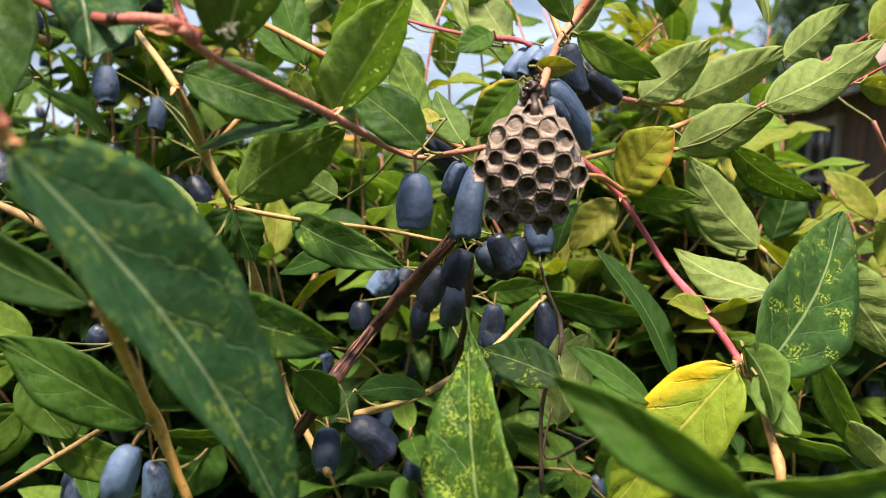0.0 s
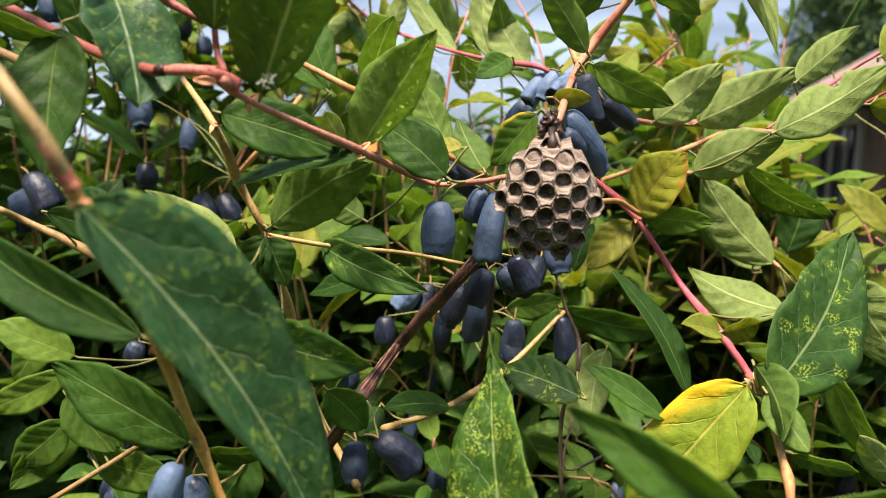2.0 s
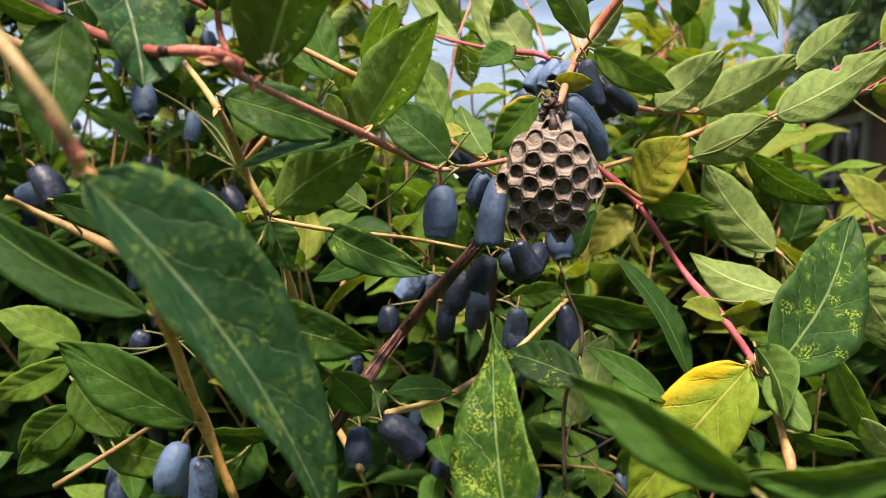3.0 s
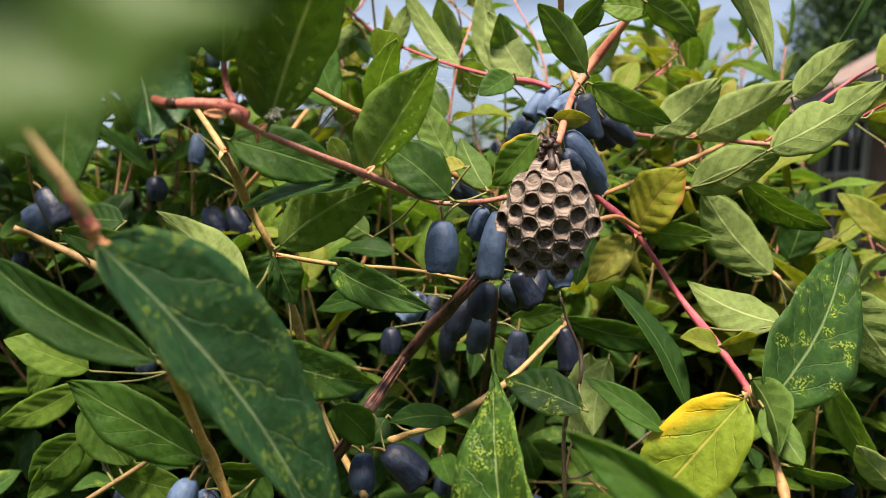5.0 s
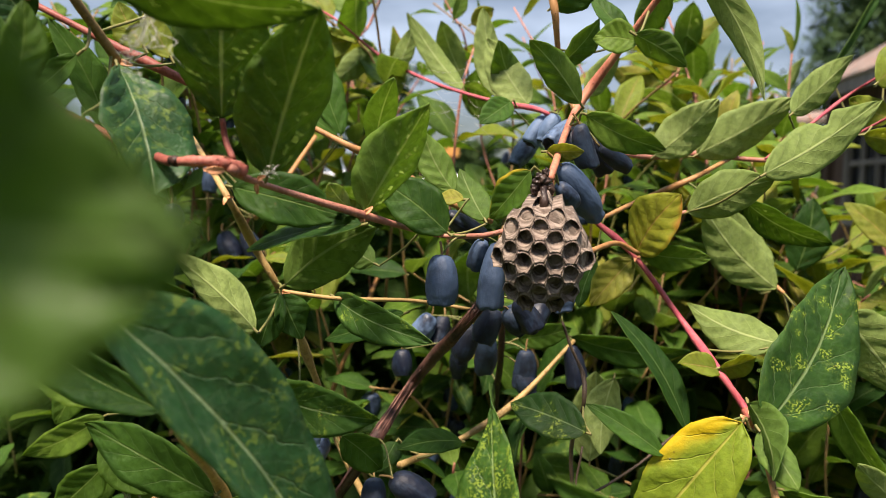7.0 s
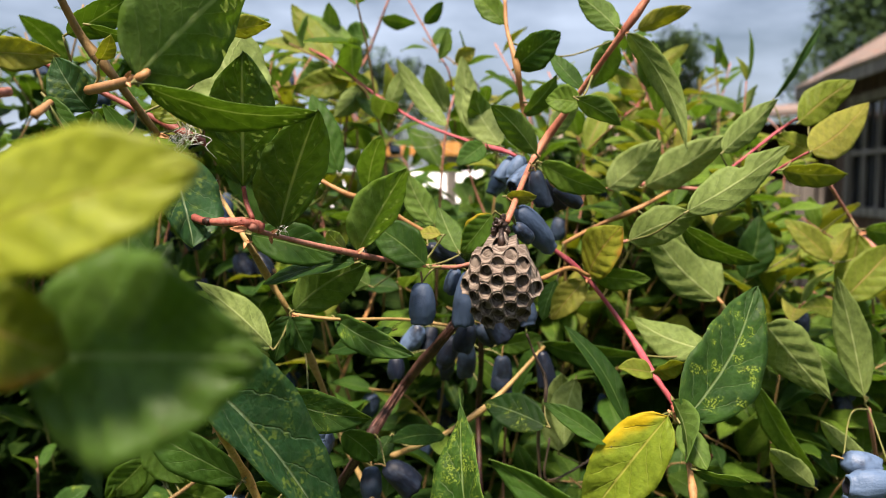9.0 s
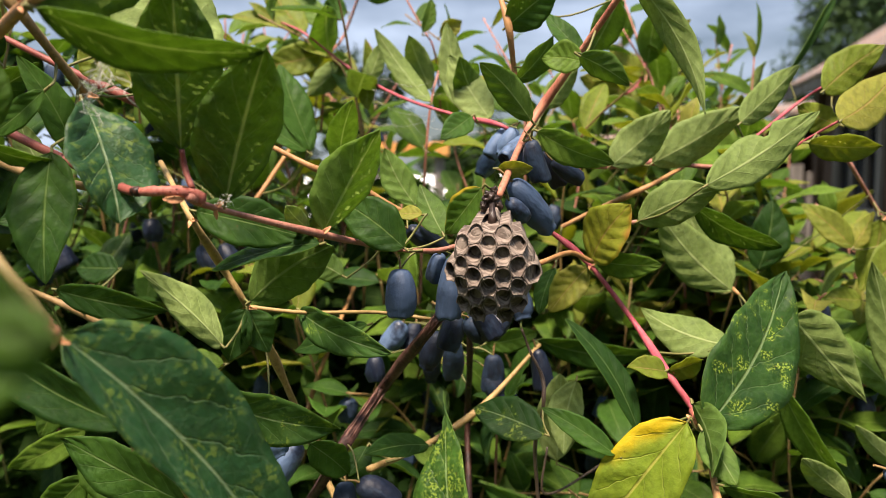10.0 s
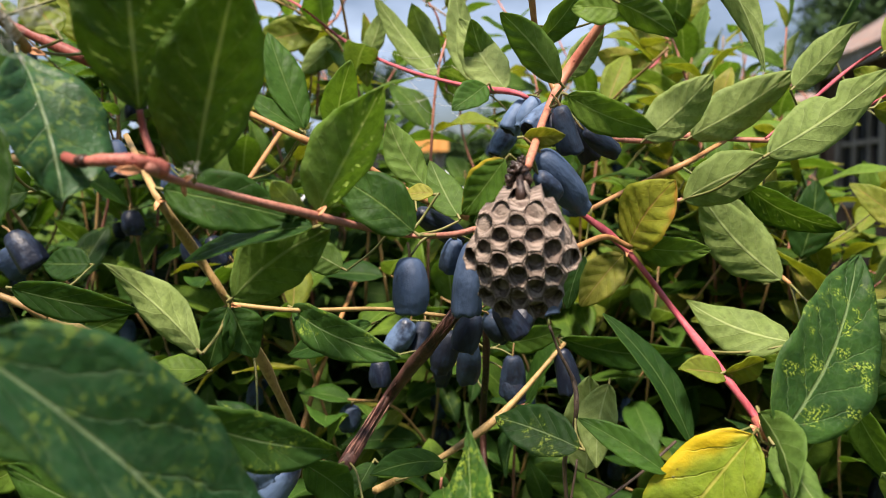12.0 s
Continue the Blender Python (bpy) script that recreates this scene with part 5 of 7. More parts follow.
leaf(br_F4, "dark", (-0.1358, 0.2103, 1.2542), (-0.1116, 0.2129, 1.2689), 14.0, 50, 0.2, 0.05)
leaf(br_F4b, "dark", (-0.1177, 0.1912, 1.2533), (-0.0990, 0.1921, 1.2503), 6.2, 54, 0.2, 0.05)
stem(br_F4b, "green", [(-0.1065, 0.2192, 1.2176), (-0.1025, 0.2209, 1.2188), (-0.0976, 0.2199, 1.2202)], 0.5, 0.42, name="twig")
leaf(br_F4b, "blush", (-0.0986, 0.2200, 1.2219), (-0.1070, 0.2206, 1.2358), 11.2, -144, 0.2, 0.05)
stem(br_F4b, "green", [(-0.1065, 0.2192, 1.2176), (-0.1004, 0.2272, 1.2174), (-0.0934, 0.2301, 1.2187)], 0.5, 0.42, name="twig")
leaf(br_F4b, "gold", (-0.0943, 0.2302, 1.2205), (-0.1029, 0.2309, 1.2367), 9.6, -144, 0.2, 0.05)
stem(br_RW, "green", [(-0.1202, 0.2262, 1.1896), (-0.1221, 0.2390, 1.1823), (-0.1223, 0.2462, 1.1798)], 0.5, 0.42, name="twig")
leaf(br_RW, "dark", (-0.1241, 0.2453, 1.1795), (-0.1469, 0.2336, 1.1753), 14.3, 20, 0.2, 0.05)
stem(br_RW, "green", [(-0.1582, 0.2326, 1.2034), (-0.1553, 0.2319, 1.2084), (-0.1539, 0.2256, 1.2154)], 0.5, 0.42, name="twig")
leaf(br_RW, "dark", (-0.1524, 0.2264, 1.2165), (-0.1320, 0.2388, 1.2310), 11.4, 50, 0.2, 0.05)
stem(br_LB, "green", [(-0.0009, 0.2499, 1.1642), (-0.0040, 0.2489, 1.1620), (-0.0070, 0.2460, 1.1578)], 0.45, 0.35, name="stalk")
berry(br_LB, (-0.0070, 0.2460, 1.1578), (-0.0072, 0.2446, 1.1405), 11.6)
stem(br_LB, "green", [(0.0010, 0.2474, 1.1644), (0.0065, 0.2524, 1.1644), (0.0121, 0.2548, 1.1617)], 0.45, 0.35, name="stalk")
berry(br_LB, (0.0121, 0.2548, 1.1617), (0.0097, 0.2541, 1.1378), 10.2)
stem(br_DT, "green", [(0.0380, 0.2864, 1.1294), (0.0372, 0.2918, 1.1391), (0.0363, 0.2936, 1.1454)], 0.45, 0.35, name="stalk")
berry(br_DT, (0.0363, 0.2936, 1.1454), (0.0386, 0.2894, 1.1321), 10.1)
stem(br_T2, "green", [(-0.0090, 0.2854, 1.1762), (-0.0081, 0.2824, 1.1744), (-0.0073, 0.2774, 1.1706)], 0.45, 0.35, name="stalk")
berry(br_T2, (-0.0073, 0.2774, 1.1706), (0.0072, 0.2852, 1.1603), 9.4)
stem(br_LB, "green", [(-0.0009, 0.2499, 1.1642), (0.0029, 0.2540, 1.1642), (0.0068, 0.2561, 1.1623)], 0.45, 0.35, name="stalk")
berry(br_LB, (0.0068, 0.2561, 1.1623), (0.0045, 0.2608, 1.1515), 7.5)
berry(br_MB, (0.0329, 0.2519, 1.1887), (0.0469, 0.2630, 1.1702), 10.6)
stem(br_MB, "green", [(0.0294, 0.2388, 1.1872), (0.0305, 0.2418, 1.1854), (0.0315, 0.2435, 1.1821)], 0.45, 0.35, name="stalk")
berry(br_MB, (0.0315, 0.2435, 1.1821), (0.0375, 0.2495, 1.1758), 7.0)
stem(br_T5, "green", [(0.0314, 0.3252, 1.2134), (0.0344, 0.3232, 1.2138), (0.0375, 0.3194, 1.2124)], 0.45, 0.35, name="stalk")
berry(br_T5, (0.0342, 0.3282, 1.2131), (0.0254, 0.3273, 1.1998), 9.0, dusty=True)
berry(br_T5, (0.0365, 0.3240, 1.2128), (0.0305, 0.3230, 1.2008), 8.6, dusty=True)
berry(br_MB, (0.0399, 0.2961, 1.2064), (0.0305, 0.2800, 1.1972), 9.0, dusty=True)
berry(br_MB, (0.0407, 0.2700, 1.2043), (0.0453, 0.2745, 1.1889), 9.2, shaded=True)
berry(br_MB, (0.0385, 0.2789, 1.2026), (0.0405, 0.2768, 1.1915), 6.8, shaded=True)
stem(br_MB, "green", [(0.0396, 0.2837, 1.2079), (0.0447, 0.2844, 1.2040), (0.0497, 0.2822, 1.1972)], 0.45, 0.35, name="stalk")
berry(br_MB, (0.0497, 0.2822, 1.1972), (0.0621, 0.2879, 1.1894), 7.4, shaded=True)
stem(br_MB, "green", [(0.0396, 0.2837, 1.2079), (0.0436, 0.2877, 1.2058), (0.0477, 0.2894, 1.2014)], 0.45, 0.35, name="stalk")
berry(br_MB, (0.0477, 0.2894, 1.2014), (0.0551, 0.2959, 1.1875), 9.0, shaded=True)
stem(br_T5, "green", [(0.0091, 0.3546, 1.2216), (0.0202, 0.3711, 1.2185), (0.0314, 0.3803, 1.2081)], 0.45, 0.35, name="stalk")
berry(br_T5, (0.0314, 0.3803, 1.2081), (0.0205, 0.3783, 1.1925), 11.0, dusty=True)
stem(br_DS, "green", [(0.0157, 0.3546, 1.1071), (-0.0017, 0.3675, 1.1161), (-0.0191, 0.3724, 1.1170)], 0.45, 0.35, name="stalk")
berry(br_DS, (-0.0191, 0.3724, 1.1170), (-0.0282, 0.3726, 1.1038), 11.5, dusty=True)
stem(br_DS, "green", [(0.0155, 0.3583, 1.1007), (0.0013, 0.3730, 1.1121), (-0.0130, 0.3800, 1.1157)], 0.45, 0.35, name="stalk")
berry(br_DS, (-0.0130, 0.3800, 1.1157), (-0.0161, 0.3773, 1.1001), 11.0, shaded=True)
stem(br_BS, "green", [(0.0070, 0.3018, 1.1399), (0.0051, 0.3095, 1.1334), (0.0031, 0.3130, 1.1226)], 0.45, 0.35, name="stalk")
berry(br_BS, (0.0031, 0.3130, 1.1226), (-0.0031, 0.3149, 1.1058), 10.2, shaded=True)
stem(br_BS, "green", [(0.0070, 0.3018, 1.1399), (0.0096, 0.3032, 1.1366), (0.0122, 0.3024, 1.1312)], 0.45, 0.35, name="stalk")
berry(br_BS, (0.0122, 0.3024, 1.1312), (0.0063, 0.3021, 1.1167), 10.7, shaded=True)
stem(br_BS, "green", [(0.0052, 0.2784, 1.1374), (0.0127, 0.2788, 1.1397), (0.0201, 0.2761, 1.1390)], 0.45, 0.35, name="stalk")
berry(br_BS, (0.0201, 0.2761, 1.1390), (0.0272, 0.2784, 1.1270), 9.8, shaded=True)
stem(br_BS, "green", [(0.0052, 0.2784, 1.1374), (0.0109, 0.2799, 1.1373), (0.0166, 0.2790, 1.1349)], 0.45, 0.35, name="stalk")
berry(br_BS, (0.0166, 0.2790, 1.1349), (0.0231, 0.2844, 1.1253), 9.6, shaded=True)
stem(br_DS, "green", [(0.0160, 0.3452, 1.1229), (0.0123, 0.3373, 1.1227), (0.0085, 0.3250, 1.1181)], 0.45, 0.35, name="stalk")
berry(br_DS, (0.0085, 0.3250, 1.1181), (0.0074, 0.3319, 1.0978), 10.2, shaded=True)
stem(br_DS, "green", [(0.0157, 0.3546, 1.1071), (0.0215, 0.3540, 1.1071), (0.0273, 0.3511, 1.1046)], 0.45, 0.35, name="stalk")
berry(br_DS, (0.0273, 0.3511, 1.1046), (0.0269, 0.3556, 1.0859), 11.4, shaded=True)
stem(br_DS, "green", [(0.0148, 0.3717, 1.0828), (0.0053, 0.3872, 1.0949), (-0.0041, 0.3957, 1.1000)], 0.45, 0.35, name="stalk")
berry(br_DS, (-0.0041, 0.3957, 1.1000), (-0.0066, 0.4014, 1.0789), 10.8, shaded=True)
stem(br_DS, "green", [(0.0155, 0.3602, 1.0976), (-0.0087, 0.3667, 1.1042), (-0.0329, 0.3634, 1.1010)], 0.45, 0.35, name="stalk")
berry(br_DS, (-0.0329, 0.3634, 1.1010), (-0.0322, 0.3625, 1.0877), 10.4, shaded=True)
berry(br_OB, (0.0486, 0.3556, 1.1067), (0.0523, 0.3543, 1.0860), 11.2, shaded=True)
stem(br_DS, "green", [(0.0155, 0.3583, 1.1007), (0.0200, 0.3574, 1.0996), (0.0244, 0.3544, 1.0963)], 0.45, 0.35, name="stalk")
berry(br_DS, (0.0244, 0.3544, 1.0963), (0.0303, 0.3535, 1.0823), 10.1, shaded=True)
stem(br_DT, "green", [(0.0380, 0.2864, 1.1294), (0.0357, 0.3033, 1.1355), (0.0333, 0.3144, 1.1358)], 0.45, 0.35, name="stalk")
berry(br_DT, (0.0333, 0.3144, 1.1358), (0.0252, 0.3029, 1.1226), 11.1, shaded=True)
stem(br_S3, "green", [(-0.0627, 0.2647, 1.1298), (-0.0590, 0.2582, 1.1193), (-0.0553, 0.2448, 1.1018)], 0.45, 0.35, name="stalk")
berry(br_S3, (-0.0553, 0.2448, 1.1018), (-0.0540, 0.2450, 1.0895), 10.9, dusty=True)
stem(br_S3, "green", [(-0.0580, 0.3167, 1.0750), (-0.0478, 0.2107, 1.1157), (-0.0468, 0.2105, 1.1127)], 0.45, 0.35, name="stalk")
berry(br_S3, (-0.0468, 0.2105, 1.1127), (-0.0429, 0.2098, 1.1004), 8.0, dusty=True)
stem(br_S3, "green", [(-0.0479, 0.3044, 1.0615), (-0.0569, 0.3080, 1.0768), (-0.0594, 0.3076, 1.0738)], 0.45, 0.35, name="stalk")
berry(br_S3, (-0.0594, 0.3076, 1.0738), (-0.0765, 0.3050, 1.0539), 16.6, dusty=True)
stem(br_BS, "green", [(-0.0321, 0.2710, 1.0860), (-0.0276, 0.2623, 1.0847), (-0.0232, 0.2486, 1.0784)], 0.45, 0.35, name="stalk")
berry(br_BS, (-0.0232, 0.2486, 1.0784), (-0.0114, 0.2525, 1.0672), 12.9, shaded=True)
stem(br_BS, "green", [(-0.0422, 0.2787, 1.0694), (-0.0383, 0.2817, 1.0684), (-0.0345, 0.2827, 1.0656)], 0.45, 0.35, name="stalk")
berry(br_BS, (-0.0345, 0.2827, 1.0656), (-0.0335, 0.2752, 1.0511), 10.5, shaded=True)
stem(br_S2, "green", [(-0.0697, 0.2048, 1.0887), (-0.0715, 0.2031, 1.0868), (-0.0734, 0.1997, 1.0832)], 0.45, 0.35, name="stalk")
berry(br_S2, (-0.0734, 0.1997, 1.0832), (-0.0774, 0.1995, 1.0689), 9.3, dusty=True)
stem(br_S2, "green", [(-0.0652, 0.2133, 1.0699), (-0.0715, 0.2225, 1.0716), (-0.0778, 0.2279, 1.0695)], 0.45, 0.35, name="stalk")
berry(br_S2, (-0.0778, 0.2279, 1.0695), (-0.0764, 0.2278, 1.0547), 9.8, dusty=True)
stem(br_T3, "green", [(-0.1186, 0.4051, 1.1628), (-0.1432, 0.4079, 1.1901), (-0.1678, 0.3977, 1.2045)], 0.45, 0.35, name="stalk")
berry(br_T3, (-0.1678, 0.3977, 1.2045), (-0.1651, 0.3964, 1.1856), 12.1)
stem(br_T3, "green", [(-0.1186, 0.4051, 1.1628), (-0.1333, 0.4156, 1.1823), (-0.1479, 0.4174, 1.1930)], 0.45, 0.35, name="stalk")
berry(br_T3, (-0.1479, 0.4174, 1.1930), (-0.1483, 0.4162, 1.1760), 9.1)
berry(br_T3, (-0.2264, 0.4033, 1.1591), (-0.2135, 0.4023, 1.1405), 15.4)
stem(br_T3, "green", [(-0.1186, 0.4051, 1.1628), (-0.1482, 0.4268, 1.1724), (-0.1779, 0.4351, 1.1686)], 0.45, 0.35, name="stalk")
berry(br_T3, (-0.1779, 0.4351, 1.1686), (-0.1755, 0.4342, 1.1545), 12.7)
stem(br_T3, "green", [(-0.1186, 0.4051, 1.1628), (-0.1327, 0.4241, 1.1620), (-0.1469, 0.4347, 1.1528)], 0.45, 0.35, name="stalk")
berry(br_T3, (-0.1469, 0.4347, 1.1528), (-0.1381, 0.4338, 1.1374), 12.7)
stem(br_T3, "green", [(-0.1186, 0.4051, 1.1628), (-0.1264, 0.4235, 1.1616), (-0.1342, 0.4350, 1.1534)], 0.45, 0.35, name="stalk")
berry(br_T3, (-0.1342, 0.4350, 1.1534), (-0.1254, 0.4340, 1.1364), 12.7)
berry(br_T3, (-0.2109, 0.4086, 1.2308), (-0.2073, 0.4078, 1.2192), 10.7)
stem(br_T1, "green", [(-0.1192, 0.3516, 1.0721), (-0.1320, 0.3536, 1.0815), (-0.1447, 0.3499, 1.0851)], 0.45, 0.35, name="stalk")
berry(br_T1, (-0.1447, 0.3499, 1.0851), (-0.1482, 0.3492, 1.0758), 9.4)
stem(br_ND, "green", [(0.2040, 0.3100, 1.0900), (0.1867, 0.2891, 1.0934), (0.1694, 0.2551, 1.0837)], 0.45, 0.35, name="stalk")
berry(br_ND, (0.1694, 0.2551, 1.0837), (0.1831, 0.2554, 1.0777), 12.5, dusty=True)
stem(br_ND, "green", [(0.2040, 0.3100, 1.0900), (0.1950, 0.2846, 1.0904), (0.1861, 0.2455, 1.0772)], 0.45, 0.35, name="stalk")
berry(br_ND, (0.1861, 0.2455, 1.0772), (0.1661, 0.2442, 1.0758), 14.4, dusty=True)
stem(br_ND, "green", [(0.2156, 0.3287, 1.0637), (0.2124, 0.3242, 1.0564), (0.2093, 0.3146, 1.0441)], 0.45, 0.35, name="stalk")
berry(br_ND, (0.2093, 0.3146, 1.0441), (0.1980, 0.3135, 1.0385), 14.1, dusty=True)
berry(br_T3, (-0.2314, 0.4323, 1.1487), (-0.2471, 0.4305, 1.1366), 18.6)
bract(br_LB, (-0.0551, 0.1916, 1.1811), (0.8070, 0.1681, 0.5661), 3.4)
bract(br_LB, (-0.0551, 0.1916, 1.1811), (0.0767, 0.1681, -0.9828), 3.4)
bract(br_LB, (-0.0306, 0.2225, 1.1716), (0.7618, 0.1759, 0.6234), 4.1)
bract(br_LB, (-0.0306, 0.2225, 1.1716), (0.1310, 0.1759, -0.9757), 4.1)
bract(br_S3, (-0.0625, 0.2451, 1.1441), (0.9002, 0.0476, -0.4329), 4.1)
bract(br_S3, (-0.0625, 0.2451, 1.1441), (-0.6871, 0.0476, -0.7250), 4.1)
bract(br_S3, (-0.0625, 0.2451, 1.1441), (0.9529, -0.2569, -0.1613), 4.1)
bract(br_S3, (-0.0727, 0.2202, 1.1766), (0.8121, -0.5761, -0.0931), 3.4)
bract(br_S3, (-0.0727, 0.2202, 1.1766), (-0.1434, -0.5761, -0.8047), 3.4)
bract(br_S2, (-0.0572, 0.1399, 1.1288), (0.8507, -0.3895, -0.3530), 2.7)
bract(br_S2, (-0.0572, 0.1399, 1.1288), (-0.3533, -0.3895, -0.8506), 2.7)
bract(br_S2, (-0.0700, 0.2108, 1.0834), (0.8564, -0.1085, -0.5048), 2.5)
bract(br_S2, (-0.0700, 0.2108, 1.0834), (-0.6119, -0.1085, -0.7835), 2.5)
bract(br_S1, (-0.0631, 0.1187, 1.1566), (0.9235, -0.1342, -0.3594), 2.7)
bract(br_S1, (-0.0631, 0.1187, 1.1566), (-0.4578, -0.1342, -0.8789), 2.7)
bract(br_RB, (0.0993, 0.2425, 1.1032), (-0.42, 0.30, 0.86), 6.2)
bract(br_RB, (0.0979, 0.2432, 1.1022), (-0.62, 0.35, 0.70), 5.6)
bract(br_RB, (0.1004, 0.2440, 1.1036), (-0.12, 0.20, 0.97), 5.0)
bract(br_RB, (0.0911, 0.2617, 1.1177), (0.6429, -0.7656, -0.0225), 3.4)
bract(br_RB, (0.0911, 0.2617, 1.1177), (-0.3007, -0.7656, -0.5686), 3.4)
bract(br_RB, (0.0657, 0.2905, 1.1552), (0.9001, -0.4334, -0.0454), 2.5)
bract(br_RB, (0.0657, 0.2905, 1.1552), (-0.0467, -0.4334, -0.9000), 2.5)
bract(br_MB, (0.0413, 0.2912, 1.2113), (-0.3871, 0.0310, 0.9215), 2.7)
bract(br_MB, (0.0413, 0.2912, 1.2113), (0.9933, 0.0310, 0.1110), 2.7)
bract(br_MB, (0.0766, 0.2674, 1.2624), (-0.1731, -0.6054, 0.7769), 3.4)
bract(br_MB, (0.0766, 0.2674, 1.2624), (0.7893, -0.6054, 0.1028), 3.4)
bract(br_F4b, (-0.1065, 0.2192, 1.2176), (0.9561, 0.0845, -0.2807), 4.8)
bract(br_F4b, (-0.1065, 0.2192, 1.2176), (-0.6063, 0.0845, -0.7907), 4.8)
bract(br_T5, (0.0091, 0.3546, 1.2216), (0.5153, -0.7694, 0.3775), 3.4)
bract(br_T5, (0.0091, 0.3546, 1.2216), (0.1041, -0.7694, -0.6303), 3.4)
bract(br_RT3, (0.2524, 0.4377, 1.1683), (0.9366, -0.3306, -0.1161), 4.8)
bract(br_RT3, (0.2524, 0.4377, 1.1683), (-0.1243, -0.3306, -0.9355), 4.8)
bract(br_F4, (-0.0803, 0.1410, 1.2279), (0.3702, -0.7545, 0.5420), 4.1)
bract(br_F4, (-0.0803, 0.1410, 1.2279), (0.3523, -0.7545, -0.5538), 4.1)
bract(br_LBs, (-0.0595, 0.1792, 1.1838), (-0.93, -0.35, 0.02), 5.6)
bract(br_LBs, (-0.0585, 0.1800, 1.1868), (-0.93, -0.36, 0.10), 3.0)
br_UP = stem(bush, "rose", [(0.2035, 0.5462, 1.1828), (0.2059, 0.5295, 1.2246), (0.2071, 0.5317, 1.2507), (0.2087, 0.5337, 1.2752)], 0.9, 0.5, ())
leaf(br_UP, "mid", (0.2087, 0.5337, 1.2752), (0.2102, 0.5368, 1.3140), 4.4, 30, 0.5, 0.04)
leaf(br_UP, "young", (0.2087, 0.5337, 1.2752), (0.2010, 0.5346, 1.2929), 5.5, 20, 0.4, 0.06)
leaf(br_UP, "mid", (0.2071, 0.5317, 1.2507), (0.1728, 0.5307, 1.2642), 12.0, 30, 0.2, 0.05)
leaf(br_UP, "pale", (0.2071, 0.5317, 1.2507), (0.2171, 0.5340, 1.2726), 9.0, -150, 0.3, 0.06)
leaf(br_MB, "mid", (0.0596, 0.2653, 1.2329), (0.0445, 0.2696, 1.2349), 12.5, 10, 0.25, 0.05)
br_YR = stem(bush, "red", [(0.1006, 0.5678, 1.2321), (0.1142, 0.5498, 1.2477), (0.1317, 0.5516, 1.2582), (0.1396, 0.5537, 1.2792)], 0.8, 0.5, (0.6,))
leaf(br_YR, "young", (0.1370, 0.5525, 1.2661), (0.1105, 0.5528, 1.2889), 14.9, 20, 0.25, 0.05)
leaf(br_YR, "young", (0.1396, 0.5537, 1.2792), (0.1711, 0.5577, 1.3064), 14.1, 168, 0.25, 0.05)
leaf(br_YR, "young", (0.1396, 0.5537, 1.2783), (0.1676, 0.5560, 1.2871), 12.3, 25, 0.25, 0.05)
leaf(br_YR, "young", (0.1383, 0.5528, 1.2683), (0.1646, 0.5545, 1.2704), 13.2, -20, 0.25, 0.05)
leaf(br_YR, "young", (0.1252, 0.5509, 1.2538), (0.0913, 0.5498, 1.2652), 18.5, 170, 0.25, 0.05)
leaf(br_YR, "young", (0.1309, 0.5515, 1.2573), (0.1187, 0.5490, 1.2354), 17.6, 10, 0.25, 0.05)
leaf(br_DV, "pale", (0.0647, 0.3254, 1.0986), (0.0581, 0.3126, 1.0685), 16.8, 170)
leaf(br_ND, "pale", (0.2026, 0.3007, 1.0647), (0.1740, 0.2909, 1.0892), 8.6, 165)
leaf(br_ND, "mid", (0.2204, 0.3184, 1.0849), (0.2414, 0.3086, 1.0720), 11.7, 20)
leaf(br_ND, "dark", (0.2394, 0.3392, 1.0793), (0.2372, 0.3407, 1.1000), 13.6, -10)
leaf(br_ND, "pale", (0.1652, 0.2734, 1.0644), (0.1422, 0.2635, 1.0841), 11.0, 165)
leaf(br_T5, "pale", (-0.0480, 0.4461, 1.2482), (-0.0377, 0.4488, 1.2750), 11.2, -165)
leaf(br_T5, "young", (-0.1152, 0.4962, 1.2972), (-0.1324, 0.4962, 1.3095), 6.5, 20)
leaf(br_T5, "pale", (-0.0661, 0.4766, 1.2669), (-0.0872, 0.4636, 1.2444), 15.7, 160)
leaf(br_T7, "young", (-0.0051, 0.4815, 1.2826), (0.0087, 0.4831, 1.2925), 11.8, 20)
leaf(br_F4, "waxy", (-0.1206, 0.1958, 1.2247), (-0.1308, 0.1915, 1.2427), 15.9, 15, 0.35, 0.08, shape=0.8)
leaf(br_F4, "young", (-0.1876, 0.2389, 1.2529), (-0.1560, 0.2408, 1.2510), 14.4, 20)
leaf(br_F4, "dark", (-0.1255, 0.1756, 1.2273), (-0.1116, 0.1752, 1.2120), 7.1, -20, 0.4)
NEST, NEST_TOP = (0.0242, 0.2148, 1.1600), (0.0254, 0.2291, 1.1838)
WEB = [(-0.0738, 0.1534, 1.2129), (-0.0678, 0.1510, 1.2156), (-0.0653, 0.1529, 1.2123), (-0.0726, 0.1530, 1.2073), (-0.0456, 0.1719, 1.1836), (-0.0327, 0.4162, 1.2400)]

# ---- the wasp nest ----
COLUMN, ROW = 0.00462, 0.0068          # spacing of the cells


def comb_bulge(x, y):
    """How far the comb's face curves back from its middle."""
    return 0.0088 * (abs(x / 0.0150) ** 2.3 + abs((y + 0.001) / 0.0178) ** 2.3) ** 0.95


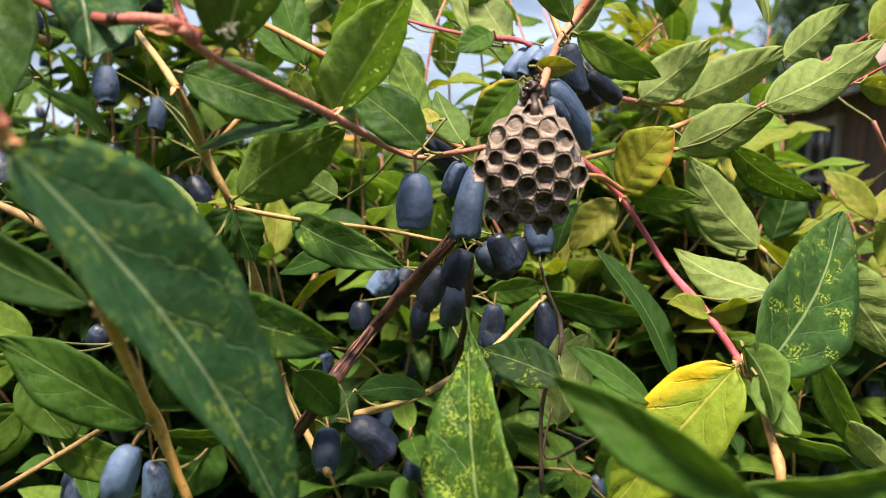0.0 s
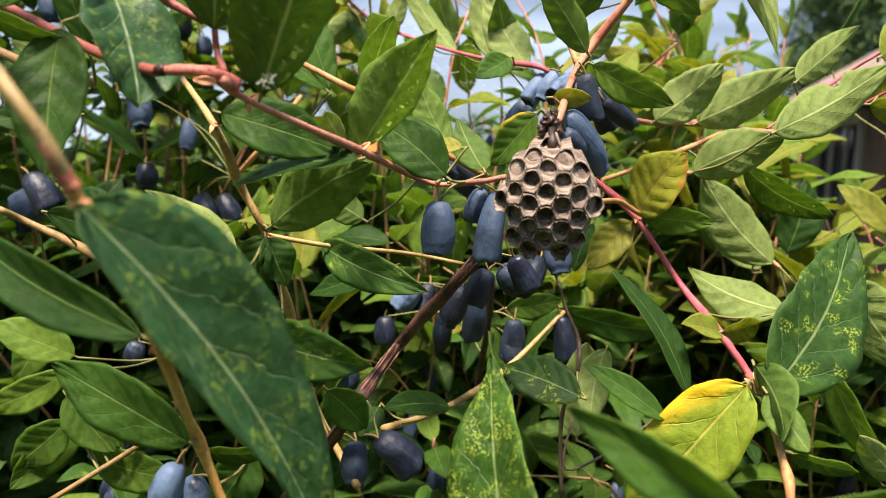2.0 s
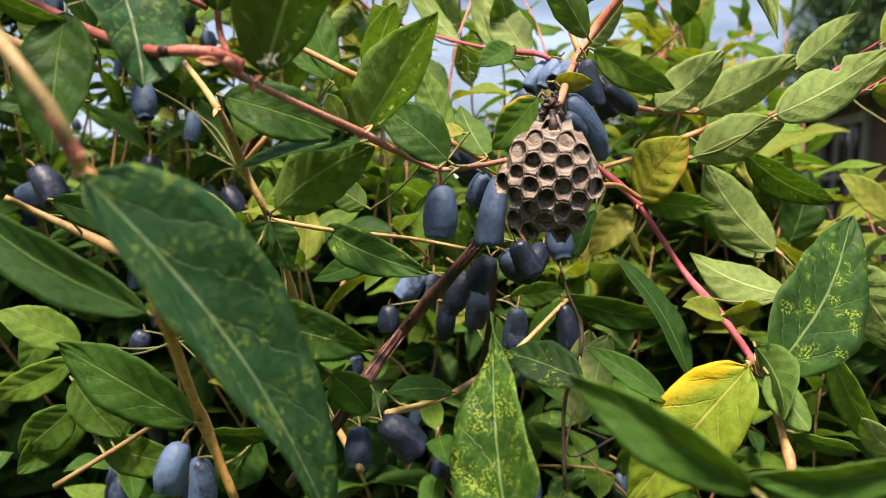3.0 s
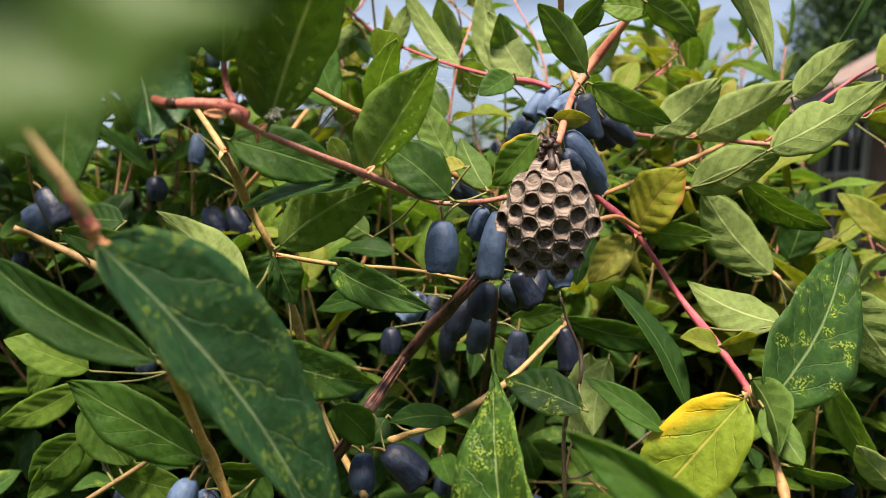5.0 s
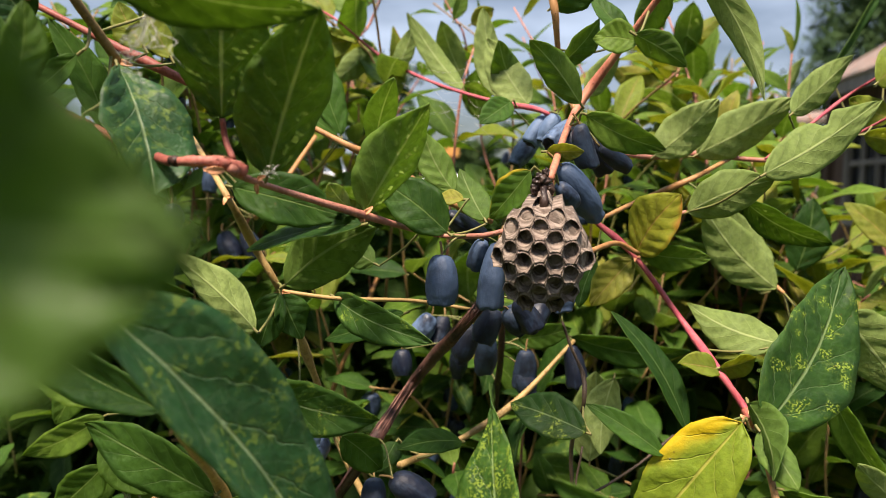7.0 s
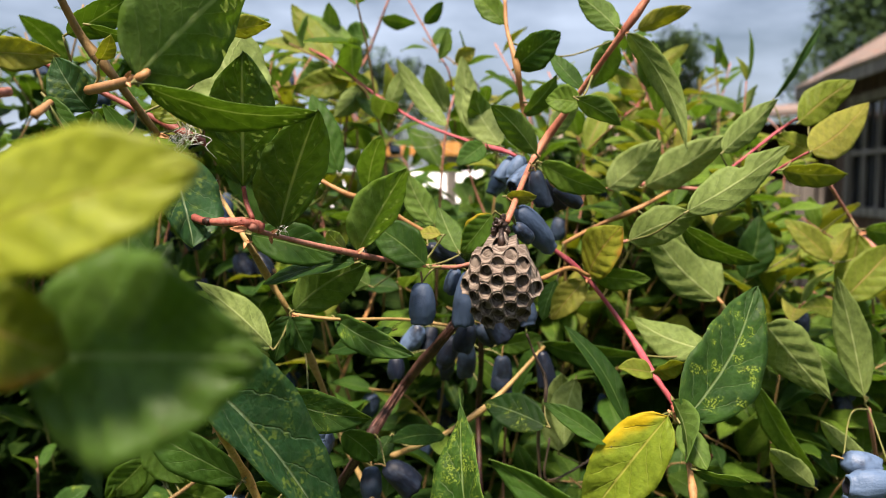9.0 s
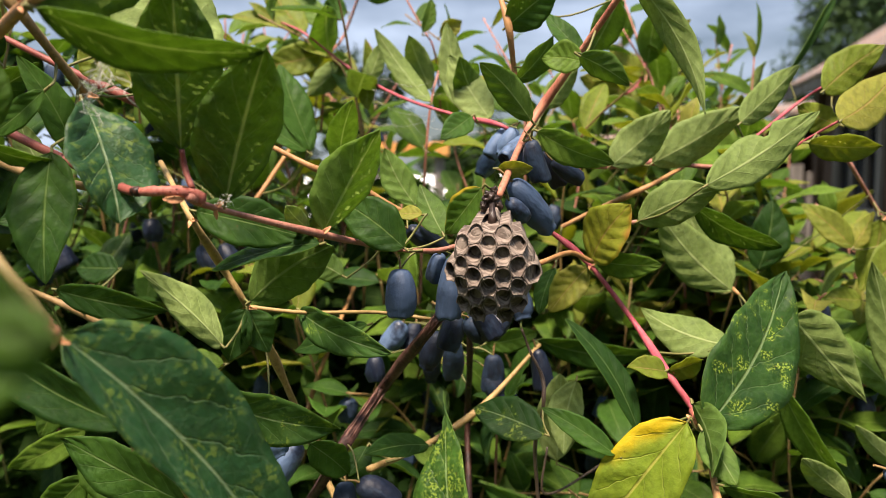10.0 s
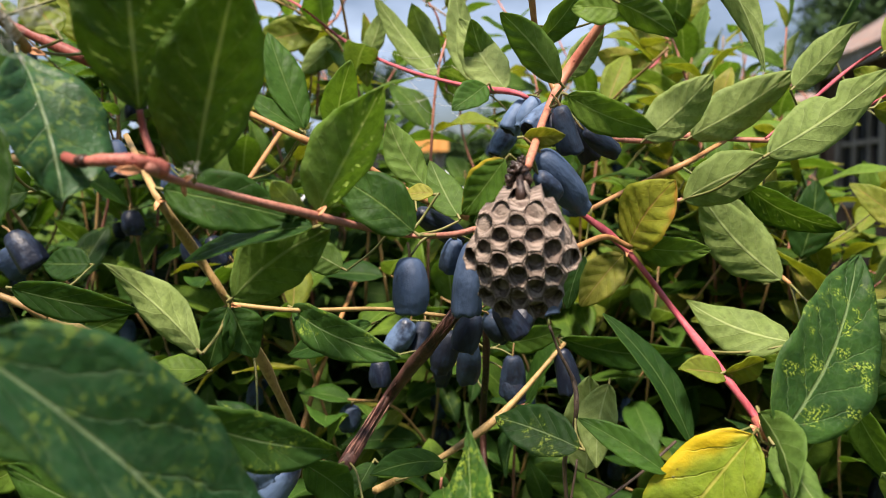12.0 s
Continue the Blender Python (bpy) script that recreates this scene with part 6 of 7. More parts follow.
def cell_mesh(cx, cy, deep, seed):
    """One open paper cell: six corners shared with its neighbours, thin uneven rim, walls that lean up into the comb."""
    rnd = random.Random(seed)
    corners = []
    for dx, dy in ((2 / 3, 0), (1 / 3, 0.5), (-1 / 3, 0.5), (-2 / 3, 0), (-1 / 3, -0.5), (1 / 3, -0.5)):
        x, y = cx + dx * COLUMN, cy + dy * ROW
        shake = noise.noise_vector(Vector((x * 900, y * 900, 1.3)))
        x, y = x + 0.0009 * shake.x, y + 0.0009 * shake.y
        corners.append(Vector((x, y, -comb_bulge(x, y) + 0.0018 * shake.z)))
    mid = sum(corners, Vector()) / 6
    axis = Vector((cx * 20, cy * 17 - 0.50, 1)).normalized()
    outline = []
    for k in range(6):
        a, b = corners[k], corners[(k + 1) % 6]
        for q in range(4):
            f = q / 4
            edge = a.lerp(b, f)
            outline.append((edge, 0.0006 * math.sin(math.pi * f)))
    mean = sum((e - mid).length for e, _ in outline) / 24
    verts, faces = [], []
    for wide, back, rim, roundness in ((0.93, deep, 0, 0.0), (0.975, deep * 0.5, 0, 0.0), (0.985, 0.0012, 0.6, 0.0), (0.955, 0.0003, 1, 0.1), (0.91, 0.0, 1, 0.3), (0.86, 0.0002, 1, 0.5), (0.80, 0.0011, 0.6, 0.7), (0.72, 0.0027, 0.2, 0.8), (0.62, 0.0048, 0, 0.9), (0.48, 0.0072, 0, 1.0), (0.28, 0.0088, 0, 1.0)):
        back = min(back, deep)
        for e, dip in outline:
            arm = e - mid
            arm = arm.lerp(arm.normalized() * mean * 0.97, roundness)
            verts.append(mid + arm * (wide * (1 + rnd.uniform(-0.014, 0.014))) - axis * (back + rim * (dip + rnd.uniform(0, 0.00016))))
    rings = len(verts) // 24
    for i in range(rings - 1):
        for k in range(24):
            a, b = i * 24 + k, i * 24 + (k + 1) % 24
            faces.append((a, b, b + 24, a + 24))
    faces += [tuple(range(23, -1, -1)), tuple(range((rings - 1) * 24, rings * 24))]
    return mesh_of("cell", verts, faces, [PAPER])


def lump(name, radius, mats, seed, rough=0.25, stretch=(1, 1, 1)):
    """A knobbly closed lump."""
    bm = bmesh.new()
    bmesh.ops.create_icosphere(bm, subdivisions=4, radius=1.0)
    for v in bm.verts:
        q = v.co.copy()
        k = 1 + rough * noise.noise(q * 1.7 + Vector((seed, 0, 0))) + 0.5 * rough * noise.noise(q * 4.5 + Vector((0, seed, 0)))
        v.co = Vector((q.x * stretch[0], q.y * stretch[1], q.z * stretch[2])) * (radius * k)
    me = bpy.data.meshes.new(name)
    bm.to_mesh(me)
    bm.free()
    for m in mats:
        me.materials.append(m)
    me.polygons.foreach_set("use_smooth", [True] * len(me.polygons))
    return me


def build_nest():
    mid, top = Vector(NEST), Vector(NEST_TOP)
    out = (Vector((-0.02, -0.06, 1.135)) - mid).normalized()
    right = Vector((0, 0, 1)).cross(out).normalized()
    up = out.cross(right)
    turned = Matrix((right, up, out)).transposed().to_4x4()
    nest = tagged(part("wasp_nest", None, at=Matrix.Translation(top)), "grey-brown paper wasp nest with open cells on a twig", "nest")
    face = Matrix.Translation(mid) @ turned
    for col in range(-3, 4):
        for row in range(-3, 4):
            x, y = col * COLUMN - 0.0004, (row + (0.5 if col % 2 else 0.0)) * ROW + 0.0010
            far = (abs(x * (1 + 20 * max(0, y)) / 0.0148) ** 2.3 + abs(y / 0.0168) ** 2.3) ** (1 / 2.3)
            if far < 1.0:
                part("cell", cell_mesh(x, y, 0.0070 if far > 0.8 else 0.0100, 10 * col + row), nest, "", face)
    back = lump("comb_back", 0.0142, [PAPER], 3, 0.12, (1.0, 1.12, 0.45))
    part("comb_back", back, nest, "closed back of the paper comb", Matrix.Translation(mid - out * 0.0112) @ turned)
    join = mid - out * 0.012 + up * 0.010
    v, f, uv = tube([join, join + up * 0.006 + out * 0.002, top - Vector((0, 0, 0.001))], 0.0017, 0.0010, lumps=0.2)
    part("stalk", mesh_of("stalk", v, f, [PAPER_DARK], None, uv), nest, "dark glossy nest stalk")
    part("stalk_cap", lump("stalk_cap", 0.0023, [PAPER_DARK], 8, 0.6, (1, 0.9, 0.9)), nest, "dark knobbly cap of the stalk", Matrix.Translation(top + Vector((-0.0006, -0.001, -0.0005))))
    for k, (dx, dz, s) in enumerate(((-0.0024, -0.0034, 0.0014), (0.0018, -0.0030, 0.0015), (0.0008, 0.0018, 0.0011))):
        part("scale", lump("scale", s, [PAPER_DARK], 20 + k, 0.6, (1, 0.8, 1.2)), nest, "", Matrix.Translation(top + Vector((dx, -0.001, dz))))


build_nest()

# ---- the rest of the bush: sprays further back ----
POOL, RAW = {}, {}
for coat, many in (("dark", 4), ("mid", 4), ("pale", 2), ("young", 3), ("spot", 2)):
    POOL[coat], RAW[coat] = [], []
    for k in range(many):
        rnd = random.Random(f"{coat}{k}")
        v, f, s, uv = blade(0.042, 0.042 * rnd.uniform(0.38, 0.5), rnd.uniform(0.1, 0.4), rnd.uniform(0.02, 0.1), 900 + k, na=9, nb=6)
        POOL[coat].append(mesh_of("leaf", v, f, [*COATS[coat], STEM_GREEN], s, uv))
        RAW[coat].append((np.array(v), f, s, uv))


def twin(mat):
    """The same skin for joined leaves: its chance differs from leaf to leaf, not from object to object."""
    copy = mat.copy()
    tree_ = copy.node_tree
    for node in list(tree_.nodes):
        if node.bl_idname == "ShaderNodeObjectInfo":
            chance = tree_.nodes.new("ShaderNodeNewGeometry").outputs["Random Per Island"]
            for link in list(node.outputs["Random"].links):
                tree_.links.new(chance, link.to_socket)
    return copy


class Heap:
    """Leaves and stems too many to pick apart, gathered into one mesh."""

    def __init__(self):
        self.verts, self.faces, self.slots, self.uvs, self.mats, self.at = [], [], [], [], [], {}

    def slot(self, mat, twinned=True):
        if mat.name not in self.at:
            self.at[mat.name] = len(self.mats)
            self.mats.append(twin(mat) if twinned else mat)
        return self.at[mat.name]

    def add(self, verts, faces, slots, uvs):
        first = len(self.verts)
        self.verts += verts
        self.faces += [tuple(i + first for i in f) for f in faces]
        self.slots += slots
        self.uvs += uvs

    def leaf(self, coat, which, m):
        v, f, s, uv = RAW[coat][which]
        m = np.array(m)
        ids = [self.slot(q) for q in (*COATS[coat], STEM_GREEN)]
        self.add((v @ m[:3, :3].T + m[:3, 3]).tolist(), f, [ids[q] for q in s], uv)

    def stem(self, colour, v, f, uv):
        self.add([tuple(p) for p in v], f, [self.slot(STEMS[colour], False)] * len(f), uv)


heap = Heap()


def lay(base, way, up, size):
    y = way.normalized()
    z = (up - y * up.dot(y)).normalized()
    return Matrix.Translation(base) @ Matrix((y.cross(z), y, z)).transposed().to_4x4() @ Matrix.Diagonal((size, size, size, 1))


def cap(x, y, z):
    """The crown lies lower on the shed side and has a dip that shows the garden behind."""
    ramp = np.clip(((x - 0.0476) / (y + 0.085) - 0.25) / 0.09, 0, 1)
    z = z - ramp * np.maximum(0, z - (1.155 - 0.11 * y))
    dip = np.clip(1.4 - np.abs((x - 0.0234) / (y + 0.083) + 0.055) / 0.03, 0, 1) * np.clip((y - 0.56) / 0.08, 0, 1)
    return z - dip * np.maximum(0, z - 1.172)


def spray(rnd, start, end, pairs, coats, colour="tan", big=1.0, fruit=0.0, single=False, capped=True):
    """A leafy shoot: a bent stem with pairs of leaves set crosswise, some berries in the axils."""
    a, b = Vector(start), Vector(end)
    drop = b.z - float(cap(b.x, b.y, b.z)) if capped else 0.0
    a.z, b.z = a.z - drop, b.z - drop
    sag = Vector((rnd.uniform(-0.04, 0.04), rnd.uniform(-0.03, 0.03), rnd.uniform(0.0, 0.05)))
    line = curve_points([a, a.lerp(b, 0.5) + sag, b], 8)
    v, f, uv = tube([line[0], line[5], line[10], line[-1]], 0.0010, 0.0006, sides=6, step=4)
    if single:
        shoot = part("branch", mesh_of("branch", v, f, [STEMS[colour]], None, uv), bush)
    else:
        shoot = bush
        heap.stem(colour, v, f, uv)
    n = len(line)
    for k in range(pairs):
        i = min(n - 1, int(n * (0.10 + 0.90 * (k + 0.5) / pairs)))
        p, way = line[i], (line[min(i + 1, n - 1)] - line[i - 1]).normalized()
        turn = rnd.uniform(0, 6.28) if k == 0 else turn + 1.57 + rnd.uniform(-0.3, 0.3)
        side = way.orthogonal().normalized()
        side = Matrix.Rotation(turn, 3, way) @ side
        for s in (1, -1):
            if rnd.random() < 0.06:
                continue
            aim = (side * s + way * rnd.uniform(0.3, 0.8) + Vector((0, 0, rnd.uniform(-0.4, 0.15)))).normalized()
            size = big * (1.0 if single or b.z > 1.22 else 1.14) * rnd.uniform(0.65, 1.15) * (1.0 if k < pairs - 1 else 0.7)
            up = Vector((rnd.uniform(-0.5, 0.5), rnd.uniform(-0.7, 0.3), 1.0))
            coat = rnd.choice(coats)
            which = rnd.randrange(len(POOL[coat]))
            if single:
                part("leaf", POOL[coat][which], shoot, "", lay(p + aim * 0.003, aim, up, size))
            else:
                heap.leaf(coat, which, lay(p + aim * 0.003, aim, up, size))
            if rnd.random() < fruit:
                hang = Vector((rnd.uniform(-0.3, 0.3), rnd.uniform(-0.3, 0.3), -1)).normalized()
                at = p + side * s * 0.004
                w = rnd.uniform(0.010, 0.012) / 0.7
                part("berry", rnd.choice(BERRIES), shoot, "", stand(at + hang * 0.003, at + hang * 0.02, rnd.uniform(0, 360)) @ Matrix.Diagonal((w, rnd.uniform(0.014, 0.018), w, 1)))


rnd = random.Random(11)
OLD, MIXED, FRESH = ("dark", "dark", "dark", "spot"), ("dark", "mid", "mid", "pale"), ("mid", "mid", "young", "mid", "pale")
# low layers close behind the nest, dark and fruiting
for k in range(44):
    x = -0.34 + 0.80 * (k + rnd.random()) / 44
    y = rnd.uniform(0.40, 0.52)
    z = rnd.uniform(0.86, 1.02)
    if x < -0.06 and k % 3 or x > 0.05 and k % 3 == 0:
        continue
    spray(rnd, (x, y + 0.06, z - 0.04), (x + rnd.uniform(-0.1, 0.1), y + rnd.uniform(-0.02, 0.05), z + rnd.uniform(0.08, 0.15)), rnd.randint(4, 6), OLD, rnd.choice(("tan", "tan", "green")), 1.0, 0.22)
# leaves close behind the nest
for k in range(26):
    x = -0.26 + 0.62 * (k + rnd.random()) / 26
    y = rnd.uniform(0.35, 0.43)
    z = rnd.uniform(0.92, 1.03)
    if x < -0.06 and k % 3 or x > 0.05 and k % 3 == 0:
        continue
    spray(rnd, (x, y + 0.08, z - 0.06), (x + rnd.uniform(-0.08, 0.08), y + rnd.uniform(0.0, 0.05), z + rnd.uniform(0.04, 0.10)), rnd.randint(4, 6), ("dark", "dark", "dark", "spot", "mid"), rnd.choice(("tan", "tan", "rose")), 0.95, 0.12, single=True)
# middle layer
for k in range(60):
    x = -0.50 + 1.10 * (k + rnd.random()) / 60
    y = rnd.uniform(0.46, 0.70)
    z = rnd.uniform(0.98, 1.06)
    spray(rnd, (x, y + 0.04, z), (x + rnd.uniform(-0.1, 0.06), y + rnd.uniform(-0.04, 0.05), rnd.uniform(1.15, 1.23)), rnd.randint(4, 7), MIXED, rnd.choice(("tan", "tan", "rose", "green")), 1.0, 0.10)
# crown
for k in range(44):
    x = -0.60 + 1.35 * (k + rnd.random()) / 44
    y = rnd.uniform(0.60, 0.95)
    spray(rnd, (x, y, 1.06), (x + rnd.uniform(-0.1, 0.05), y + rnd.uniform(-0.06, 0.05), rnd.uniform(1.20, 1.27)), rnd.randint(4, 7), MIXED, rnd.choice(("tan", "tan", "rose", "green")), 1.0, 0.06)
# tall young shoots against the sky
for k in range(23):
    x = -0.20 + 0.40 * (k + rnd.random()) / 23
    y = rnd.uniform(0.46, 0.70)
    spray(rnd, (x, y, 1.10), (x + rnd.uniform(-0.07, 0.05), y + rnd.uniform(-0.05, 0.05), rnd.uniform(1.25, 1.32)), rnd.randint(4, 6), FRESH, rnd.choice(("tan", "rose", "rose")), 1.0, 0.0)
# olive young shoots that stand over the open side
for k in range(12):
    x = -0.23 + 0.14 * (k + rnd.random()) / 12
    y = rnd.uniform(0.50, 0.66)
    spray(rnd, (x, y, 1.12), (x + rnd.uniform(-0.05, 0.04), y + rnd.uniform(-0.04, 0.04), rnd.uniform(1.27, 1.34)), rnd.randint(4, 6), ("young", "mid", "young", "pale"), rnd.choice(("rose", "tan")), 1.05, 0.0)
# fresh growth between the nest and the shed
for k in range(34):
    x = 0.09 + 0.17 * (k + rnd.random()) / 34
    y = rnd.uniform(0.42, 0.62)
    spray(rnd, (x - 0.03, y + 0.05, 1.05), (x + rnd.uniform(-0.02, 0.05), y + rnd.uniform(-0.03, 0.04), rnd.uniform(1.17, 1.26)), rnd.randint(4, 6), ("mid", "pale", "young", "young"), rnd.choice(("tan", "tan", "rose", "green")), 1.0, 0.05)
# fresh leaves further back towards the shed
for k in range(20):
    x = 0.10 + 0.22 * (k + rnd.random()) / 20
    y = rnd.uniform(0.60, 0.85)
    spray(rnd, (x - 0.02, y, 1.12), (x + rnd.uniform(-0.06, 0.04), y + rnd.uniform(-0.05, 0.05), rnd.uniform(1.25, 1.33)), rnd.randint(4, 6), FRESH, rnd.choice(("tan", "tan", "rose", "green")), 1.0, 0.0)
# unseen boughs over the open side, added to shade the leaves below
for k in range(8):
    x = -0.37 + 0.02 * k
    y = rnd.uniform(-0.08, 0.05)
    spray(rnd, (x - 0.16, y + 0.22, 1.38), (x, y, rnd.uniform(1.38, 1.50)), rnd.randint(5, 7), MIXED, rnd.choice(("tan", "rose")), 1.1, 0.0)
# sunlit leaves behind the open side of the nest
for k in range(11):
    x = -0.15 + 0.17 * (k + rnd.random()) / 11
    y = rnd.uniform(0.38, 0.50)
    spray(rnd, (x, y + 0.06, 0.98), (x + rnd.uniform(-0.04, 0.04), y + rnd.uniform(-0.02, 0.04), rnd.uniform(1.08, 1.17)), rnd.randint(4, 6), ("mid", "mid", "pale", "young", "dark"), "tan", 0.9, 0.05)
# light leaves beside the shed
for k in range(9):
    x = 0.28 + 0.20 * (k + rnd.random()) / 9
    y = rnd.uniform(0.48, 0.66)
    spray(rnd, (x, y + 0.06, 1.00), (x + rnd.uniform(-0.05, 0.04), y + rnd.uniform(-0.02, 0.04), rnd.uniform(1.10, 1.18)), rnd.randint(5, 7), ("mid", "mid", "pale", "young"), "tan", 1.0, 0.03)
# light leaves low on the shed side
for k in range(9):
    x = 0.20 + 0.20 * (k + rnd.random()) / 9
    y = rnd.uniform(0.38, 0.52)
    spray(rnd, (x, y + 0.06, 0.94), (x + rnd.uniform(-0.05, 0.04), y + rnd.uniform(-0.02, 0.04), rnd.uniform(1.04, 1.12)), rnd.randint(5, 7), ("mid", "mid", "pale", "dark"), "tan", 1.0, 0.08)
# a few more leafy shoots behind the open side
for k in range(9):
    x = -0.34 + 0.20 * (k + rnd.random()) / 9
    y = rnd.uniform(0.36, 0.50)
    spray(rnd, (x, y + 0.05, 1.10), (x + rnd.uniform(-0.04, 0.03), y + rnd.uniform(-0.02, 0.04), rnd.uniform(1.24, 1.32)), rnd.randint(5, 7), OLD, "tan", 1.0, 0.05)
# taller growth on the open side
for k in range(18):
    x = -0.46 + 0.32 * (k + rnd.random()) / 18
    y = rnd.uniform(0.40, 0.62)
    spray(rnd, (x, y + 0.05, 1.10), (x + rnd.uniform(-0.05, 0.05), y + rnd.uniform(-0.03, 0.05), rnd.uniform(1.24, 1.33)), rnd.randint(5, 7), MIXED, rnd.choice(("tan", "tan", "rose", "green")), 1.0, 0.12)
# sparse olive shoots before the shed
for k in range(9):
    x = 0.19 + 0.10 * (k + rnd.random()) / 9
    y = rnd.uniform(0.44, 0.56)
    spray(rnd, (x + 0.03, y + 0.04, 1.00), (x + rnd.uniform(-0.03, 0.02), y, rnd.uniform(1.12, 1.185)), rnd.randint(3, 5), ("young", "young", "mid"), "rose", 0.9, 0.0, capped=False)
# light leaves behind the pink branch
for k in range(9):
    x = 0.055 + 0.10 * (k + rnd.random()) / 9
    y = rnd.uniform(0.46, 0.54)
    spray(rnd, (x, y + 0.05, 0.97), (x + rnd.uniform(-0.03, 0.03), y + rnd.uniform(-0.02, 0.03), rnd.uniform(1.07, 1.135)), rnd.randint(4, 6), ("mid", "pale", "young", "mid"), "tan", 0.85, 0.0)

far_sprays = mesh_of("foliage", heap.verts, heap.faces, heap.mats, heap.slots, heap.uvs)
tagged(part("foliage", far_sprays, bush), kind="stuff")


def foliage_mass(name, count, box, top, size, seed, mat=None):
    """Many small folded leaves in one mesh."""
    rng = np.random.default_rng(seed)
    (x0, x1), (y0, y1), (z0, _) = box
    uu, vv = np.meshgrid(np.linspace(0, 1, 5), np.linspace(-1, 1, 3), indexing="ij")
    half = 0.23 * np.sin(np.pi * uu ** 0.85) * vv
    tmpl = np.stack([half, uu, 0.35 * np.abs(half) - 0.25 * uu * uu], -1).reshape(-1, 3)
    uvs = np.stack([uu, 0.5 + 0.5 * vv], -1).reshape(-1, 2)
    quads = [(i * 3 + j, i * 3 + j + 1, i * 3 + j + 4, i * 3 + j + 3) for i in range(4) for j in range(2)]
    turn, reach = rng.uniform(0, 2 * np.pi, count), np.sqrt(rng.uniform(0, 1, count))
    px, py = (x0 + x1) / 2 + (x1 - x0) / 2 * reach * np.cos(turn), (y0 + y1) / 2 + (y1 - y0) / 2 * reach * np.sin(turn)
    pz = z0 + (top(px, py) - z0) * np.sqrt(rng.uniform(0, 1, count))
    yaw, dip, roll = rng.uniform(0, 2 * np.pi, count), rng.uniform(-0.7, 0.5, count), rng.normal(0, 0.5, count)
    sc = size * rng.uniform(0.6, 1.2, count)
    ay = np.stack([np.cos(yaw) * np.cos(dip), np.sin(yaw) * np.cos(dip), np.sin(dip)], -1)
    ax = np.cross(ay, np.array([0, 0, 1.0]))
    ax /= np.linalg.norm(ax, axis=1)[:, None]
    az = np.cross(ax, ay)
    rx = ax * np.cos(roll)[:, None] + az * np.sin(roll)[:, None]
    rz = np.cross(rx, ay)
    pts = (np.stack([px, py, pz], -1)[:, None] + sc[:, None, None] * (tmpl[None, :, :1] * rx[:, None] + tmpl[None, :, 1:2] * ay[:, None] + tmpl[None, :, 2:] * rz[:, None])).reshape(-1, 3)
    faces = (np.arange(count)[:, None, None] * 15 + np.array(quads)[None]).reshape(-1, 4)
    me = bpy.data.meshes.new(name)
    me.from_pydata(pts.tolist(), [], faces.tolist())
    layer = me.uv_layers.new(name="UVMap")
    layer.data.foreach_set("uv", np.tile(uvs, (count, 1))[faces.ravel()].astype(np.float32).ravel())
    me.polygons.foreach_set("use_smooth", [True] * len(faces))
    me.materials.append(mat or MASS)
    return me


# dense masses in the SHADE colour, painted dark to deepen the gaps
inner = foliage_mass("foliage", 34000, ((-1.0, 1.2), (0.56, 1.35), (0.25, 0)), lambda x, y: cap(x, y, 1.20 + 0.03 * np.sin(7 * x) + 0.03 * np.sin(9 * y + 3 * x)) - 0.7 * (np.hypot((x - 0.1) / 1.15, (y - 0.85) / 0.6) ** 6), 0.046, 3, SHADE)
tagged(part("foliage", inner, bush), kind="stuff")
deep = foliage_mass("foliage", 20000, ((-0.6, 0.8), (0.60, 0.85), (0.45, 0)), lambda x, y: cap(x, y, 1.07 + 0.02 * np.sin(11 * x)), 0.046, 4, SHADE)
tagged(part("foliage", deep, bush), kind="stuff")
for k in range(9):
    x = -0.5 + 0.13 * k
    stem(bush, "brown", [(0.05 + 0.3 * x, 0.75, 0.0), (0.05 + 0.6 * x, 0.72, 0.45), (x, 0.6 + 0.03 * (k % 3), 0.92)], 6, 2.5, name="trunk", lumps=0.12)


# ---- ground and the garden behind ----
def flat_noise_material(name, a, b, scale, rough=0.9, c=None, bump=0.4):
    g = Graph(name)
    at = g.where("Object")
    color = g.mix(g.smooth(g.noise(at, scale, 5, 0.6), 0.35, 0.65), a, b)
    if c:
        color = g.mix(g.smooth(g.noise(at, scale * 7, 3), 0.5, 0.7), color, c)
    g.bump(g.noise(at, scale * 12, 3), bump, 0.02)
    return g.done(color, rough, 0.2)


GROUND = flat_noise_material("meadow", (0.03, 0.055, 0.015), (0.06, 0.08, 0.025), 0.8, c=(0.07, 0.06, 0.03))
me = mesh_of("ground", [(-400, -400, 0), (400, -400, 0), (400, 400, 0), (-400, 400, 0)], [(0, 1, 2, 3)], [GROUND], smooth=False)
tagged(part("ground", me), "grassy garden ground", "ground", kind="structure")


def plank_material(name, a, b, rough=0.8):
    g = Graph(name)
    at = g.shift(g.where("Object"), g.math('MULTIPLY', g.luck(), 9.0))
    grain = g.noise(g.stretch(at, 9, 9, 0.5), 3.0, 5, 0.65)
    color = g.mix(g.smooth(grain, 0.35, 0.68), a, b)
    color = g.mix(g.math('MULTIPLY', g.luck(), 0.35), color, (0.09, 0.07, 0.06))
    g.bump(grain, 0.6, 0.01)
    return g.done(color, rough, 0.25)


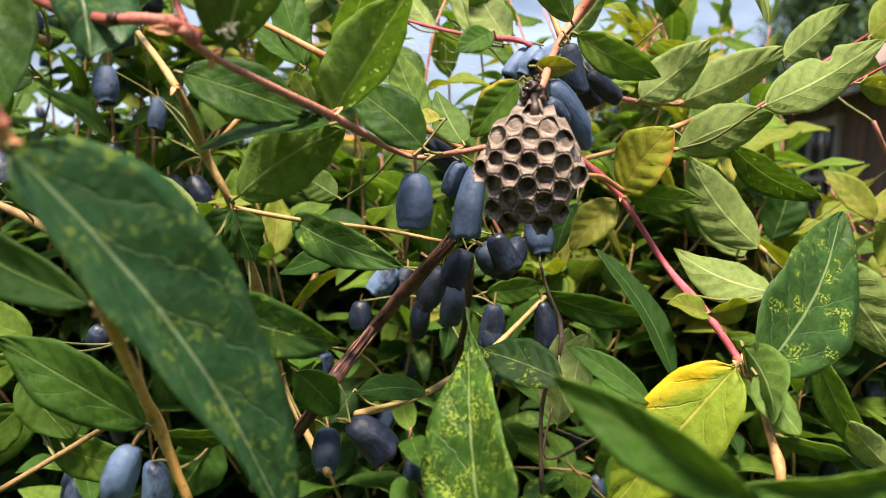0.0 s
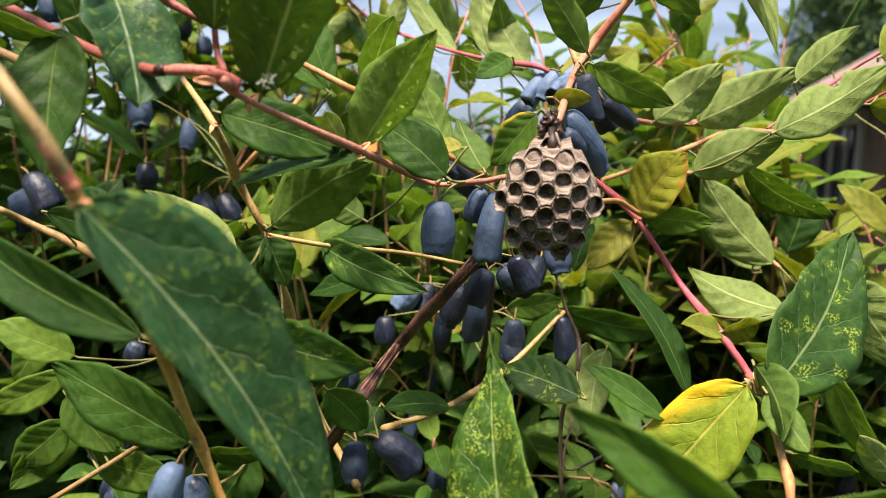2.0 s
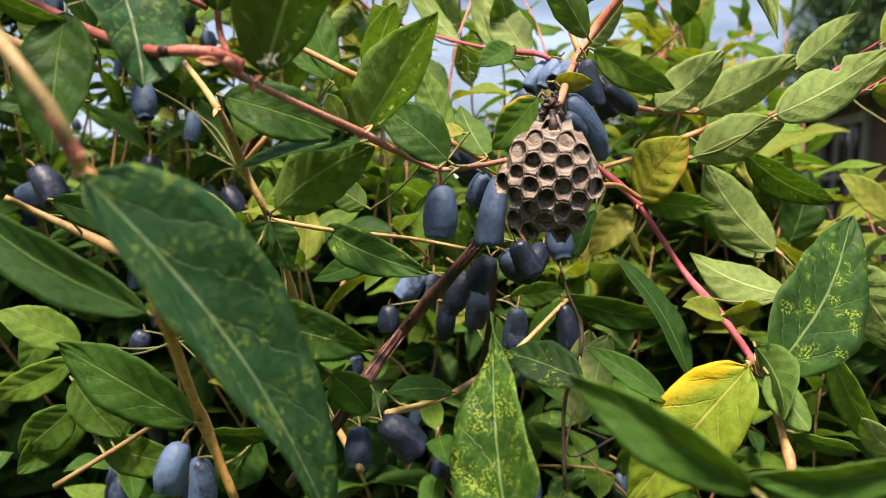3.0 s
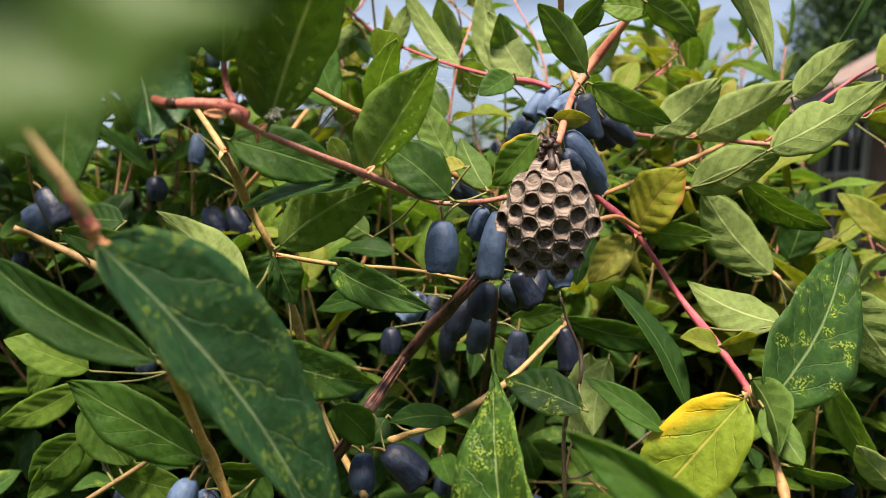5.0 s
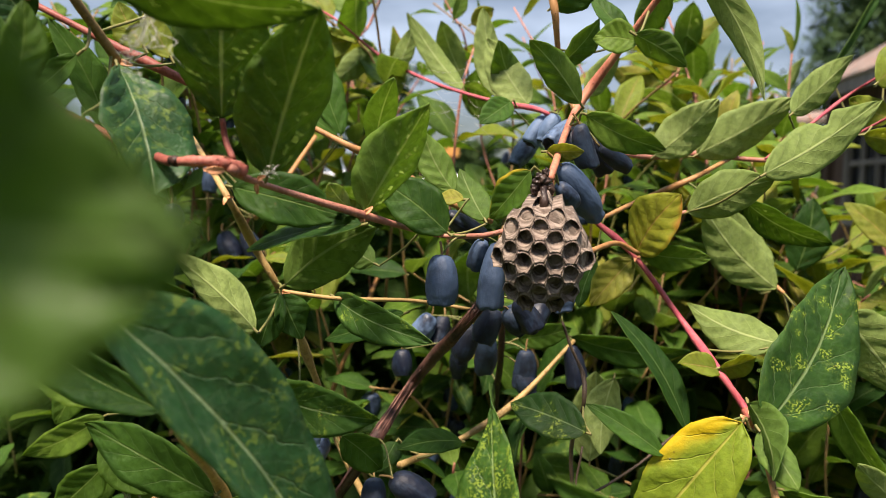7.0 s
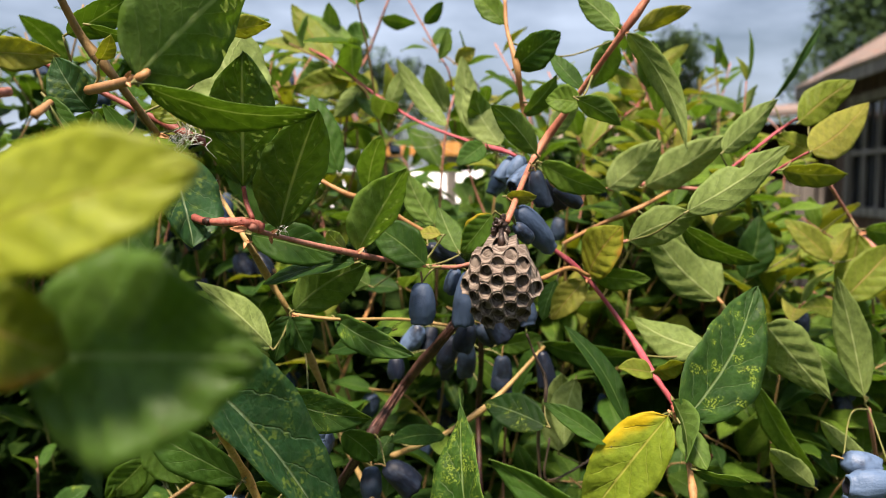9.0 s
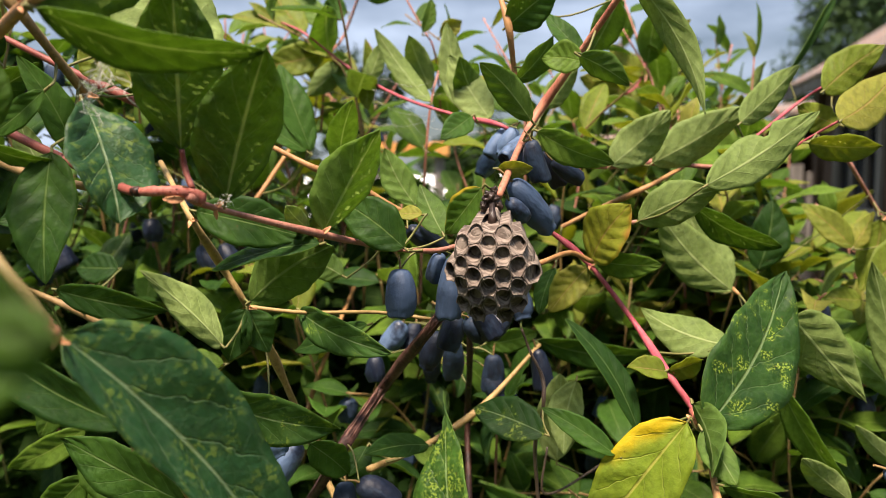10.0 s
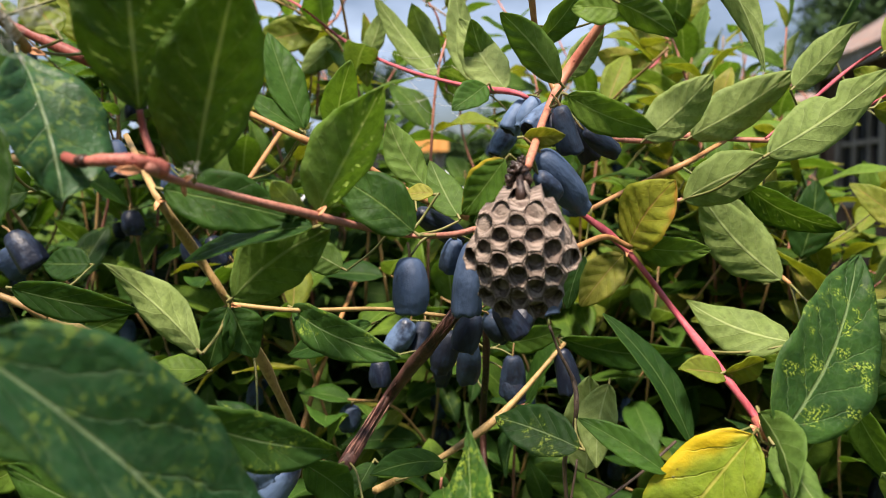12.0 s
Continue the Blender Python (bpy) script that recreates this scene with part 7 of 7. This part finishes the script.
OLD_WOOD = plank_material("weathered_planks", (0.020, 0.009, 0.005), (0.105, 0.052, 0.028))
GREY_WOOD = plank_material("grey_frame_wood", (0.085, 0.075, 0.066), (0.235, 0.21, 0.185))
ROOF_FELT = flat_noise_material("old_roof_sheet", (0.14, 0.12, 0.11), (0.25, 0.185, 0.15), 2.5, c=(0.24, 0.115, 0.08))
ORANGE_WOOD = plank_material("orange_board", (0.50, 0.21, 0.05), (0.62, 0.30, 0.09))
WHITE_SHEET = flat_noise_material("white_sheet", (0.70, 0.70, 0.70), (0.82, 0.82, 0.80), 3.0)
g = Graph("dark_pane")
PANE = g.done((0.02, 0.022, 0.025), 0.08, 0.6)


def slab(name, size, mat, parent, at, label="", bevel=0.004):
    bm = bmesh.new()
    bmesh.ops.create_cube(bm, size=1.0)
    bmesh.ops.scale(bm, vec=Vector(size), verts=bm.verts)
    bmesh.ops.bevel(bm, geom=list(bm.edges), offset=min(bevel, 0.2 * min(size)), segments=1, affect='EDGES')
    me = bpy.data.meshes.new(name)
    bm.to_mesh(me)
    bm.free()
    me.materials.append(mat)
    return part(name, me, parent, label, at)


def build_shed():
    """Old plank shed: long wall that runs away from the bush, one window, a low sheet roof."""
    shed = tagged(part("shed", None, at=Matrix.Translation((3.0, 5.5, 0))), "weathered brown plank shed with a small paned window", "shed")
    far, near = Vector((3.02, 7.25, 0)), Vector((2.74, 3.6, 0))
    run = (far - near).normalized()
    turn = Matrix((run, Vector((-run.y, run.x, 0)), Vector((0, 0, 1)))).transposed().to_4x4()
    size = (far - near).length
    rnd = random.Random(3)
    def spot(s, out, z):
        return Matrix.Translation(near + run * s + Vector((-run.y, run.x, 0)) * out + Vector((0, 0, z))) @ turn
    w0, w1, z0, z1 = 2.35, 3.25, 0.98, 1.88
    s = 0.0
    while s < size:
        w = rnd.uniform(0.11, 0.16)
        c = s + w / 2
        if w0 < c < w1:
            slab("plank", (w - 0.006, 0.025, z0), OLD_WOOD, shed, spot(c, rnd.uniform(0, 0.006), z0 / 2))
            slab("plank", (w - 0.006, 0.025, 0.22), OLD_WOOD, shed, spot(c, rnd.uniform(0, 0.006), z1 + 0.11))
        else:
            slab("plank", (w - 0.006, 0.025, 2.1), OLD_WOOD, shed, spot(c, rnd.uniform(0, 0.006), 1.05))
        s += w
    slab("corner_post", (0.10, 0.10, 2.1), OLD_WOOD, shed, spot(size + 0.03, 0.02, 1.05))
    slab("back_wall", (size, 0.05, 2.1), OLD_WOOD, shed, spot(size / 2, -0.9, 1.05))
    slab("end_wall", (0.04, 0.9, 2.1), OLD_WOOD, shed, spot(size - 0.02, -0.46, 1.05))
    window = slab("window", (w1 - w0 + 0.10, 0.02, z1 - z0 + 0.10), PANE, shed, spot((w0 + w1) / 2, -0.02, (z0 + z1) / 2), "old window with dark panes")
    for a, b, ww, hh in (((w0), (z0 + z1) / 2, 0.07, z1 - z0 + 0.1), (w1, (z0 + z1) / 2, 0.07, z1 - z0 + 0.1), ((w0 + w1) / 2, z0, w1 - w0, 0.07), ((w0 + w1) / 2, z1, w1 - w0, 0.07)):
        slab("window_frame", (ww, 0.05, hh), GREY_WOOD, window, spot(a, 0.03, b))
    for a in (w0 + 0.30, w0 + 0.60):
        slab("muntin", (0.035, 0.03, z1 - z0), GREY_WOOD, window, spot(a, 0.015, (z0 + z1) / 2))
    slab("muntin", (w1 - w0, 0.03, 0.04), GREY_WOOD, window, spot((w0 + w1) / 2, 0.018, (z0 + z1) / 2 + 0.02))
    slope = Matrix.Rotation(radians(-32), 4, 'X')
    for k in range(5):
        slab("roof_sheet", (size / 5 + 0.12, 1.9, 0.03), ROOF_FELT, shed, spot(size * (k + 0.5) / 5 + 0.05, 0.30, 2.04) @ slope @ Matrix.Translation((0, -0.93, 0.02 + 0.006 * (k % 2))), bevel=0.008)
    slab("fascia", (size + 0.3, 0.025, 0.10), GREY_WOOD, shed, spot(size / 2 + 0.05, 0.30, 2.0))


build_shed()


def build_woodshed():
    """Low open lean-to beside the shed, dark inside."""
    hut = tagged(part("lean_to", None, at=Matrix.Translation((2.9, 8.6, 0))), "low dark lean-to with grey boards and a sheet roof", "shed")
    rnd = random.Random(9)
    x0, x1, y = 2.35, 3.6, 8.2
    slab("roof", (x1 - x0 + 0.5, 1.6, 0.05), ROOF_FELT, hut, Matrix.Translation(((x0 + x1) / 2, y + 0.6, 1.98)) @ Matrix.Rotation(radians(6), 4, 'X') @ Matrix.Rotation(radians(-5), 4, 'Y'))
    slab("back", (x1 - x0, 0.05, 1.9), OLD_WOOD, hut, Matrix.Translation(((x0 + x1) / 2, y + 1.3, 0.95)))
    for x in (x0, x1):
        slab("side_wall", (0.05, 1.3, 1.9), OLD_WOOD, hut, Matrix.Translation((x, y + 0.65, 0.95)))
    for k in range(7):
        h = rnd.uniform(1.2, 1.42)
        slab("board", (0.13, 0.03, h), GREY_WOOD, hut, Matrix.Translation((x0 + 0.35 + 0.15 * k, y - 0.02, h / 2)) @ Matrix.Rotation(rnd.uniform(-0.03, 0.03), 4, 'Y'))


build_woodshed()

NEEDLES = flat_noise_material("conifer_green", (0.018, 0.045, 0.014), (0.055, 0.095, 0.030), 1.5)
CROWN = flat_noise_material("crown_green", (0.018, 0.045, 0.012), (0.05, 0.085, 0.025), 0.6)
TRUNK = flat_noise_material("tree_bark", (0.06, 0.045, 0.03), (0.12, 0.09, 0.07), 3.0)


def crown_mesh(centres, count, leaf_size, mat, seed, flat=1.0, slim=0.5):
    """Clumps of small tilted leaves round several centres (x, y, z, radius)."""
    rng = np.random.default_rng(seed)
    verts, faces = [], []
    for n in range(count):
        x, y, z, r = centres[n % len(centres)]
        d = rng.normal(size=3)
        d *= r * rng.uniform(0.45, 1.05) / np.linalg.norm(d)
        p = np.array([x + d[0], y + d[1], z + d[2] * flat])
        a, b = rng.normal(size=3), rng.normal(size=3)
        a *= leaf_size / np.linalg.norm(a)
        b *= slim * leaf_size / np.linalg.norm(b)
        k = len(verts)
        verts += [tuple(p - a), tuple(p + b), tuple(p + a), tuple(p - b)]
        faces.append((k, k + 1, k + 2, k + 3))
    return mesh_of("crown", verts, faces, [mat], smooth=False)


def tree(name, label, x, y, height, centres, count, leaf_size, mat, seed, slim=0.5):
    t = tagged(part(name, None, at=Matrix.Translation((x, y, 0))), label, "tree")
    v, f, uv = tube([(x, y, -0.1), (x + 0.1, y, height * 0.4), (x, y, height * 0.85)], height * 0.022, height * 0.006, sides=10)
    part("trunk", mesh_of("trunk", v, f, [TRUNK], None, uv), t)
    rnd = random.Random(seed)
    for k in range(6):
        a, h = k * 1.1, height * (0.35 + 0.07 * k)
        r = height * 0.12
        v, f, uv = tube([(x, y, h), (x + r * math.cos(a) * 0.6, y + r * math.sin(a) * 0.6, h + 0.05 * height), (x + r * math.cos(a), y + r * math.sin(a), h + 0.09 * height)], height * 0.008, height * 0.003, sides=6)
        part("limb", mesh_of("limb", v, f, [TRUNK], None, uv), t)
    part("crown", crown_mesh(centres, count, leaf_size, mat, seed, slim=slim), t)


rnd = random.Random(21)
tree("broadleaf_tree", "round dark green tree beyond the garden", 9.0, 41.0, 8.6, [(9.0 + rnd.uniform(-1, 1), 41 + rnd.uniform(-1, 1), rnd.uniform(5.2, 8.0), rnd.uniform(0.6, 1.0)) for _ in range(14)], 3200, 0.16, CROWN, 1)
tree("spruce_tree", "dark spruce behind the shed", 6.95, 15.0, 9.0, [(6.95 + 0.16 * (9 - z) * math.cos(2.4 * k), 15 + 0.16 * (9 - z) * math.sin(2.4 * k), z, 0.10 * (9.6 - z) + 0.1) for k, z in enumerate([1.5 + 0.18 * j for j in range(41)])], 30000, 0.11, NEEDLES, 2, slim=0.22)
for k in range(13):
    x, h = -24 + 3.4 * k + rnd.uniform(-1, 1), rnd.uniform(5, 8) + (5.2 if k in (4, 5) else 0) - (2.5 if k > 7 else 0)
    y = 58 + rnd.uniform(-3, 3)
    tree("far_tree", "distant tree of the dark green tree line", x, y, h, [(x + rnd.uniform(-1.6, 1.6), y + rnd.uniform(-1, 1), h * rnd.uniform(0.35, 0.95), rnd.uniform(0.7, 1.3)) for _ in range(16)], 1500, 0.28, CROWN, 30 + k)
v, f, uv = tube([(5.2, 30.8, 0), (5.2, 30.8, 3.4), (5.2, 30.8, 6.8)], 0.13, 0.10, sides=10, lumps=0.01)
pole = tagged(part("utility_pole", None, at=Matrix.Translation((5.2, 30.8, 0))), "grey wooden utility pole in the distance", "pole")
part("pole", mesh_of("pole", v, f, [GREY_WOOD], None, uv), pole)
slab("crossarm", (0.5, 0.1, 0.1), GREY_WOOD, pole, Matrix.Translation((5.2, 30.72, 6.5)))


def build_house(x, y, w, h, roof_h, label):
    """Far low house with a pitched roof."""
    house = tagged(part("house", None, at=Matrix.Translation((x, y, 0))), label, "house")
    slab("wall", (w, 4, h), OLD_WOOD, house, Matrix.Translation((x, y + 2, h / 2)))
    v = [(x - w / 2 - 0.3, y - 0.3, h), (x + w / 2 + 0.3, y - 0.3, h), (x + w / 2 + 0.3, y + 2, h + roof_h), (x - w / 2 - 0.3, y + 2, h + roof_h), (x - w / 2 - 0.3, y + 4.3, h), (x + w / 2 + 0.3, y + 4.3, h)]
    part("roof", mesh_of("roof", v, [(0, 1, 2, 3), (3, 2, 5, 4), (0, 3, 4), (1, 5, 2), (0, 4, 5, 1)], [ROOF_FELT], smooth=False), house)
    slab("window", (0.9, 0.06, 0.8), PANE, house, Matrix.Translation((x, y - 0.02, h * 0.55)))


build_house(3.9, 24.0, 3.4, 2.2, 1.0, "low brown house with a sheet roof")

rail = tagged(part("garden_rail", None, at=Matrix.Translation((-0.3, 3.9, 0))), "orange painted board on two garden posts", "fence")
slab("board", (0.42, 0.03, 0.065), ORANGE_WOOD, rail, Matrix.Translation((-0.36, 3.9, 1.372)))
for x in (-0.52, -0.20):
    slab("post", (0.05, 0.05, 1.38), GREY_WOOD, rail, Matrix.Translation((x, 3.95, 0.69)))


def build_cover(x, y, w, h):
    """White sheet draped over a garden bed frame."""
    cover = tagged(part("bed_cover", None, at=Matrix.Translation((x, y, 0))), "white sheet draped over a garden frame", "cover")
    verts, faces, n, m = [], [], 24, 14
    for i in range(n + 1):
        for j in range(m + 1):
            a = math.pi * j / m
            q = 1 + 0.03 * noise.noise(Vector((i * 0.5, j * 0.6, 2.0)))
            verts.append((x + w * (i / n - 0.5), y - 0.7 * math.cos(a) * q, h * math.sin(a) ** 0.6 * q + 0.02 * noise.noise(Vector((i * 0.9, j * 0.9, 7)))))
    for i in range(n):
        for j in range(m):
            a = i * (m + 1) + j
            faces.append((a, a + 1, a + m + 2, a + m + 1))
    part("sheet", mesh_of("sheet", verts, faces, [WHITE_SHEET]), cover)


build_cover(-0.35, 5.2, 1.5, 1.28)

# the next row of bushes behind the path
for k in range(3):
    x = -1.6 + 1.6 * k
    row = tagged(part("garden_bush", None, at=Matrix.Translation((x, -1.3, 0))), "leafy green garden bush across the path", "shrub", "bushes across the path")
    leaves = foliage_mass("foliage", 7000, ((x - 0.85, x + 0.85), (-1.75, -0.85), (0.1, 0)), lambda px, py, x=x: 1.75 - 0.9 * np.hypot((px - x) / 0.95, (py + 1.3) / 0.55) ** 4, 0.07, 60 + k)
    tagged(part("foliage", leaves, row), kind="stuff")
    for q in range(4):
        stem(row, "brown", [(x + 0.05 * q - 0.1, -1.3, 0), (x + 0.15 * q - 0.25, -1.3 + 0.05 * q, 0.6), (x + 0.3 * q - 0.45, -1.3 + 0.08 * q, 1.2)], 8, 3, name="trunk", lumps=0.12)


# torn cobweb on the twigs
SILK = Graph("silk").done((0.62, 0.60, 0.52), 0.6, 0.3)
web = tagged(part("cobweb", None, at=Matrix.Translation(WEB[0])), "tuft of torn white cobweb strands on a twig", "cobweb")
rnd = random.Random(77)
for k in range(22):
    a, b = Vector(WEB[k % 4]), Vector(WEB[(k * 2 + 1 + k // 4) % 4])
    if (a - b).length < 1e-6:
        b = a + Vector((0.004, -0.001, -0.004))
    sway = [Vector((rnd.uniform(-1, 1), rnd.uniform(-1, 1), rnd.uniform(-1, 1))) * 0.0022 for _ in range(4)]
    v, f, uv = tube([a + sway[0], a.lerp(b, 0.33) + sway[1], a.lerp(b, 0.66) + sway[2], b + sway[3]], 0.00010, 0.00007, sides=4, step=4)
    part("strand", mesh_of("strand", v, f, [SILK], None, uv), web)
# finer threads of the web further back
for k in range(16):
    a = Vector(WEB[5]) + Vector((rnd.uniform(-0.012, 0.04), rnd.uniform(-0.01, 0.01), rnd.uniform(-0.03, 0.012)))
    b = a + Vector((rnd.uniform(0.01, 0.04), rnd.uniform(-0.006, 0.006), rnd.uniform(-0.018, 0.012)))
    v, f, uv = tube([a, a.lerp(b, 0.5) + Vector((0, 0, -0.003)), b], 0.00006, 0.00006, sides=3, step=3)
    part("strand", mesh_of("strand", v, f, [SILK], None, uv), web)
tuft = tagged(part("down_tuft", None, at=Matrix.Translation(WEB[4])), "bit of white down caught on a branch", "fluff")
for k in range(10):
    a = Vector(WEB[4]) + Vector((rnd.gauss(0, 1), rnd.gauss(0, 0.6), rnd.gauss(0, 1))) * 0.0012
    w = Vector((rnd.uniform(-1, 1), rnd.uniform(-1, 1), rnd.uniform(-1, 1))).normalized() * 0.0015
    v, f, uv = tube([a - w, a + w.orthogonal() * 0.4, a + w], 0.00005, 0.00003, sides=4, step=3)
    part("hair", mesh_of("hair", v, f, [SILK], None, uv), tuft)
